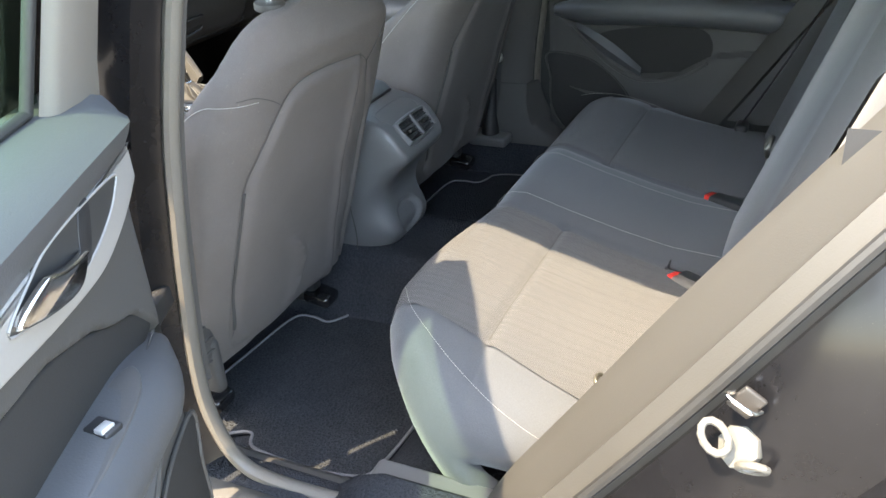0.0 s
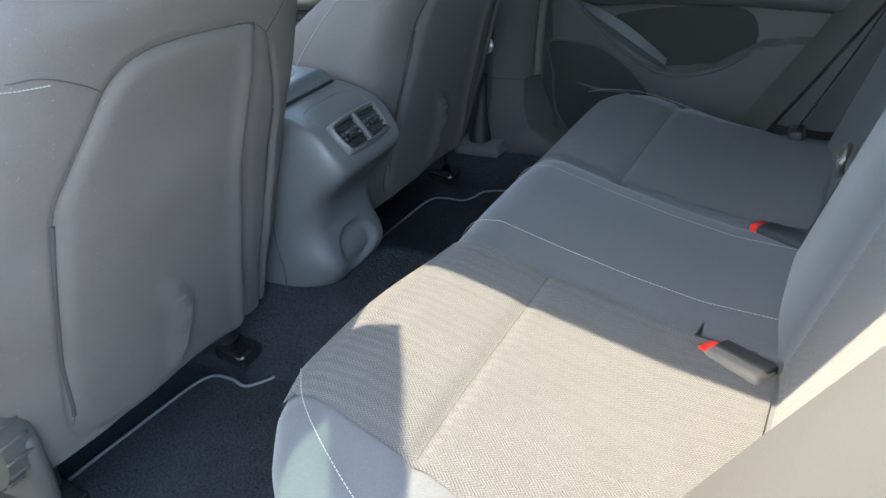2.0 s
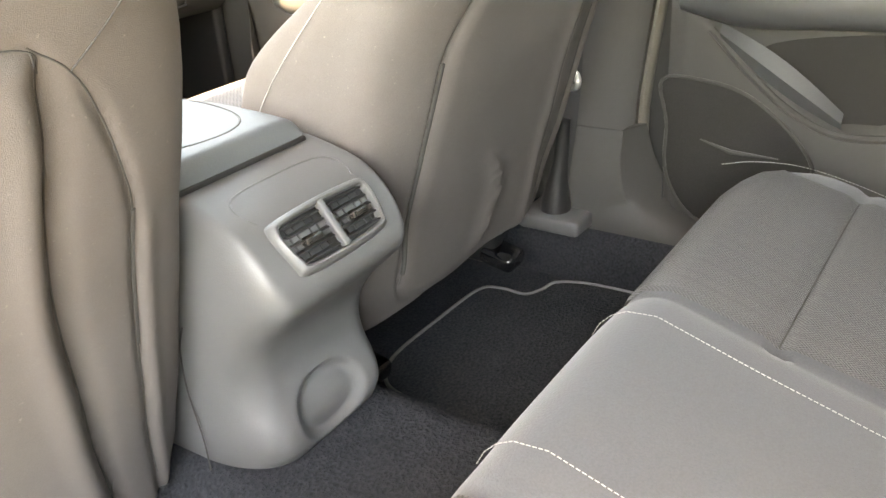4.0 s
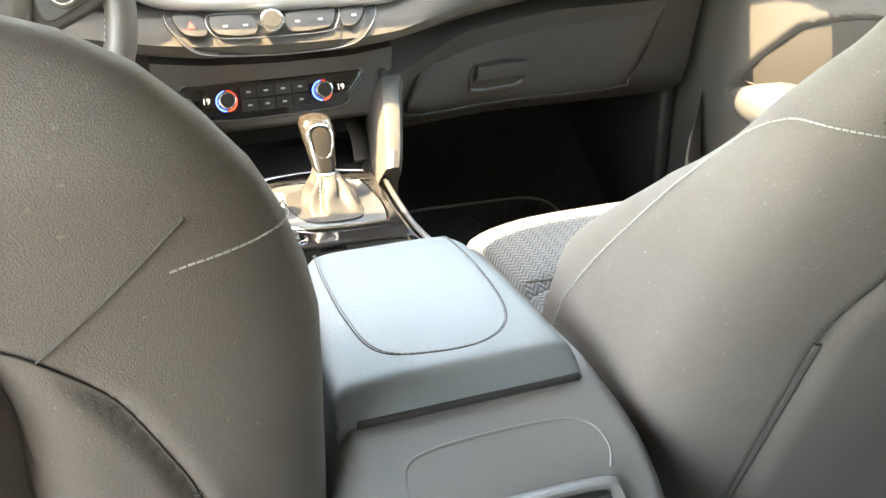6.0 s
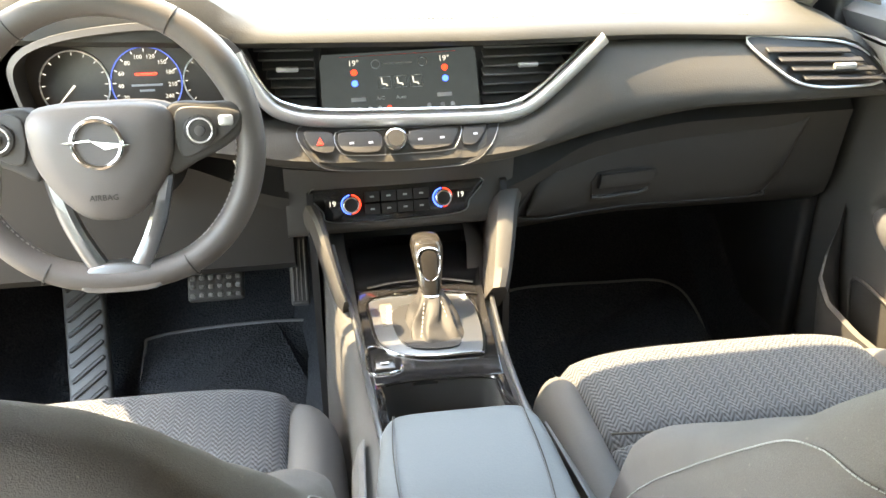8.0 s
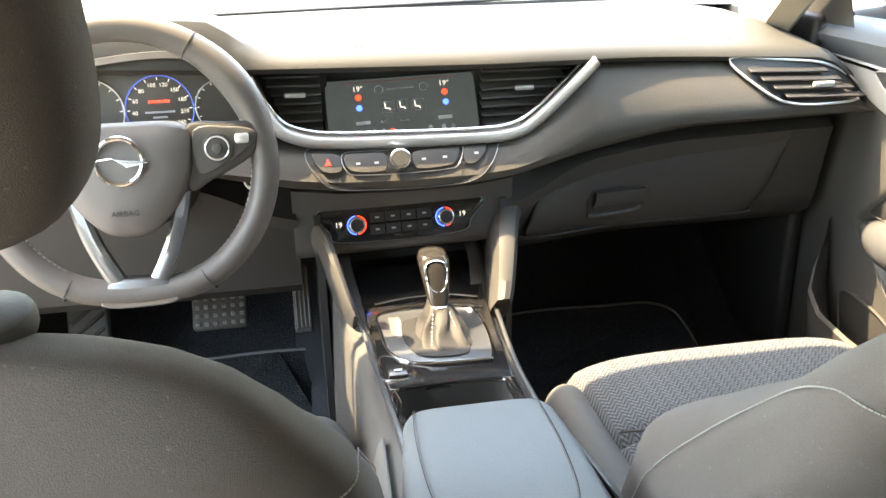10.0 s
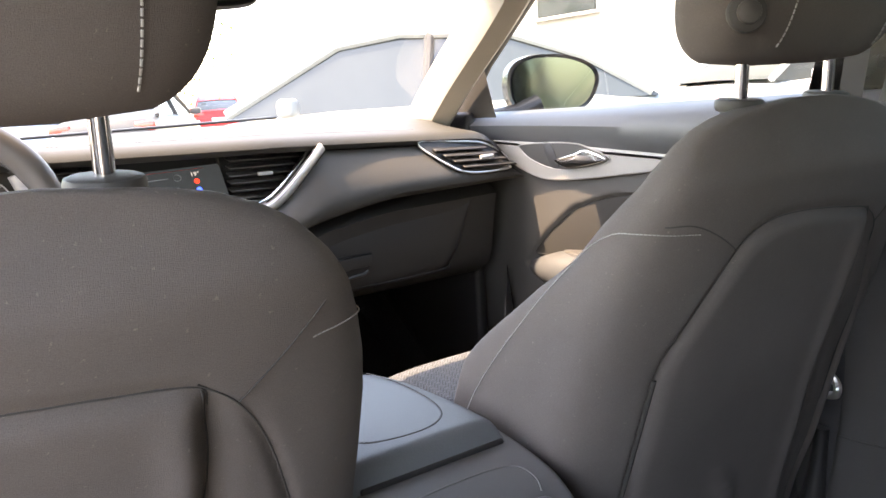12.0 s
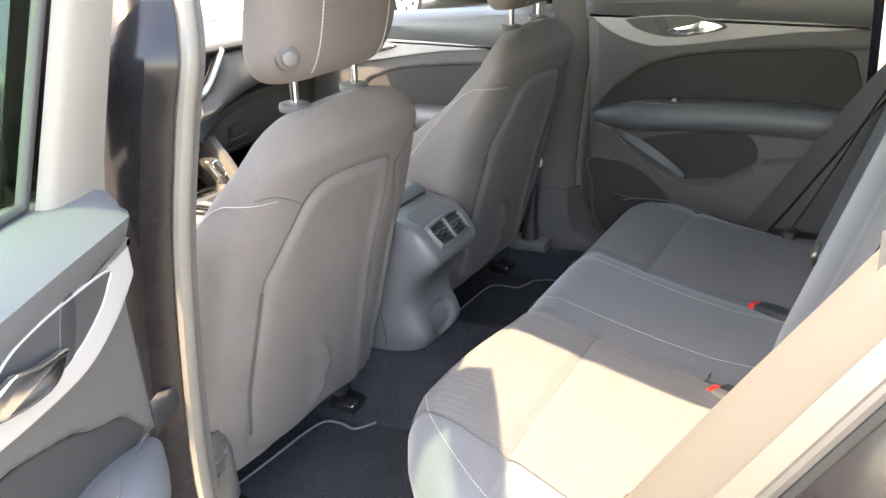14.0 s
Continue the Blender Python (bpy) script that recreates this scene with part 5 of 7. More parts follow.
part("fan_bar", slab([(-0.022, 0.0272), (0.02, 0.0272), (0.02, 0.0288), (-0.022, 0.0288)], on_screen, 0.002, 0.0026), GREY_PRINT, scr)
part("red_line", slab([(-0.085, 0.0415), (0.085, 0.0415), (0.085, 0.0420), (-0.085, 0.0420)], on_screen, 0.002, 0.0026), RED, scr)
for a in (-0.022, 0.001, 0.024):
    part("air_icon", tube([on_screen(a + p, b, 0.0022) for p, b in ((-0.005, 0.006), (-0.004, -0.003), (0.002, -0.004), (0.003, -0.007))], 0.0011, 5), WHITE_PRINT, scr)
    part("icon_frame", tube([on_screen(a + p, b, 0.0022) for p, b in ((-0.009, 0.008), (-0.009, -0.01), (0.009, -0.01), (0.009, 0.008))], 0.0004, 4, True), GREY_PRINT, scr)
for k, a in enumerate((-0.078, -0.062, -0.046, -0.032, -0.018, 0.04, 0.06, 0.075)):
    part("status_icon", slab([(a - 0.003, -0.043), (a + 0.003, -0.043), (a + 0.003, -0.038), (a, -0.0365), (a - 0.003, -0.038)], on_screen, 0.002, 0.0026), GREY_PRINT if k != 4 else RED_LIGHT, scr)


# the button row
def stack_y(x, z):
    u, lo = up_z(x), lip_z(x)
    return fascia_y(x, min(1, max(0, (u - z) / (u - lo)))) - 0.001


def on_stack(a, b, d=0.0):
    a, b = -0.004 + a * 0.95, 1.084 - (1.084 - b) * 0.952
    return Vector((a, stack_y(a, b) - d, b))


row_line = curve2([(-0.135, 0.844), (-0.122, 0.81), (-0.09, 0.79), (0.0, 0.782), (0.09, 0.783), (0.13, 0.80), (0.152, 0.836), (0.08, 0.839), (-0.06, 0.843)], 5)
row = part("button_panel", slab(row_line, on_stack, -0.004, 0.0025, 0.001), BLACK, dash, "black button row under the screen")
part("row_rim", tube([on_stack(a, b, 0.003) for a, b in row_line], 0.0006, 6, True), PLATE, row)


def key(outline, material=LOWER, name="key"):
    return part(name, slab(curve2(outline, 3), on_stack, 0.0015, 0.006, 0.0015), material, row)


k1 = key([(-0.128, 0.838), (-0.115, 0.818), (-0.088, 0.815), (-0.088, 0.834), (-0.11, 0.839)])
part("hazard_mark", slab([(-0.111, 0.824), (-0.101, 0.824), (-0.106, 0.832)], on_stack, 0.006, 0.0068), RED_LIGHT, k1, "red hazard triangle")
key([(-0.08, 0.834), (-0.074, 0.815), (-0.024, 0.811), (-0.022, 0.832), (-0.05, 0.8345)])
key([(0.022, 0.830), (0.024, 0.810), (0.07, 0.810), (0.084, 0.815), (0.092, 0.832), (0.06, 0.832)])
key([(0.100, 0.830), (0.098, 0.812), (0.118, 0.812), (0.136, 0.831), (0.12, 0.832)])
part("long_key_rim", tube([on_stack(a, b, 0.006) for a, b in curve2([(-0.083, 0.836), (-0.078, 0.813), (-0.05, 0.808), (0.0, 0.806), (0.07, 0.806), (0.088, 0.812), (0.096, 0.834), (0.05, 0.834), (-0.03, 0.8355)], 4)], 0.0006, 6, True), PLATE, row)
for a, b in ((-0.062, 0.823), (-0.035, 0.822), (0.036, 0.821), (0.068, 0.821), (0.117, 0.822)):
    part("key_mark", slab([(a - 0.0032, b - 0.0012), (a + 0.0032, b - 0.0012), (a + 0.0032, b + 0.0012), (a - 0.0032, b + 0.0012)], on_stack, 0.006, 0.0066), GREY_PRINT, row)
pw = part("power_knob", disc(on_stack(0.0, 0.822, 0.008), (0, -1, 0.7), 0.0155, 0.02, 32, 0.003), CHROME, row, "ribbed chrome volume knob")
part("knob_face", disc(on_stack(0.0, 0.8225, 0.008) + Vector((0, -0.0085, 0.006)), (0, -1, 0.7), 0.0115, 0.003, 28), BLACK, pw)

# climate panel below, set back
CLI = Matrix.Translation((0.0, 0.868, 0.7265)) @ Euler((radians(90 - 18), 0, 0)).to_matrix().to_4x4()


def on_climate(a, b, d=0.0):
    return CLI @ Vector((a, b, d))


cl_line = curve2([(-0.122, 0.026), (-0.108, -0.008), (-0.095, -0.024), (0.0, -0.027), (0.092, -0.024), (0.108, -0.006), (0.124, 0.026), (0.0, 0.028)], 4)
cl = part("climate_panel", slab(cl_line, on_climate, -0.02, 0.0, 0.002), PIANO, dash, "gloss black climate panel")
part("panel_rim", tube([on_climate(a, b, 0.0) for a, b in cl_line], 0.001, 6, True), PLATE, cl)
for s in (1, -1):
    kb = part("temperature_knob", disc(on_climate(s * 0.067, 0.0, 0.009), CLI.to_3x3() @ Vector((0, 0, 1)), 0.0125, 0.018, 28, 0.002), CHROME, cl, "chrome temperature knob")
    part("knob_cap", disc(on_climate(s * 0.067, 0.0, 0.0185), CLI.to_3x3() @ Vector((0, 0, 1)), 0.0095, 0.002, 24), BLACK, kb)
    for mat, a0, a1 in ((BLUE_LIGHT, 95, 265), (RED_LIGHT, -85, 85)):
        part("light_ring", tube([on_climate(s * 0.067 + 0.0138 * math.cos(radians(t)), 0.0138 * math.sin(radians(t)), 0.0015) for t in np.linspace(a0, a1, 18)], 0.0009, 6), mat, cl, "blue light ring" if mat is BLUE_LIGHT else "red light ring")
    writing("temperature_digits", "19", 0.0115, CLI @ Matrix.Translation((s * 0.094, 0.002, 0.0006)), WHITE_PRINT, cl)
for a in (-0.036, -0.012, 0.012, 0.036):
    for b in (0.009, -0.009):
        ky = part("climate_key", slab([(a - 0.011, b - 0.0075), (a + 0.011, b - 0.0075), (a + 0.011, b + 0.0075), (a - 0.011, b + 0.0075)], on_climate, 0.0, 0.0022, 0.0008), BLACK, cl)
        part("key_mark", slab([(a - 0.003, b - 0.0013), (a + 0.003, b - 0.0013), (a + 0.003, b + 0.0013), (a - 0.003, b + 0.0013)], on_climate, 0.0022, 0.0026), GREY_PRINT, ky)

# lower part: stack sides, glovebox, knee panel
rings = []
for x in np.linspace(-0.16, 0.175, 30):
    lo = lip_z(x)
    rings.append([(x, 0.93, lo + 0.004), (x, 0.905, lo - 0.012), (x, 0.872, lo - 0.022), (x, 0.872, lo - 0.03), (x, 0.8765, 0.744), (x, 0.8685, 0.720), (x, 0.861, 0.698), (x, 0.8605, 0.691), (x, 0.864, 0.685), (x, 0.872, 0.681), (x, 0.955, 0.676)])
part("stack_surround", loft(rings, False, False), SOFT, dash, "grey plastic surround of the climate panel")
part("cubby_back", loft([[(-0.13, 0.94, 0.64), (0.14, 0.94, 0.64)], [(-0.13, 0.96, 0.70), (0.14, 0.96, 0.70)]], False, False), BLACK, dash)
for s in (1, -1):
    x0 = 0.152 if s > 0 else -0.118
    wing = smooth_line([(x0 + s * 0.006, 0.838, 0.742), (x0 - s * 0.004, 0.812, 0.725), (x0 - s * 0.014, 0.775, 0.696), (x0 - s * 0.025, 0.740, 0.664), (x0 - s * 0.032, 0.722, 0.648)], 7)
    rings = []
    for i, p in enumerate(wing):
        w = (0.022 if s > 0 else 0.012) - 0.008 * i / len(wing)
        rings.append([(p.x - w, p.y - 0.004, p.z - 0.01), (p.x - w * 0.6, p.y - 0.012, p.z + 0.004), (p.x, p.y - 0.015, p.z + 0.006), (p.x + w * 0.6, p.y - 0.012, p.z + 0.004), (p.x + w, p.y - 0.002, p.z - 0.01), (p.x + w, p.y + 0.05, p.z - 0.06), (p.x - w, p.y + 0.05, p.z - 0.06)])
    part("console_wing", loft(rings, True), HARD, dash, "grey wing joining dashboard and console")
    cheek = [[(x0 + s * 0.002 + s * k * 0.01, y, z) for y, z in ((0.95, 0.76), (0.87, 0.745), (0.845, 0.70), (0.83, 0.64), (0.83, 0.30), (1.2, 0.30), (1.2, 0.70))] for k in (0, 1)]
    part("console_cheek", loft(cheek, True), BLACK, dash)
for s in (1, -1):
    rings = []
    for x in np.linspace(0.155, 0.735, 40):
        lo = lip_z(s * x)
        ridge = lo - 0.035 - 0.03 * (1 - step(x, 0.16, 0.32))
        bot = 0.665 + (0.05 if s < 0 else 0.0) * step(x, 0.2, 0.5)
        low = 0.632 if s > 0 else 0.60
        rings.append([(s * x, 0.90, lo + 0.004), (s * x, 0.902, lo - 0.012), (s * x, 0.880, ridge + 0.012), (s * x, 0.868, ridge), (s * x, 0.874, ridge - 0.02), (s * x, 0.884, 0.74), (s * x, 0.893, 0.69), (s * x, 0.905, low + 0.025), (s * x, 0.94, low), (s * x, 1.25, low - 0.01)])
    part("knee_panel" if s < 0 else "lower_panel", loft(rings, False, False), LOWER, dash, "dark plastic panel under the fascia")


def on_glove(a, b, d=0.0):
    return Vector((a, 0.8935 - 0.12 * (b - 0.69) - d, b))


gl_line = curve2([(0.20, 0.665), (0.215, 0.72), (0.265, 0.762), (0.36, 0.785), (0.55, 0.802), (0.665, 0.808), (0.655, 0.75), (0.62, 0.675), (0.60, 0.662), (0.4, 0.660)], 6)
rows = []
for x in np.linspace(0.202, 0.664, 60):
    zb = lerp(x, [(0.20, 0.67), (0.23, 0.662), (0.4, 0.660), (0.59, 0.662), (0.62, 0.675), (0.64, 0.71), (0.655, 0.76), (0.665, 0.80)])
    zt = lerp(x, [(0.20, 0.675), (0.207, 0.70), (0.22, 0.727), (0.245, 0.75), (0.28, 0.768), (0.36, 0.785), (0.55, 0.802), (0.665, 0.809)])
    rows.append([on_glove(x, zb, -0.012)] + [on_glove(x, zb + (zt - zb) * f, 0.004 + 0.008 * math.sin(math.pi * f) - 0.003 * (f in (0, 1))) for f in (0, 0.04, 0.15, 0.3, 0.5, 0.7, 0.85, 0.96, 1)] + [on_glove(x, zt, -0.012)])
gb = part("glovebox", loft(rows, False, False), LOWER, dash, "dark plastic glovebox lid")
part("lid_gap", tube([on_glove(a, b, 0.0) for a, b in gl_line], 0.003, 6, True), BLACK, gb)
hd = curve2([(0.318, 0.731), (0.418, 0.729), (0.414, 0.706), (0.402, 0.692), (0.328, 0.689), (0.312, 0.697)], 2)
part("handle_recess", slab(hd, on_glove, 0.008, 0.0135), BLACK, gb)
part("glovebox_handle", loft([[on_glove(a, 0.729, 0.012), on_glove(a, 0.727, 0.020), on_glove(a - 0.001, 0.715, 0.022), on_glove(a - 0.003, 0.705, 0.020), on_glove(a - 0.003, 0.703, 0.013)] for a in np.linspace(0.323, 0.414, 6)], False, True), LOWER, gb, "dark glovebox handle")
part("handle_lip", tube([on_glove(0.312, 0.690, 0.013), on_glove(0.330, 0.687, 0.015), on_glove(0.398, 0.689, 0.015), on_glove(0.408, 0.694, 0.013)], 0.0035, 8), HARD, gb)

# right-hand vent in its bright rim


def on_vent(a, b, d=0.0):
    return Vector((a, fascia_y(a, min(1, max(0, (up_z(a) - b) / (up_z(a) - lip_z(a))))) + 0.006 - d, b))


vl = curve2([(0.525, 0.934), (0.60, 0.931), (0.68, 0.922), (0.73, 0.900), (0.755, 0.872), (0.68, 0.866), (0.612, 0.869), (0.57, 0.888)], 5)
sv = part("side_vent", slab(vl, on_vent, -0.005, 0.012), BLACK, dash, "black side air vent with a bright rim")
part("vent_rim", tube([on_vent(a, b, 0.0125) for a, b in vl], 0.0022, 8, True), SILVER, sv)
for k in range(4):
    z = 0.879 + 0.012 * k
    a0, a1 = 0.60 - 0.016 * k, 0.735 - 0.017 * k
    part("slat", block(((a0 + a1) / 2, on_vent(0.65, z, 0.016).y, z), (a1 - a0, 0.014, 0.003), 0.001, 1, turn=Euler((0.3, 0.04, 0)).to_matrix()), BLACK, sv)
part("vent_tab", block((0.665, on_vent(0.665, 0.895, 0.024).y, 0.895), (0.035, 0.008, 0.009), 0.003), SILVER, sv, "silver tab")

# instrument cluster
binn = curve2([(-0.478, 0.93), (-0.462, 0.965), (-0.40, 0.985), (-0.30, 0.992), (-0.225, 0.975), (-0.195, 0.935), (-0.20, 0.885), (-0.33, 0.868), (-0.45, 0.872)], 6)


def on_clu(a, b, d=0.0):
    return Vector((a, 0.882 + 0.18 * (b - 0.92) - d, b))


clu = part("instrument_panel", slab(binn, on_clu, -0.02, 0.0), DIALS, dash, "dark instrument cluster with round dials")
part("cluster_hood", loft([[(a, 0.835, b) for a, b in binn], [(a, 0.838, b + 0.003) for a, b in [(-0.335 + (p + 0.335) * 1.05, 0.925 + (q - 0.925) * 1.08) for p, q in binn]], [(a, 0.90, b) for a, b in [(-0.335 + (p + 0.335) * 1.05, 0.925 + (q - 0.925) * 1.08) for p, q in binn]]], True, False), SOFT, dash)
part("hood_inside", loft([[(a, 0.836, b) for a, b in binn], [(on_clu(a, b).x, on_clu(a, b).y, b) for a, b in binn]], True, False), LOWER, dash)
for cx, r, ring_mat in ((-0.418, 0.044, SILVER), (-0.327, 0.0455, DIM_BLUE), (-0.243, 0.036, SILVER)):
    part("dial_ring", tube([on_clu(cx + r * math.cos(t), 0.917 + r * math.sin(t), 0.003) for t in np.linspace(0, 2 * math.pi, 41)[:-1]], 0.0012 if ring_mat is SILVER else 0.0009, 6, True), ring_mat, clu)
    for k in range(13):
        t = radians(225 - 270 * k / 12)
        part("dial_mark", tube([on_clu(cx + r * 0.86 * math.cos(t), 0.917 + r * 0.86 * math.sin(t), 0.002), on_clu(cx + r * 0.95 * math.cos(t), 0.917 + r * 0.95 * math.sin(t), 0.002)], 0.0006, 4), WHITE_PRINT, clu)
CLM = Euler((radians(90 - 10), 0, 0)).to_matrix().to_4x4()
for k, s in enumerate(("20", "40", "60", "80", "100", "120", "150", "180", "210", "240")):
    t = radians(214 - 248 * k / 9)
    writing("dial_number", s, 0.0078, Matrix.Translation(on_clu(-0.327 + 0.0335 * math.cos(t), 0.917 + 0.0335 * math.sin(t), 0.0025)) @ CLM, WHITE_PRINT, clu)
part("needle", tube([on_clu(-0.418, 0.917, 0.005), on_clu(-0.445, 0.889, 0.005)], [0.0016, 0.0006], 6), WHITE_PRINT, clu)
part("warning_bar", slab([(-0.341, 0.926), (-0.313, 0.926), (-0.313, 0.929), (-0.341, 0.929)], on_clu, 0.001, 0.002), RED_LIGHT, clu)
part("message_bar", slab([(-0.347, 0.912), (-0.307, 0.912), (-0.307, 0.9145), (-0.347, 0.9145)], on_clu, 0.001, 0.002), GREY_PRINT, clu)
part("message_bar", slab([(-0.337, 0.905), (-0.318, 0.905), (-0.318, 0.9075), (-0.337, 0.9075)], on_clu, 0.001, 0.002), GREY_PRINT, clu)
part("telltale", disc(on_clu(-0.385, 0.972, 0.001), (0, -1, 0.2), 0.004, 0.002, 12), RED_LIGHT, clu)
sb = part("start_button", disc((-0.205, 0.838, 0.822), (0, -1, 0.2), 0.016, 0.012, 28, 0.003), BLACK, dash, "round start button in a silver ring")
part("button_ring", tube([(-0.205 + 0.0165 * math.cos(t), 0.833 + 0.003 * math.sin(t), 0.822 + 0.0165 * math.sin(t)) for t in np.linspace(0, 2 * math.pi, 25)[:-1]], 0.0018, 6, True), SILVER, sb)

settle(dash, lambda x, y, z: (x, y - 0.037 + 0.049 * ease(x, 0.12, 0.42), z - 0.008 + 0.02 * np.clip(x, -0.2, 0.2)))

# ---- steering wheel ----
WX, WY, WZ = -0.345, 0.652, 0.876
WM = Matrix.Translation((WX, WY, WZ)) @ Euler((radians(90 - 12), 0, 0)).to_matrix().to_4x4()


def on_wheel(a, b, d=0.0):
    return WM @ Vector((a, b, d))


wheel = thing("steering_wheel", (WX, WY, WZ), "grey leather steering wheel with a round chrome emblem and silver spoke", "steering wheel")
R = 0.161
ring = []
for k in range(72):
    t = 2 * math.pi * k / 72
    flat = 1.0 - 0.05 * max(0, -math.sin(t)) ** 8
    thick = 0.0165 + 0.003 * math.exp(-((math.degrees(abs(math.atan2(math.sin(t - radians(35)), math.cos(t - radians(35)))))) / 18) ** 2) + 0.003 * math.exp(-((math.degrees(abs(math.atan2(math.sin(t - radians(145)), math.cos(t - radians(145)))))) / 18) ** 2)
    c = Vector((R * math.cos(t), R * math.sin(t) * flat, 0))
    o = Vector((math.cos(t), math.sin(t), 0))
    ring.append([WM @ (c + (o * math.cos(p) + Vector((0, 0, 1)) * math.sin(p) * 1.1) * thick) for p in np.linspace(0, 2 * math.pi, 17)[:-1]])
ring.append(ring[0])
rimw = part("rim", loft(ring, True, False), LEATHER, wheel, "stitched leather rim")
for t0, t1 in ((-62, 60), (120, 242)):
    part("rim_stitch", dashes([on_wheel((R - 0.0165) * math.cos(radians(t)), (R - 0.0165) * math.sin(radians(t)), 0.003) for t in np.linspace(t0, t1, 60)], 0.0009, 0.004, 0.003), STITCH, rimw)
for t in (58, 122, -60, 240):
    part("rim_joint", tube([on_wheel((R + 0.0172 * math.cos(p)) * math.cos(radians(t)), (R + 0.0172 * math.cos(p)) * math.sin(radians(t)), 0.019 * math.sin(p)) for p in np.linspace(0, 2 * math.pi, 17)[:-1]], 0.0009, 5, True), SEAM, rimw)
hub_line = curve2([(-0.072, 0.045), (0.0, 0.052), (0.072, 0.045), (0.078, 0.0), (0.062, -0.04), (0.03, -0.075), (0.0, -0.082), (-0.03, -0.075), (-0.062, -0.04), (-0.078, 0.0)], 6)
rings = []
for s, d in ((1.0, -0.03), (1.0, 0.012), (0.97, 0.024), (0.9, 0.032), (0.6, 0.040), (0.2, 0.042), (0.02, 0.042)):
    rings.append([on_wheel(a * s, (b + 0.01) * s - 0.01, d) for a, b in hub_line])
hub = part("airbag_cover", loft(rings, True), WHEEL_GREY, wheel, "soft grey airbag cover")
part("emblem_ring", tube([on_wheel(0.026 * math.cos(t), 0.008 + 0.026 * math.sin(t), 0.0425) for t in np.linspace(0, 2 * math.pi, 41)[:-1]], 0.0032, 8, True), CHROME, hub, "round chrome emblem")
part("emblem_bar", slab([(-0.036, 0.010), (-0.008, 0.013), (0.004, 0.004), (0.036, 0.006), (0.008, 0.001), (-0.004, 0.011)], on_wheel, 0.041, 0.0455), CHROME, hub)
writing("airbag_text", "AIRBAG", 0.009, WM @ Matrix.Translation((0, -0.052, 0.041)), SEAM, hub)
for s in (1, -1):
    sp = curve2([(s * 0.07, 0.042), (s * 0.12, 0.046), (s * 0.158, 0.044), (s * 0.156, 0.02), (s * 0.14, 0.0), (s * 0.10, -0.02), (s * 0.07, -0.03)], 4)
    spoke = part("spoke", slab(sp, on_wheel, -0.015, 0.018, 0.005), HARD, wheel, "grey spoke with buttons")
    pod = part("button_pod", slab(curve2([(s * 0.082, 0.038), (s * 0.12, 0.041), (s * 0.152, 0.034), (s * 0.145, 0.016), (s * 0.118, -0.002), (s * 0.085, -0.012)], 4), on_wheel, 0.016, 0.022, 0.002), SOFT, spoke)
    part("dial_button", disc(on_wheel(s * 0.108, 0.016, 0.024), WM.to_3x3() @ Vector((0, 0, 1)), 0.018, 0.006, 28, 0.002), HARD, pod)
    part("dial_button_ring", tube([on_wheel(s * 0.108 + 0.0135 * math.cos(t), 0.016 + 0.0135 * math.sin(t), 0.0275) for t in np.linspace(0, 2 * math.pi, 25)[:-1]], 0.0011, 6, True), SILVER, pod)
    part("ok_button", disc(on_wheel(s * 0.108, 0.016, 0.028), WM.to_3x3() @ Vector((0, 0, 1)), 0.006, 0.004, 20, 0.001), SOFT, pod)
    part("thumb_roller", block(on_wheel(s * 0.137, 0.026, 0.025), (0.016, 0.012, 0.01), 0.003, turn=WM.to_3x3()), SILVER, pod)
    v = smooth_line([(s * 0.062, -0.035, 0), (s * 0.048, -0.085, 0), (s * 0.03, -0.125, 0), (s * 0.014, -0.152, 0)], 6)
    rings = []
    for i, p in enumerate(v):
        w = 0.009 + 0.006 * i / len(v)
        rings.append([on_wheel(p.x + a * w, p.y + 0.2 * a * w * s, 0.006 + d) for a, d in ((-1, -0.008), (-1, 0.004), (-0.5, 0.008), (0.5, 0.008), (1, 0.004), (1, -0.008))])
    part("lower_spoke", loft(rings, True), PLATE, wheel, "satin silver lower spoke")
part("lower_spoke_base", slab(curve2([(-0.03, -0.135), (0.03, -0.135), (0.045, -0.163), (0.0, -0.168), (-0.045, -0.163)], 4), on_wheel, -0.006, 0.015, 0.004), PLATE, wheel)
part("column", tube([on_wheel(0, -0.01, -0.02), on_wheel(0, -0.01, -0.10), (WX, 0.87, 0.80)], [0.05, 0.058, 0.065], 20), LOWER, wheel, "steering column shroud")
for s in (1, -1):
    part("stalk", tube([on_wheel(s * 0.05, 0.0, -0.06), on_wheel(s * 0.12, 0.012, -0.055), on_wheel(s * 0.165, 0.02, -0.055)], [0.008, 0.009, 0.013], 12), HARD if s > 0 else BLACK, wheel, "column stalk")

# pedals and footrest
brake = thing("brake_pedal", (-0.31, 1.15, 0.48), "ribbed black rubber brake pedal on a steel arm", "pedal")
bp_turn = Euler((radians(-38), 0, 0)).to_matrix()
part("pad", block((-0.31, 1.15, 0.483), (0.10, 0.018, 0.066), 0.006, turn=bp_turn), SOFT, brake)
for i in range(6):
    for j in range(4):
        o = bp_turn @ Vector((-0.04 + 0.016 * i, -0.011, -0.024 + 0.016 * j))
        part("stud", block((-0.31 + o.x, 1.15 + o.y, 0.483 + o.z), (0.010, 0.005, 0.009), 0.002, 1, turn=bp_turn), PEDAL, brake)
part("arm", tube([(-0.29, 1.17, 0.51), (-0.27, 1.21, 0.6), (-0.26, 1.22, 0.72)], 0.009, 8), STEEL, brake)
gas = thing("accelerator_pedal", (-0.16, 1.17, 0.49), "long ribbed black accelerator pedal", "pedal")
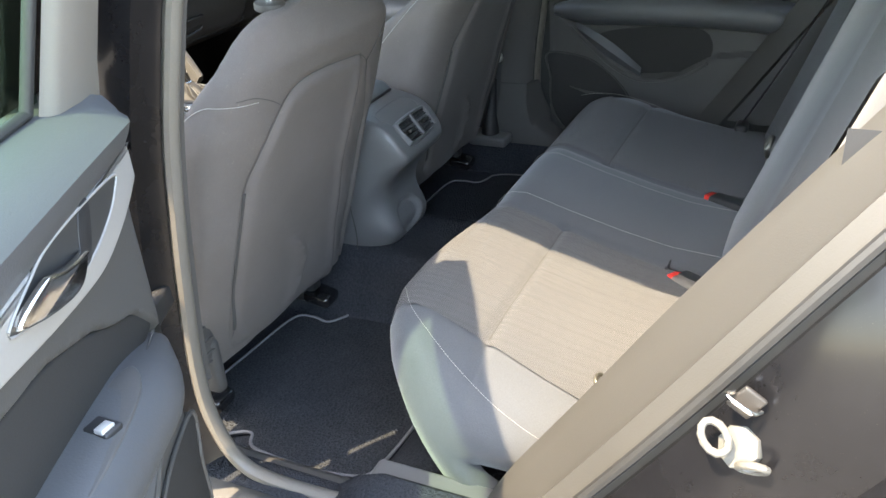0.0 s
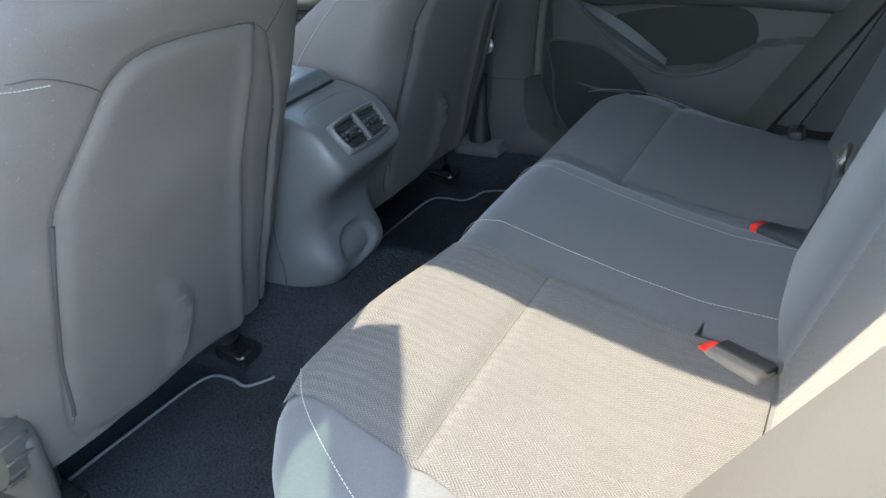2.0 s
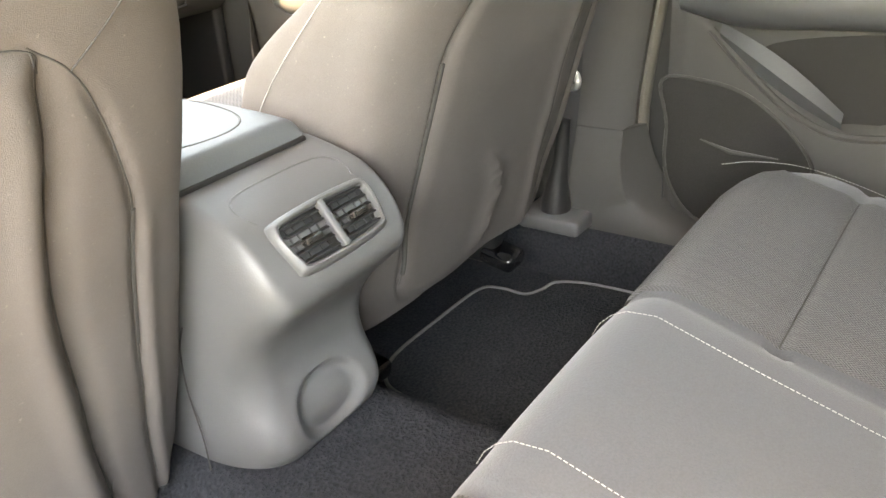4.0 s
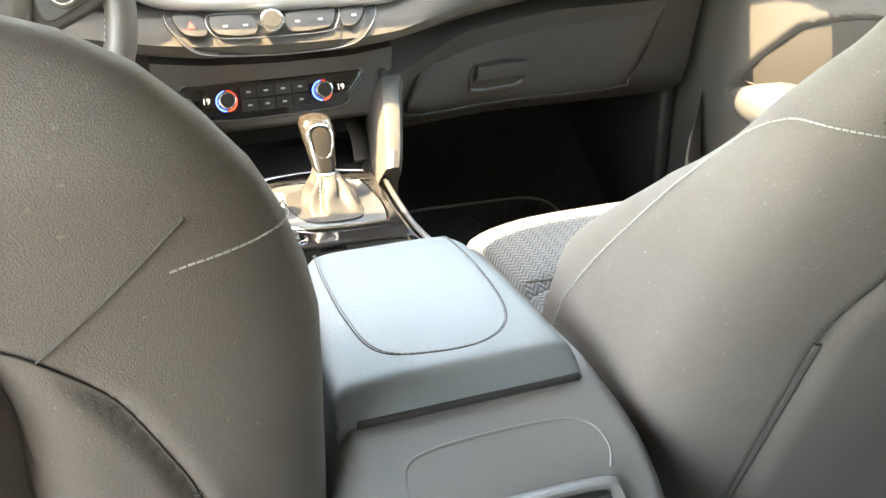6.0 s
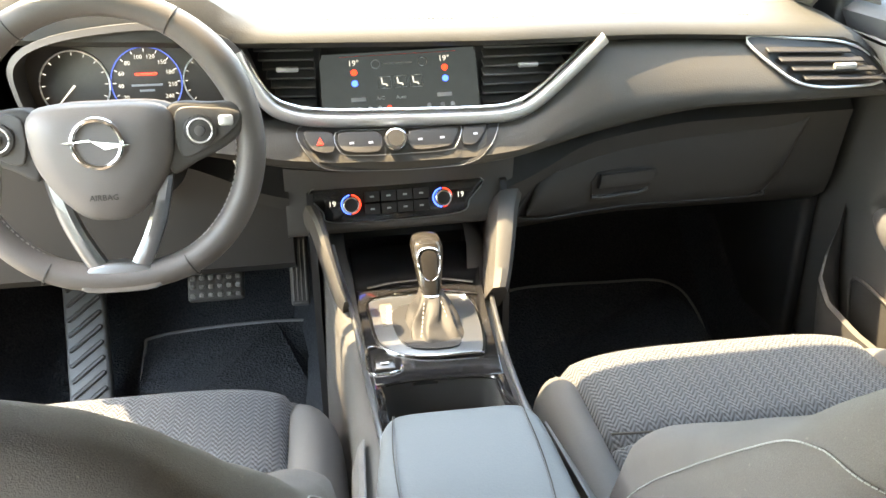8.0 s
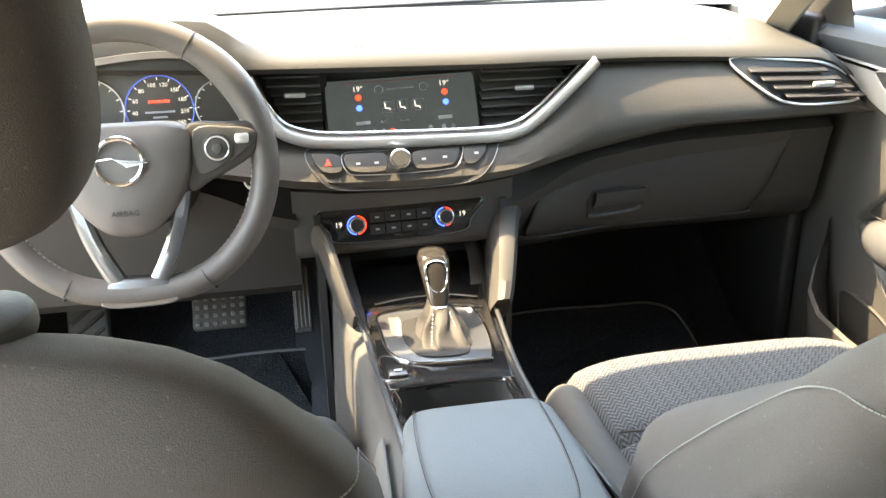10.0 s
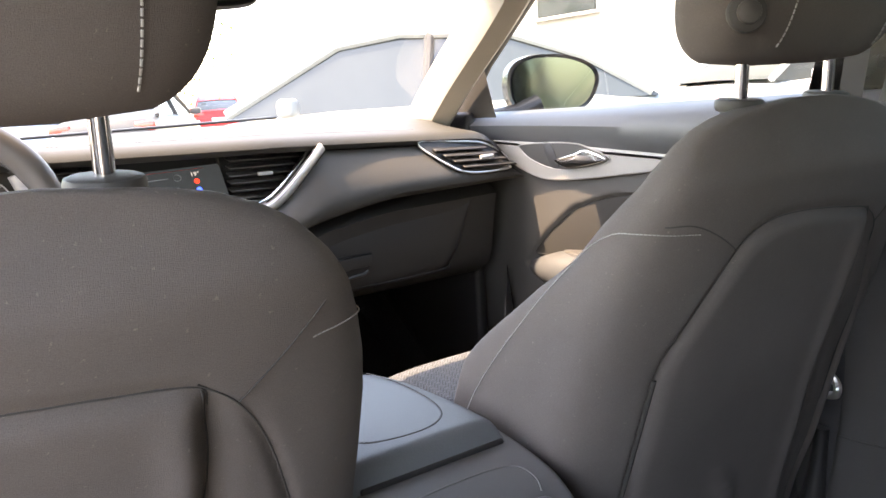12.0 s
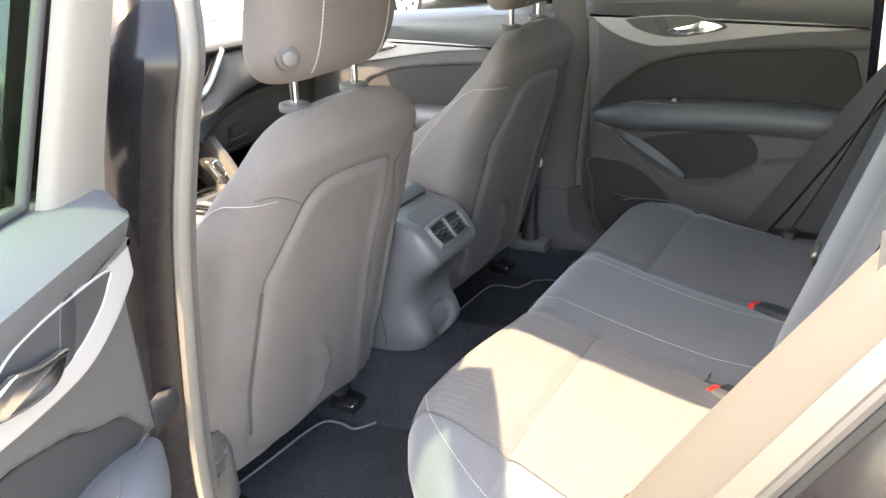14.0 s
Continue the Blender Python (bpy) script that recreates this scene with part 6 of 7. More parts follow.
part("pad", block((-0.16, 1.15, 0.495), (0.034, 0.014, 0.13), 0.006, turn=bp_turn), SOFT, gas)
for i in range(4):
    o = bp_turn @ Vector((-0.011 + 0.0075 * i, -0.008, 0))
    part("rib", block((-0.16 + o.x, 1.15 + o.y, 0.495 + o.z), (0.0035, 0.004, 0.115), 0.001, 1, turn=bp_turn), PEDAL, gas)
rest = thing("footrest", (-0.57, 1.12, 0.33), "grooved grey plastic footrest beside the carpet", "footrest")
ft = Euler((radians(-38), 0, 0)).to_matrix() @ Euler((0, radians(-4), 0)).to_matrix()
FR = Vector((-0.552, 1.16, 0.395))
part("plate", block(FR, (0.075, 0.025, 0.30), 0.008, turn=ft), CON_GREY, rest)
for k in range(10):
    o = FR + ft @ Vector((0, -0.0145, -0.125 + 0.028 * k))
    part("groove_bar", block(o, (0.072, 0.006, 0.008), 0.002, 1, turn=ft @ Euler((0, -0.6, 0)).to_matrix()), SOFT, rest)

for ob in (brake, gas, rest):
    ob.location += Vector((0.0, -0.045, -0.01))

# ---- doors ----


def make_door(name, P, label, length=0.66, lead=0.0, arm_at=0.0, ledge=0.0):
    """A door lining with its skin and window. P(s, z, d): s from the front edge to the rear, d into the car."""
    base = P(0.3, 0.3, 0)
    door = thing(name, base, label, "car door")
    hs, ps = (0.125, 0.22) if length > 0.8 else (0.0, arm_at)

    def PH(s, z, d):
        """Places of the handle's trim."""
        return P(max(s + hs, lead + 0.004), z, d)

    def PA(s, z, d):
        """Places of the armrest and the pocket."""
        return P(s + ps, z, d)

    # lining: a soft shape with an armrest bulge
    rows = []
    for i in range(120):
        s0 = -0.012 + lead
        row = []
        for j in range(100):
            z = 0.30 + 0.645 * j / 99
            s = s0 + (0.025 * (1 - step(z, 0.6, 0.93)) if lead else 0.0)
            s += (length - s) * i / 119
            f = s - ps
            d = 0.0 - 0.02 * (1 - step(z, 0.30, 0.42))
            arc = lerp(f, [(-0.02, 0.672), (0.0, 0.69), (0.06, 0.751), (0.136, 0.807), (0.236, 0.836), (0.41, 0.85), (0.66, 0.85)])
            low = lerp(f, [(-0.02, 0.68), (0.0, 0.672), (0.057, 0.63), (0.14, 0.56), (0.234, 0.492), (0.348, 0.505), (0.44, 0.56), (0.66, 0.585)])
            d -= 0.016 * step(arc - z, -0.002, 0.012) * step(z - low, -0.002, 0.012)
            row.append(P(s, z, d - 0.012 * (1 - step(s, s0, s0 + 0.03))))
        rows.append(row)
    lining = part("lining", loft(rows, False, False), HARD, door, "grained plastic door lining")
    part("edge_flange", loft([[P(-0.012 + lead, z, d) for z in np.linspace(0.30, 0.945, 20)] for d in (-0.012, -0.045, -0.075)], False, False), DARK_RUBBER, door)
    # upper rail
    rings = []
    for i in range(40):
        s = lead - 0.015 + (length + 0.015 - lead) * i / 39
        e = step(s, lead - 0.016, lead + 0.02) ** 0.5
        zt = 0.988 + 0.012 * s / length
        zb = lerp(s - hs, [(-0.02, 0.939), (0.05, 0.937), (0.2, 0.931), (0.4, 0.919), (0.55, 0.909), (0.66, 0.896)])
        rings.append([P(s, zb - 0.010, 0.002), P(s, zb + 0.002, 0.012 * e), P(s, zb + 0.02, 0.022 * e), P(s, (zb + zt) / 2 + 0.005, 0.026 * e), P(s, zt - 0.012 - 0.1 * ledge, 0.014 * e), P(s, zt - 0.06 * ledge, -0.01), P(s, zt + 0.004, -0.035 - ledge * 0.5), P(s, zt + 0.006, -0.045 - ledge)])
    part("upper_rail", loft(rings, False, False), PAD, door, "soft dark upper rail")
    # silver spear with the handle
    spear = curve2([(-hs * 0.8, 0.939), (0.0, 0.938), (0.06, 0.936), (0.2, 0.930), (0.40, 0.918), (0.55, 0.908), (0.63, 0.900), (0.66, 0.894), (0.60, 0.889), (0.50, 0.886), (0.38, 0.874), (0.265, 0.861), (0.17, 0.857), (0.10, 0.874), (0.05, 0.898), (0.02, 0.920)], 5)
    sil = part("silver_trim", slab(spear, PH, -0.004, 0.012, 0.004), DOOR_SILVER, door, "satin silver spear trim")
    rec = [*curve2([(0.098, 0.927), (0.104, 0.914), (0.132, 0.897), (0.186, 0.882), (0.253, 0.880), (0.346, 0.900), (0.294, 0.922), (0.253, 0.931), (0.177, 0.932)], 5)]
    part("handle_recess", slab(rec, PH, 0.006, 0.0124), LOWER, sil, "dark handle recess")
    part("recess_web", slab(curve2([(0.165, 0.931), (0.19, 0.931), (0.21, 0.884), (0.188, 0.884)], 3), PH, 0.0115, 0.0135, 0.0008), BLACK, sil)
    part("recess_rim", tube([PH(a, b, 0.0125) for a, b in rec], 0.0016, 6, True), DOOR_SILVER, sil)
    lever = [*curve2([(0.296, 0.920), (0.262, 0.912), (0.205, 0.900), (0.214, 0.891), (0.255, 0.885), (0.338, 0.901)], 5)]
    part("door_handle", slab(lever, lambda a, b, d: PH(a, b, d + 0.010 * math.sin(math.pi * min(1, max(0, (a - 0.2) / 0.14)))), 0.012, 0.019, 0.003), CHROME, sil, "chrome door handle")
    # dark cloth insert
    ins = curve2([(0.012, 0.70), (0.06, 0.747), (0.136, 0.80), (0.236, 0.829), (0.41, 0.842), (0.60, 0.842), (0.64, 0.80), (0.63, 0.72), (0.40, 0.692), (0.10, 0.69)], 5)
    part("insert", slab(ins, PA, -0.016, -0.006, 0.004), INSERT, door, "dark smooth door insert")
    # armrest
    rings = []
    for i in range(36):
        f = i / 35
        s = 0.005 + 0.63 * f
        e = step(f, -0.02, 0.22) ** 0.6 * (1 - 0.3 * step(f, 0.9, 1.0))
        zc = 0.668 + 0.016 * math.sin(math.pi * f)
        h = 0.012 + 0.028 * e
        rings.append([PA(s, zc + h * math.sin(t), -0.02 + (0.02 + 0.058 * e) * max(0.0, math.cos(t)) ** 0.5) for t in np.linspace(-math.pi / 2, math.pi / 2, 17)])
    arm = part("armrest", loft(rings, False, False), PAD, door, "padded dark armrest")
    part("arm_seam", tube([PA((0.03 + 0.58 * q / 30), 0.664 + 0.04 * 0.86 + 0.012 * math.sin(math.pi * (0.04 + 0.92 * q / 30)), 0.022 * step(q, -1, 7)) for q in range(31)], 0.0012, 6), SEAM, arm)
    sw = part("switch_plate", slab(curve2([(0.12, 0.022), (0.17, 0.045), (0.30, 0.048), (0.36, 0.03), (0.30, 0.008), (0.16, 0.006)], 4), lambda a, b, d: PA(a, 0.7135 + d, b - 0.01), 0.0, 0.005, 0.002), SOFT, arm, "switch plate")
    part("window_switch", block(PA(0.22, 0.720, 0.018), (0.022, 0.03, 0.009), 0.003), BLACK, sw, "window switch")
    part("switch_lip", block(PA(0.225, 0.7245, 0.022), (0.016, 0.012, 0.006), 0.002), SILVER, sw)
    # pull pocket and lower blade
    blade = smooth_line([(0.055, 0.63, 0), (0.11, 0.575, 0), (0.17, 0.525, 0), (0.234, 0.494, 0), (0.30, 0.494, 0), (0.36, 0.512, 0), (0.42, 0.548, 0)], 6)
    part("pocket_rim", tube([PA(p.x, p.y, 0.002) for p in blade], 0.006, 8), HARD, door)
    part("pull_strap", loft([[PA((0.07 + 0.18 * t), 0.628 - 0.115 * t + h * (0.012 + 0.012 * math.sin(math.pi * t)), 0.012 - 0.01 * abs(h)) for h in (-1, -0.5, 0, 0.5, 1)] for t in np.linspace(0, 1, 16)], False, False), PAD, door, "curved pull grip")
    part("pocket", slab([*curve2([(0.12, 0.60), (0.25, 0.63), (0.40, 0.63), (0.425, 0.56), (0.34, 0.512), (0.24, 0.50), (0.18, 0.53)], 4)], PA, -0.017, -0.0145), INSERT, door)
    # loudspeaker
    sp = curve2([(-0.02 + 0.005, 0.548), (0.05, 0.553), (0.12, 0.535), (0.19, 0.48), (0.22, 0.42), (0.16, 0.36), (0.06, 0.345), (0.0, 0.40), (-0.005, 0.48)], 6)
    spk = part("speaker_grille", slab(sp, PA, -0.012, 0.003, 0.003), GRILLE, door, "fine-meshed loudspeaker grille")
    part("grille_rim", tube([PA(a, b, 0.0035) for a, b in sp], 0.003, 6, True), HARD, spk)
    part("grille_bar", tube([PA(0.05, 0.46, 0.004), PA(0.10, 0.447, 0.006), PA(0.17, 0.445, 0.004)], [0.001, 0.004, 0.001], 6), HARD, spk)
    # painted outside skin and bottom
    rows = [[P(s, z, -0.075 - 0.05 * math.sin(math.pi * min(1, (z - 0.25) / 0.72)) ** 0.7) for z in np.linspace(0.25, 0.97, 16)] for s in np.linspace(-0.03, length + 0.02, 12)]
    part("skin", loft(rows, False, False), PAINT, door, "black painted door skin")
    part("bottom_edge", loft([[P(s, 0.25, -0.075), P(s, 0.255, -0.03), P(s, 0.30, -0.02)] for s in np.linspace(-0.02, length, 12)], False, False), PAINT, door)
    part("shut_face", loft([[P(length, z, 0.0), P(length + 0.02, z, -0.02), P(length + 0.02, z, -0.10)] for z in np.linspace(0.25, 0.98, 12)], False, False), PAINT, door)
    return door


def lean(z):
    """How far glass and frame lean inwards above the rail."""
    return max(0.0, z - 0.99)


# open left rear door
O, ALONG, INTO = Vector((-0.861, -0.093, 0)), Vector((-0.910, -0.414, 0)), Vector((0.414, -0.910, 0))


def left_rear(s, z, d):
    return O + ALONG * s + INTO * (d + 0.22 * lean(z)) + Vector((0, 0, z + 0.028 * step(z, 0.33, 0.45) * (1 - step(z, 0.73, 0.80))))


def right_rear(s, z, d):
    return Vector((0.738 - d - 0.30 * lean(z), -0.048 - s, z + 0.025 * step(z, 0.33, 0.45)))


def right_front(s, z, d):
    return Vector((0.762 - d - 0.30 * lean(z), 1.035 - s, z - 0.02))


SWING = radians(72)
HINGE = Vector((-0.775, 0.985, 0))


def left_front(s, z, d):
    """The driver's door, turned by SWING about its front edge."""
    return HINGE + Vector((-math.sin(SWING), -math.cos(SWING), 0)) * s + Vector((math.cos(SWING), -math.sin(SWING), 0)) * (d + 0.30 * lean(z)) + Vector((0, 0, z - 0.004))


def window_of(door, P, front_s, rear_s, top, mat, frame_mat, tail=True):
    """A framed pane above the rail: a pillar at the front, a top bar, a rear post."""
    n = len(top)
    fr = part("window_frame", tube([P(s, z, -0.03) for s, z in top], 0.015, 10), frame_mat, door, "window frame")
    rows = []
    for i in range(12):
        s = front_s + (rear_s - front_s) * i / 11
        zt = lerp(s, sorted(top))
        rows.append([P(s, 0.975, -0.035), P(s, (0.975 + zt) / 2, -0.035), P(s, zt, -0.035)])
    pane = part("pane", loft(rows, False, False), mat, door, "green-tinted window pane")
    return fr, pane


rd = make_door("rear_door", left_rear, "open black rear door with grey lining and silver handle trim", lead=0.04, arm_at=0.05, ledge=0.03)
top = [(-0.06, 1.305), (0.04, 1.312), (0.18, 1.305), (0.34, 1.285), (0.50, 1.24), (0.68, 1.14), (0.80, 1.02)]


def pane_side(s, z, d):
    """The left rear window stands a little further out than its lining."""
    return left_rear(s, z, d - 0.03)


window_of(rd, pane_side, 0.06, 0.78, top, TINT, PAINT)
part("frame_band", loft([[pane_side(s, z - 0.012, -0.012), pane_side(s, z + 0.02, 0.0), pane_side(s, z + 0.036, -0.008), pane_side(s, z + 0.038, -0.045), pane_side(s, z - 0.012, -0.048)] for s, z in [(p.x, p.y) for p in smooth_line([(a, b, 0) for a, b in top], 6)]], True, True), PAINT, rd, "black upper band of the window frame")
part("frame_trim", loft([[pane_side(0.104 - 0.075 * f, 0.99 + 0.32 * f, -0.012), pane_side(0.100 - 0.075 * f, 0.99 + 0.32 * f, -0.002), pane_side(0.090 - 0.075 * f, 0.99 + 0.32 * f, 0.004), pane_side(0.05 - 0.06 * f, 0.985 + 0.32 * f, 0.008), pane_side(0.002 - 0.05 * f, 0.97 + 0.32 * f, 0.006), pane_side(-0.012 - 0.05 * f, 0.97 + 0.32 * f, -0.03)] for f in np.linspace(0, 1, 8)], False, False), BEIGE_TRIM, rd, "grey-beige trim of the window frame")
part("window_seal", tube([pane_side(0.038, 1.30, -0.020), pane_side(0.112, 0.999, -0.020), pane_side(0.3, 0.997, -0.024), pane_side(0.75, 1.004, -0.024)], 0.0065, 10), DARK_RUBBER, rd)
part("frame_back", loft([[pane_side(0.108 - 0.075 * f, 0.98 + 0.33 * f, -0.05), pane_side(-0.03 - 0.04 * f, 0.98 + 0.33 * f, -0.06)] for f in np.linspace(0, 1, 6)], False, False), PAINT, rd)
lt = part("check_strap", block((-0.80, 0.0, 0.66), (0.10, 0.02, 0.035), 0.006, turn=Euler((0, 0, 0.4)).to_matrix()), BLACK, rd, "black door check strap")
part("check_pin", tube([(-0.765, 0.012, 0.64), (-0.765, 0.012, 0.69)], 0.005, 8), STEEL, lt)

rr = make_door("rear_door", right_rear, "closed rear door with dark insert, armrest and silver handle trim")
top = [(-0.03, 1.28), (0.15, 1.325), (0.4, 1.32), (0.55, 1.26), (0.72, 1.12), (0.80, 1.01)]
window_of(rr, right_rear, 0.02, 0.78, top, DIMMED_TINT, DARK_RUBBER)
part("frame_post", loft([[right_rear(0.03, z, 0.0), right_rear(-0.03, z, -0.005), right_rear(-0.03, z, -0.05), right_rear(0.03, z, -0.05)] for z in np.linspace(0.985, 1.3, 6)], True, False), DARK_RUBBER, rr)

for P, side in ((right_front, 1), (left_front, -1)):
    fd = make_door("front_door", P, "closed front door with pale-lit lining and silver handle trim" if side > 0 else "open driver door with grey lining and silver handle trim", length=0.98)
    top = [(-0.01, 0.995), (0.105, 1.095), (0.305, 1.22), (0.455, 1.295), (0.75, 1.33), (0.98, 1.33)]
    window_of(fd, P, 0.10, 0.98, top, PALE_GLASS, DARK_RUBBER)
    rows = []
    for s in np.linspace(0.15, 0.85, 40):
        e = step(s, 0.14, 0.21) * (1 - 0.6 * step(s, 0.7, 0.85))
        rim_z = lerp(s, [(0.15, 0.66), (0.18, 0.60), (0.20, 0.555), (0.24, 0.522), (0.32, 0.512), (0.45, 0.515), (0.65, 0.545), (0.85, 0.60)])
        rows.append([P(s, 0.32, -0.012 + 0.01 * e), P(s, 0.38, 0.03 * e), P(s, 0.43, 0.052 * e), P(s, rim_z - 0.02, 0.064 * e), P(s, rim_z, 0.066 * e), P(s, rim_z + 0.005, 0.060 * e), P(s, rim_z - 0.004, 0.05 * e), P(s, rim_z - 0.06, 0.02 * e), P(s, rim_z - 0.10, 0.004)])
    part("map_pocket", loft(rows, False, False), HARD, fd, "bulging plastic map pocket")
    part("mirror_sail", loft([[P(s, 0.985, 0.012), P(s, lerp(s, [(0.0, 1.0), (0.18, 1.14)]), 0.008), P(s, lerp(s, [(0.0, 1.0), (0.18, 1.14)]), -0.04)] for s in np.linspace(0.0, 0.15, 8)], False, False), SOFT, fd, "black mirror sail")
    # outside mirror
    mc = P(0.085, 1.045, -0.24)
    mx, my, mz = mc
    swing = -SWING if side < 0 else 0.0
    mr = thing("wing_mirror", (mx, my, mz), "black wing mirror with oval glass on the front door", "wing mirror", "wing mirrors")
    oval = curve2([(-0.105, 0.035), (-0.06, 0.066), (0.03, 0.064), (0.095, 0.035), (0.10, -0.01), (0.06, -0.055), (-0.04, -0.062), (-0.10, -0.035)], 6)
    MM = Matrix.Translation((mx, my, mz)) @ Matrix.Rotation(swing, 4, "Z") @ Matrix.Rotation(radians(side * -24), 4, "Z") @ Matrix.Rotation(radians(90), 4, "X")
    shell = []
    for sc, dep in ((0.97, 0.0), (1.06, 0.004), (1.08, -0.03), (0.95, -0.08), (0.6, -0.12), (0.1, -0.13)):
        shell.append([MM @ Vector((side * a * sc, b * sc, dep)) for a, b in oval])
    part("mirror_shell", loft(shell, True), PAINT, mr)
    part("mirror_glass", slab([(side * a * 0.95, b * 0.95) for a, b in oval], lambda a, b, d: MM @ Vector((a, b, d)), 0.002, 0.005), MIRROR, mr, "mirror glass")
    part("mirror_arm", tube([P(0.035, 0.97, -0.055), P(0.055, 0.985, -0.135), P(0.075, 1.0, -0.185)], [0.03, 0.025, 0.03], 12), PAINT, mr)

# ---- belts ----
b1 = thing("front_seat_belt", (0.70, 0.11, 0.30), "black seat belt with steel hook on the B-pillar", "seat belt")
strap = smooth_line([(0.66, 0.03, 1.08), (0.69, 0.085, 0.8), (0.70, 0.085, 0.6), (0.694, 0.092, 0.48), (0.690, 0.105, 0.38)], 8)
part("webbing", loft([[(p.x - 0.002, p.y - 0.018, p.z), (p.x + 0.004, p.y + 0.018, p.z)] for p in strap], False, False), WEB, b1)
part("hook", tube(smooth_line([(0.688, 0.082, 0.572), (0.676, 0.066, 0.566), (0.674, 0.066, 0.552), (0.684, 0.084, 0.544)], 4), 0.006, 8), SILVER, b1, "steel belt hook")
part("boot", tube([(0.686, 0.110, 0.322), (0.686, 0.110, 0.34), (0.687, 0.107, 0.375), (0.689, 0.101, 0.42), (0.69, 0.096, 0.49)], [0.027, 0.026, 0.019, 0.013, 0.011], 14), BLACK, b1, "black rubber belt boot")
part("plinth", block((0.685, 0.105, 0.312), (0.085, 0.115, 0.028), 0.008), CON_GREY, b1, "grey plastic plinth")
b1.location += Vector((0.008, 0.022, 0.012))
b2 = thing("rear_centre_belt", (0.07, -0.68, 0.45), "black rear seat belt with steel tongue against the backrest", "seat belt")
strap = smooth_line([(0.20, -0.84, 0.98), (0.13, -0.765, 0.78), (0.075, -0.70, 0.58), (0.05, -0.66, 0.50), (0.03, -0.63, 0.44)], 8)
part("webbing", loft([[(p.x - 0.02, p.y + 0.018, p.z - 0.006), (p.x + 0.02, p.y + 0.018, p.z + 0.006)] for p in strap], False, False), WEB, b2)
part("tongue", block((0.055, -0.655, 0.53), (0.045, 0.012, 0.06), 0.004, turn=Euler((0.35, 0.4, 0)).to_matrix()), BLACK, b2)
part("tongue_loop", tube(smooth_line([(0.07, -0.66, 0.57), (0.085, -0.655, 0.59), (0.07, -0.665, 0.61), (0.055, -0.66, 0.59)], 4, True), 0.005, 8, True), STEEL, b2)
b2.location += Vector((0.08, -0.02, 0.0))
b3 = thing("rear_outer_belt", (0.6, -0.6, 0.45), "black rear seat belt running up beside the door", "seat belt")
strap = smooth_line([(0.59, -0.60, 0.47), (0.60, -0.68, 0.62), (0.62, -0.78, 0.82), (0.64, -0.9, 1.02)], 8)
part("webbing", loft([[(p.x - 0.02, p.y + 0.02, p.z), (p.x + 0.02, p.y + 0.012, p.z)] for p in strap], False, False), WEB, b3)
part("anchor", block((0.585, -0.585, 0.455), (0.05, 0.03, 0.04), 0.008), BLACK, b3)

# ---- floor mats ----


def mat(name, outline, z, label, tilt=0.0, y0=0.0, pile=MAT):
    m = thing(name, (outline[0][0], outline[0][1], z), label, "floor mat", "floor mats")
    ln = curve2(outline, 6)

    def at(a, b, d):
        return Vector((a, b, z + d + tilt * max(0, b - y0)))

    part("carpet_top", slab(ln, at, 0.0, 0.008), pile, m, "black carpet pile", True)
    part("binding", tube([at(a, b, 0.008) for a, b in ln], 0.0032, 8, True), EDGING, m, "grey woven binding")
    return m


rear = [(-0.515, 0.262), (-0.36, 0.256), (-0.225, 0.242), (-0.205, 0.20), (-0.213, 0.160), (-0.185, 0.135), (-0.155, 0.115), (-0.155, 0.05), (-0.17, -0.10), (-0.24, -0.17), (-0.55, -0.17), (-0.615, -0.12), (-0.615, 0.06), (-0.58, 0.10), (-0.60, 0.15), (-0.60, 0.20), (-0.56, 0.23)]
mat("rear_floor_mat", rear, 0.219, "black carpet mat with grey binding in the rear footwell")
right_mat = mat("rear_floor_mat", [(0.30, 0.215), (0.42, 0.215), (0.53, 0.208), (0.552, 0.175), (0.552, 0.13), (0.58, 0.112), (0.615, 0.10), (0.636, 0.04), (0.636, -0.09), (0.60, -0.17), (0.25, -0.17), (0.20, -0.10), (0.215, 0.12), (0.24, 0.19)], 0.219, "black carpet mat with grey binding behind the passenger seat")
right_mat.location.x += 0.022
dm = mat("front_floor_mat", [(-0.45, 1.188), (-0.30, 1.198), (-0.15, 1.195), (-0.120, 1.17), (-0.125, 1.0), (-0.13, 0.6), (-0.5, 0.6), (-0.478, 1.0), (-0.470, 1.16)], 0.25, "black carpet mat with a heel pad under the pedals", tilt=0.75, y0=1.10)
pad_line = curve2([(-0.405, 1.145), (-0.19, 1.14), (-0.175, 1.125), (-0.18, 0.98), (-0.40, 0.98), (-0.412, 1.13)], 3)


def on_pad(a, b, d):
    return Vector((a, b, 0.258 + d + 0.75 * max(0, b - 1.10)))


hp = part("heel_pad", slab(pad_line, on_pad, 0.0, 0.002), DARK_RUBBER, dm, "ribbed rubber heel pad")
part("pad_welt", tube([on_pad(a, b, 0.003) for a, b in pad_line], 0.0022, 6, True), BLACK, hp)
for y in (1.10, 1.075, 1.05, 1.02):
    part("heel_rib", tube([on_pad(a, y, 0.003) for a in (-0.40, -0.30, -0.185)], 0.0018, 6), BLACK, hp)
mat("front_floor_mat", [(0.28, 1.222), (0.48, 1.222), (0.60, 1.215), (0.65, 1.17), (0.662, 1.05), (0.66, 0.6), (0.19, 0.6), (0.19, 1.1), (0.21, 1.19)], 0.25, "black carpet mat with grey binding in the passenger footwell", tilt=0.75, y0=1.10)

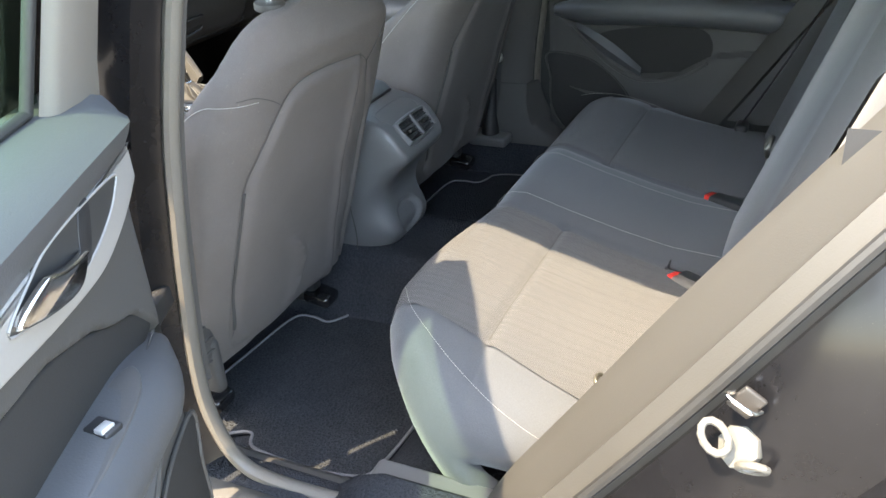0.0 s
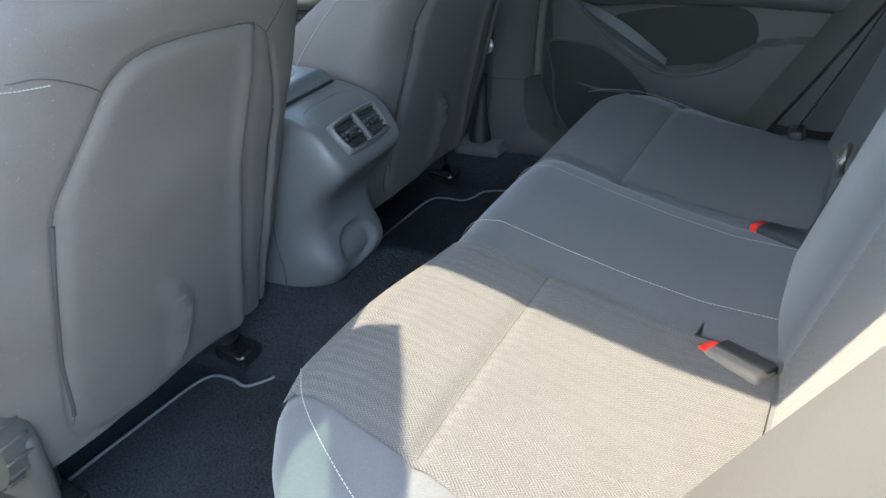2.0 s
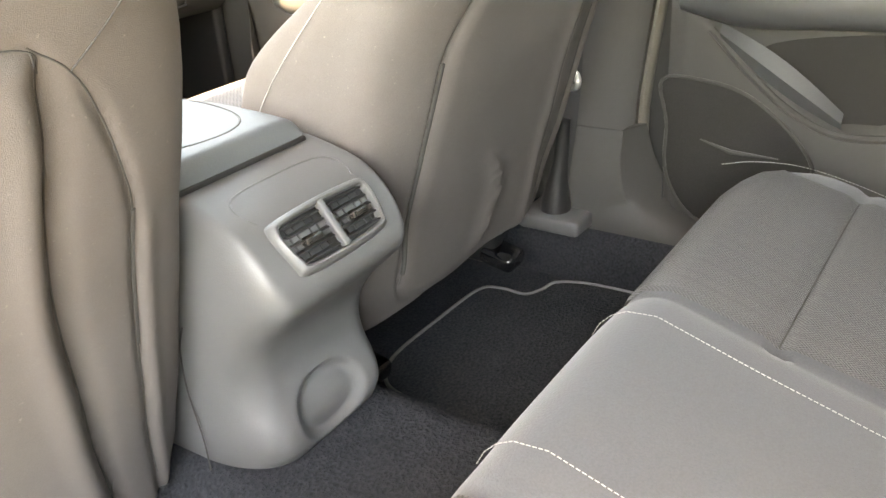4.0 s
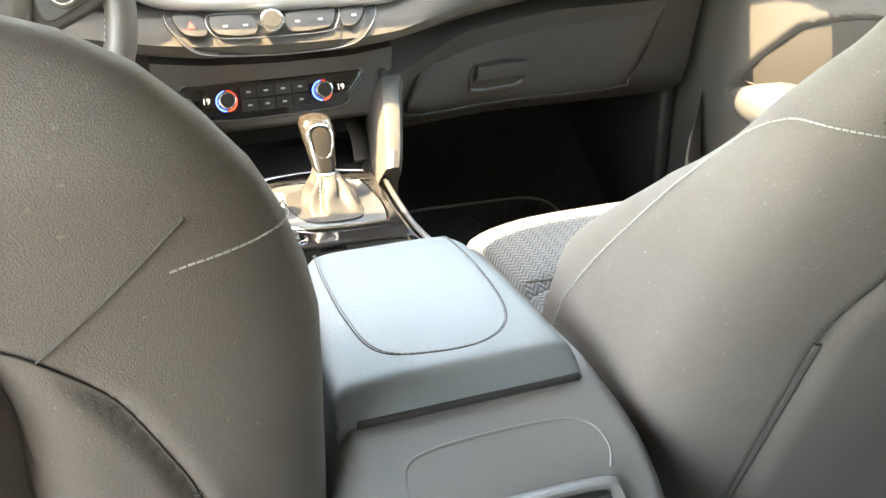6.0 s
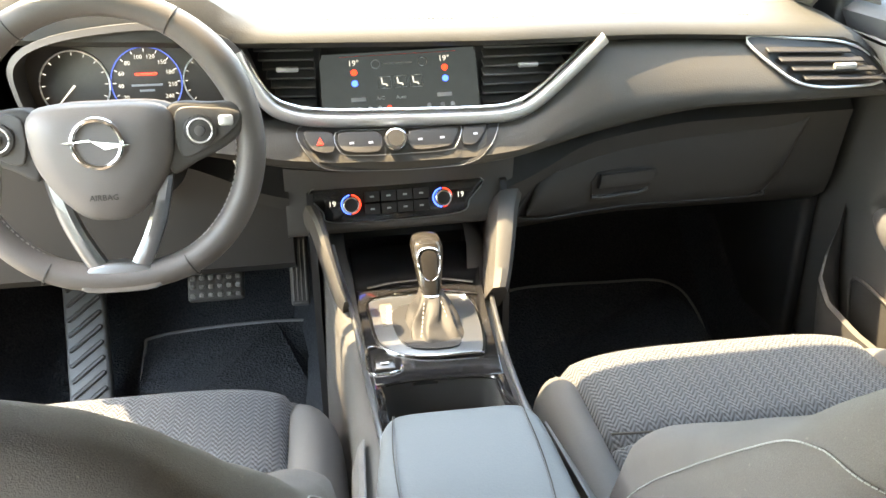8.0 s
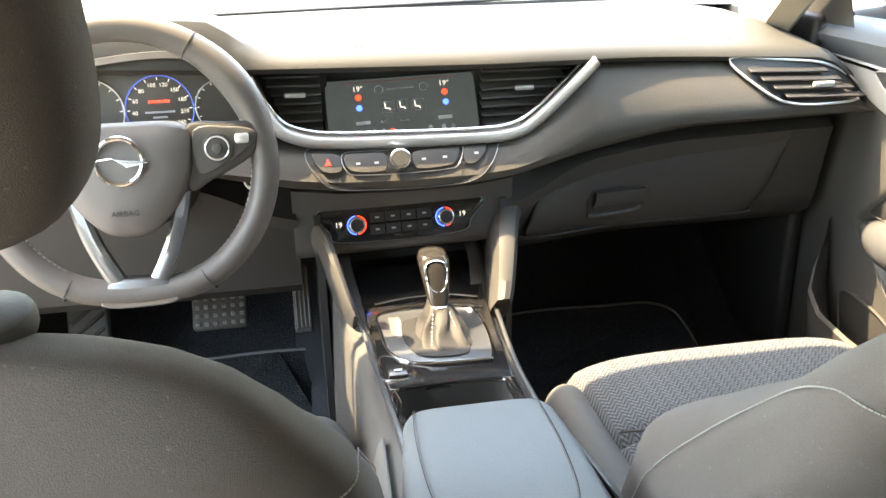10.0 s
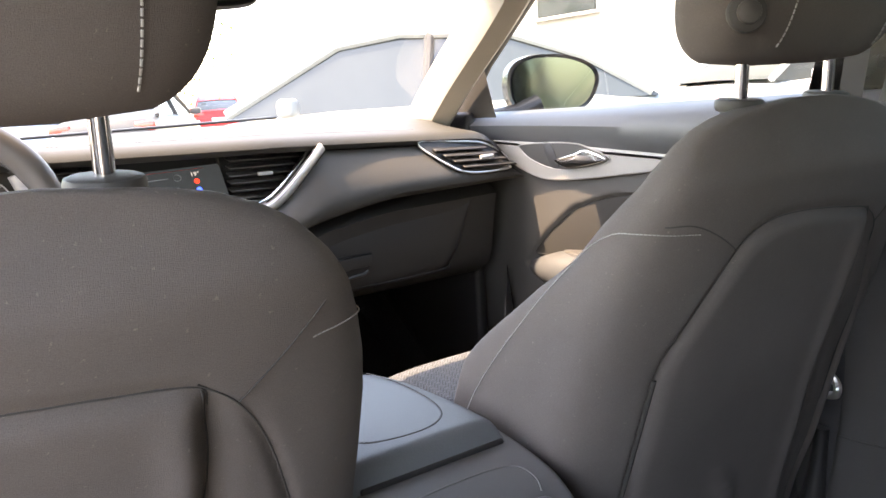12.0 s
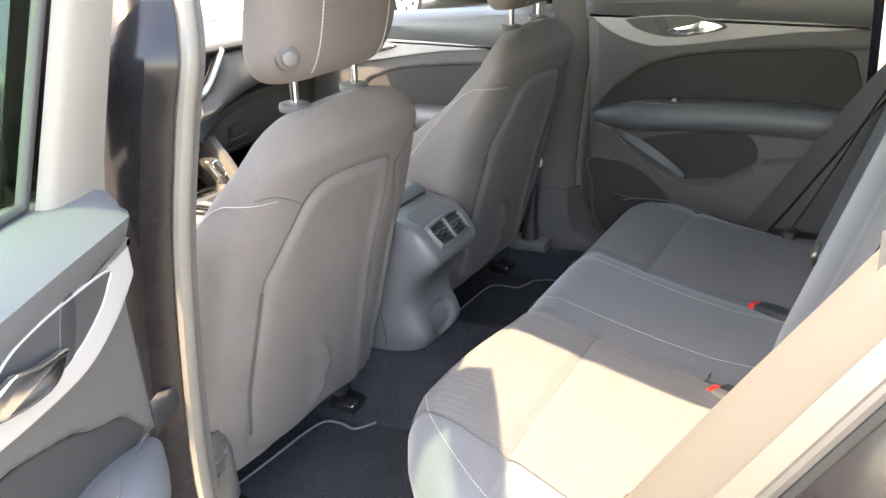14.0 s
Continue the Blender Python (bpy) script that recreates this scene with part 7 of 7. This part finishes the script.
# ---- outside ----
ASPHALT = shade("pale_yard_paving", (0.25, 0.23, 0.2), 0.9, grain=30, bump=0.4, depth=0.004, vary=0.15, stain=0.2, stain_scale=0.6)
WALLW = shade("white_render", (0.27, 0.27, 0.26), 0.85, grain=60, bump=0.2, stain=0.05, stain_scale=1.5)
TYRE = shade("tyre_rubber", (0.02, 0.02, 0.02), 0.8, grain=120, bump=0.3)
LEAF = shade("leaf_green", (0.07, 0.14, 0.03), 0.6, grain=40, bump=0.2, vary=0.4, stain=0.3)
BARK = shade("bark", (0.12, 0.09, 0.06), 0.9, grain=40, bump=0.6, depth=0.01)
LAMP_W = shade("lamp_glass", (0.7, 0.72, 0.75), 0.1, grain=40, bump=0, coat=0.5)
LAMP_R = shade("tail_lamp", (0.5, 0.03, 0.02), 0.2, bump=0, coat=0.5)
CAR_GLASS = shade("car_window", (0.03, 0.036, 0.038), 0.12, bump=0, spec=0.5)

g = bmesh.new()
bmesh.ops.create_grid(g, x_segments=40, y_segments=40, size=400)
SLOPE = 0.007
for v in g.verts:
    v.co.z = SLOPE * v.co.y
ob = part("ground", g, ASPHALT, None)
tagged(ob, "pale sunlit paving of the car yard", "ground", kind="structure")


def car_paint(name, c):
    return shade(name, c, 0.4, grain=60, bump=0, coat=0.08, spec=0.2, stain=0.08, stain_scale=2)


def parked_car(at, turn, paint, label, tall=1.0):
    """A parked saloon, built along its own x axis (front at +x)."""
    car = thing("parked_car", (0, 0, 0), label, "car", "parked cars")
    L, W = 4.5, 0.88
    xs = np.linspace(-L / 2, L / 2, 46)
    rings = []
    for x in xs:
        f = x / (L / 2)
        top = lerp(f, [(-1, 0.78), (-0.96, 0.90), (-0.6, 0.96), (0.2, 0.95), (0.45, 0.93), (0.9, 0.76), (1, 0.60)])
        w = W * (1 - 0.16 * abs(f) ** 6) * (1.0 if abs(f) < 0.97 else 0.94)
        ring = [(x, -w * 0.9, 0.22), (x, -w, 0.40), (x, -w * 1.02, 0.62), (x, -w * 0.97, top - 0.07), (x, -w * 0.86, top), (x, 0, top + 0.02), (x, w * 0.86, top), (x, w * 0.97, top - 0.07), (x, w * 1.02, 0.62), (x, w, 0.40), (x, w * 0.9, 0.22)]
        rings.append(ring)
    part("body", loft(rings, True), paint, car)
    cab = []
    for x, z in ((-1.75, 0.93), (-1.3, 1.22), (-0.75, 1.40), (0.0, 1.44), (0.45, 1.38), (1.25, 0.95)):
        z = z * tall if z > 1 else z
        w = lerp(z, [(0.93, 0.78), (1.44 * tall, 0.58)])
        cab.append([(x, -0.78, 0.92), (x, -w, z), (x, 0, z + 0.015), (x, w, z), (x, 0.78, 0.92)])
    part("cabin", loft(cab, False, False), CAR_GLASS, car, "dark glass cabin")
    roof = [[(x, -lerp(z, [(1.2, 0.66), (1.44, 0.60)]), z * tall + 0.008), (x, 0, z * tall + 0.028), (x, lerp(z, [(1.2, 0.66), (1.44, 0.60)]), z * tall + 0.008)] for x, z in ((-1.25, 1.25), (-0.75, 1.40), (0.0, 1.44), (0.42, 1.38))]
    part("roof", loft(roof, False, False), paint, car)
    for s in (1, -1):
        part("pillar", tube([(-1.72, s * 0.77, 0.95), (-1.28, s * 0.68, 1.22 * tall), (-0.75, s * 0.61, 1.41 * tall), (0.0, s * 0.59, 1.45 * tall), (0.45, s * 0.61, 1.39 * tall), (1.25, s * 0.77, 0.95)], 0.04, 8), paint, car)
        part("door_post", tube([(-0.2, s * 0.79, 0.92), (-0.22, s * 0.60, 1.43 * tall)], 0.035, 8), BLACK, car)
        part("headlamp", block((2.02, s * 0.62, 0.68), (0.34, 0.36, 0.13), 0.05, turn=Euler((0, 0.25, s * -0.45)).to_matrix()), LAMP_W, car, "clear headlamp")
        part("tail_lamp", block((-2.16, s * 0.66, 0.80), (0.16, 0.34, 0.15), 0.04), LAMP_R, car, "red tail lamp")
        for x in (-1.35, 1.38):
            wh = part("wheel", disc((x, s * 0.80, 0.32), (0, 1, 0), 0.32, 0.2, 32, 0.04), TYRE, car)
            part("rim", disc((x, s * 0.895, 0.32), (0, 1, 0), 0.22, 0.03, 24, 0.01), SILVER, wh)
            for k in range(5):
                t = 2 * math.pi * k / 5
                part("spoke_gap", block((x + 0.12 * math.cos(t), s * 0.912, 0.32 + 0.12 * math.sin(t)), (0.05, 0.006, 0.05), 0.01), BLACK, wh)
        part("door_mirror", block((0.72, s * 0.98, 0.98), (0.12, 0.2, 0.13), 0.04), paint, car)
    part("grille", block((2.2, 0, 0.58), (0.06, 0.8, 0.14), 0.03), BLACK, car)
    part("bumper_intake", block((2.2, 0, 0.34), (0.08, 1.2, 0.12), 0.03), BLACK, car)
    part("rear_bumper", block((-2.2, 0, 0.38), (0.08, 1.3, 0.2), 0.04), BLACK, car)
    for x in (2.245, -2.255):
        part("plate", block((x, 0, 0.46 if x > 0 else 0.62), (0.02, 0.5, 0.11), 0.006), LAMP_W, car, "blank pale plate")
    car.matrix_basis = pose(at[0], at[1], SLOPE * at[1], math.degrees(math.atan(SLOPE)), 0, 0) @ pose(0, 0, 0, 0, 0, turn)
    return car


BLUE_C, DARK_C, SILVER_C, WHITE_C, RED_C = car_paint("blue_paint", (0.10, 0.14, 0.2)), car_paint("dark_grey_paint", (0.06, 0.06, 0.062)), car_paint("silver_paint", (0.2, 0.215, 0.22)), car_paint("white_paint", (0.4, 0.4, 0.4)), car_paint("red_paint", (0.6, 0.03, 0.03))


def plant(name, at, h, r, count, seed, label, trunk=True):
    """A tapered stem with limbs and a crown of many small leaves."""
    t = thing(name, at, label, name.replace("_", " "))
    rnd = random.Random(seed)
    A = Vector((at[0], at[1], SLOPE * at[1]))
    t.location = A
    if trunk:
        bm = tube([A, A + Vector((0.05, 0.03, h * 0.35)), A + Vector((0.0, 0.08, h * 0.75))], [h * 0.03, h * 0.022, h * 0.008], 8)
        for k in range(7):
            a = rnd.uniform(0, 6.28)
            z0 = h * rnd.uniform(0.3, 0.6)
            tube([A + Vector((0, 0.03, z0)), A + Vector((math.cos(a) * r * 0.35, math.sin(a) * r * 0.35, z0 + h * 0.15)), A + Vector((math.cos(a) * r * 0.7, math.sin(a) * r * 0.7, z0 + h * 0.25))], [h * 0.012, h * 0.008, h * 0.003], 6, bm=bm)
        part("trunk", bm, BARK, t)
    verts, faces = [], []
    blobs = [(Vector((rnd.gauss(0, r * 0.45), rnd.gauss(0, r * 0.45), h * (0.62 if trunk else 0.5) + rnd.gauss(0, h * 0.16))), r * rnd.uniform(0.25, 0.5)) for _ in range(16)]
    for k in range(count):
        c, br = blobs[k % len(blobs)]
        p = A + c + Vector((rnd.gauss(0, 1), rnd.gauss(0, 1), rnd.gauss(0, 0.8))) * br * 0.55
        if p.z < A.z + 0.1:
            continue
        a, b = Vector((rnd.gauss(0, 1), rnd.gauss(0, 1), rnd.gauss(0, 1))).normalized(), Vector((rnd.gauss(0, 1), rnd.gauss(0, 1), rnd.gauss(0, 1))).normalized()
        s = rnd.uniform(0.05, 0.12)
        i = len(verts)
        verts += [p - a * s, p + b * s * 0.5, p + a * s, p - b * s * 0.5]
        faces.append((i, i + 1, i + 2, i + 3))
    me = bpy.data.meshes.new("leaves")
    me.from_pydata([v - A for v in verts], [], faces)
    me.materials.append(LEAF)
    ob = new("leaves", me)
    ob.parent = t
    ob["kind"] = "stuff"
    return t


parked_car((2.6, 16.7, 0), -100, BLUE_C, "blue-grey saloon parked nose-on across the yard")
parked_car((4.4, 15.6, 0), 60, DARK_C, "dark grey hatchback parked tail-on across the yard")
parked_car((1.1, 18.3, 0), -98, DARK_C, "dark car parked beside the blue saloon")
parked_car((4.9, 24.5, 0), 95, WHITE_C, "white van-like car parked in the second row", 1.2)
parked_car((11.5, 29.5, 0), 70, RED_C, "red car parked in the second row")
parked_car((3.4, 5.0, 0), 135, SILVER_C, "silver car parked close by beside the white building")
parked_car((9.6, 5.6, 0), 170, WHITE_C, "white car parked beside the building")
parked_car((7.6, 1.6, 0), 178, SILVER_C, "silver car parked alongside")
parked_car((-4.5, 7.5, 0), 20, SILVER_C, "silver car parked across the lane")
parked_car((-5.4, -2.5, 0), 85, DARK_C, "dark car parked behind on the open-door side")
for k, (x, y) in enumerate(((-3.0, 24.0), (1.0, 26.0), (5.0, 27.0), (9.0, 28.0))):
    plant("hedge_tree", (x, y, 0), 6.0, 3.0, 6000, 5 + k, "leafy green tree behind the parked cars")
plant("shrub", (3.5, 19.0, 0), 2.0, 1.6, 4000, 20, "green shrub at the edge of the yard", False)

bld = thing("white_building", (14, 4, 0), "white rendered building beside the car yard", "building")
part("wall", block((16.0, 1.0, 3.0), (8.0, 26.0, 6.0), 0.02), WALLW, bld, "white rendered wall")
part("plinth", block((11.95, 1.0, 0.55), (0.2, 26.0, 1.1), 0.02), ASPHALT, bld, "pale grey plinth")
part("roof", block((16.0, 1.0, 6.1), (8.6, 26.6, 0.25), 0.05), HARD, bld)
for y in (-8.0, -4.0, 0.0, 4.0, 8.0, 12.0):
    wn_ = part("window", block((11.99, y, 3.2), (0.08, 1.6, 1.4), 0.02), CAR_GLASS, bld)
    part("sill", block((11.92, y, 2.45), (0.2, 1.8, 0.06), 0.01), WALLW, wn_)
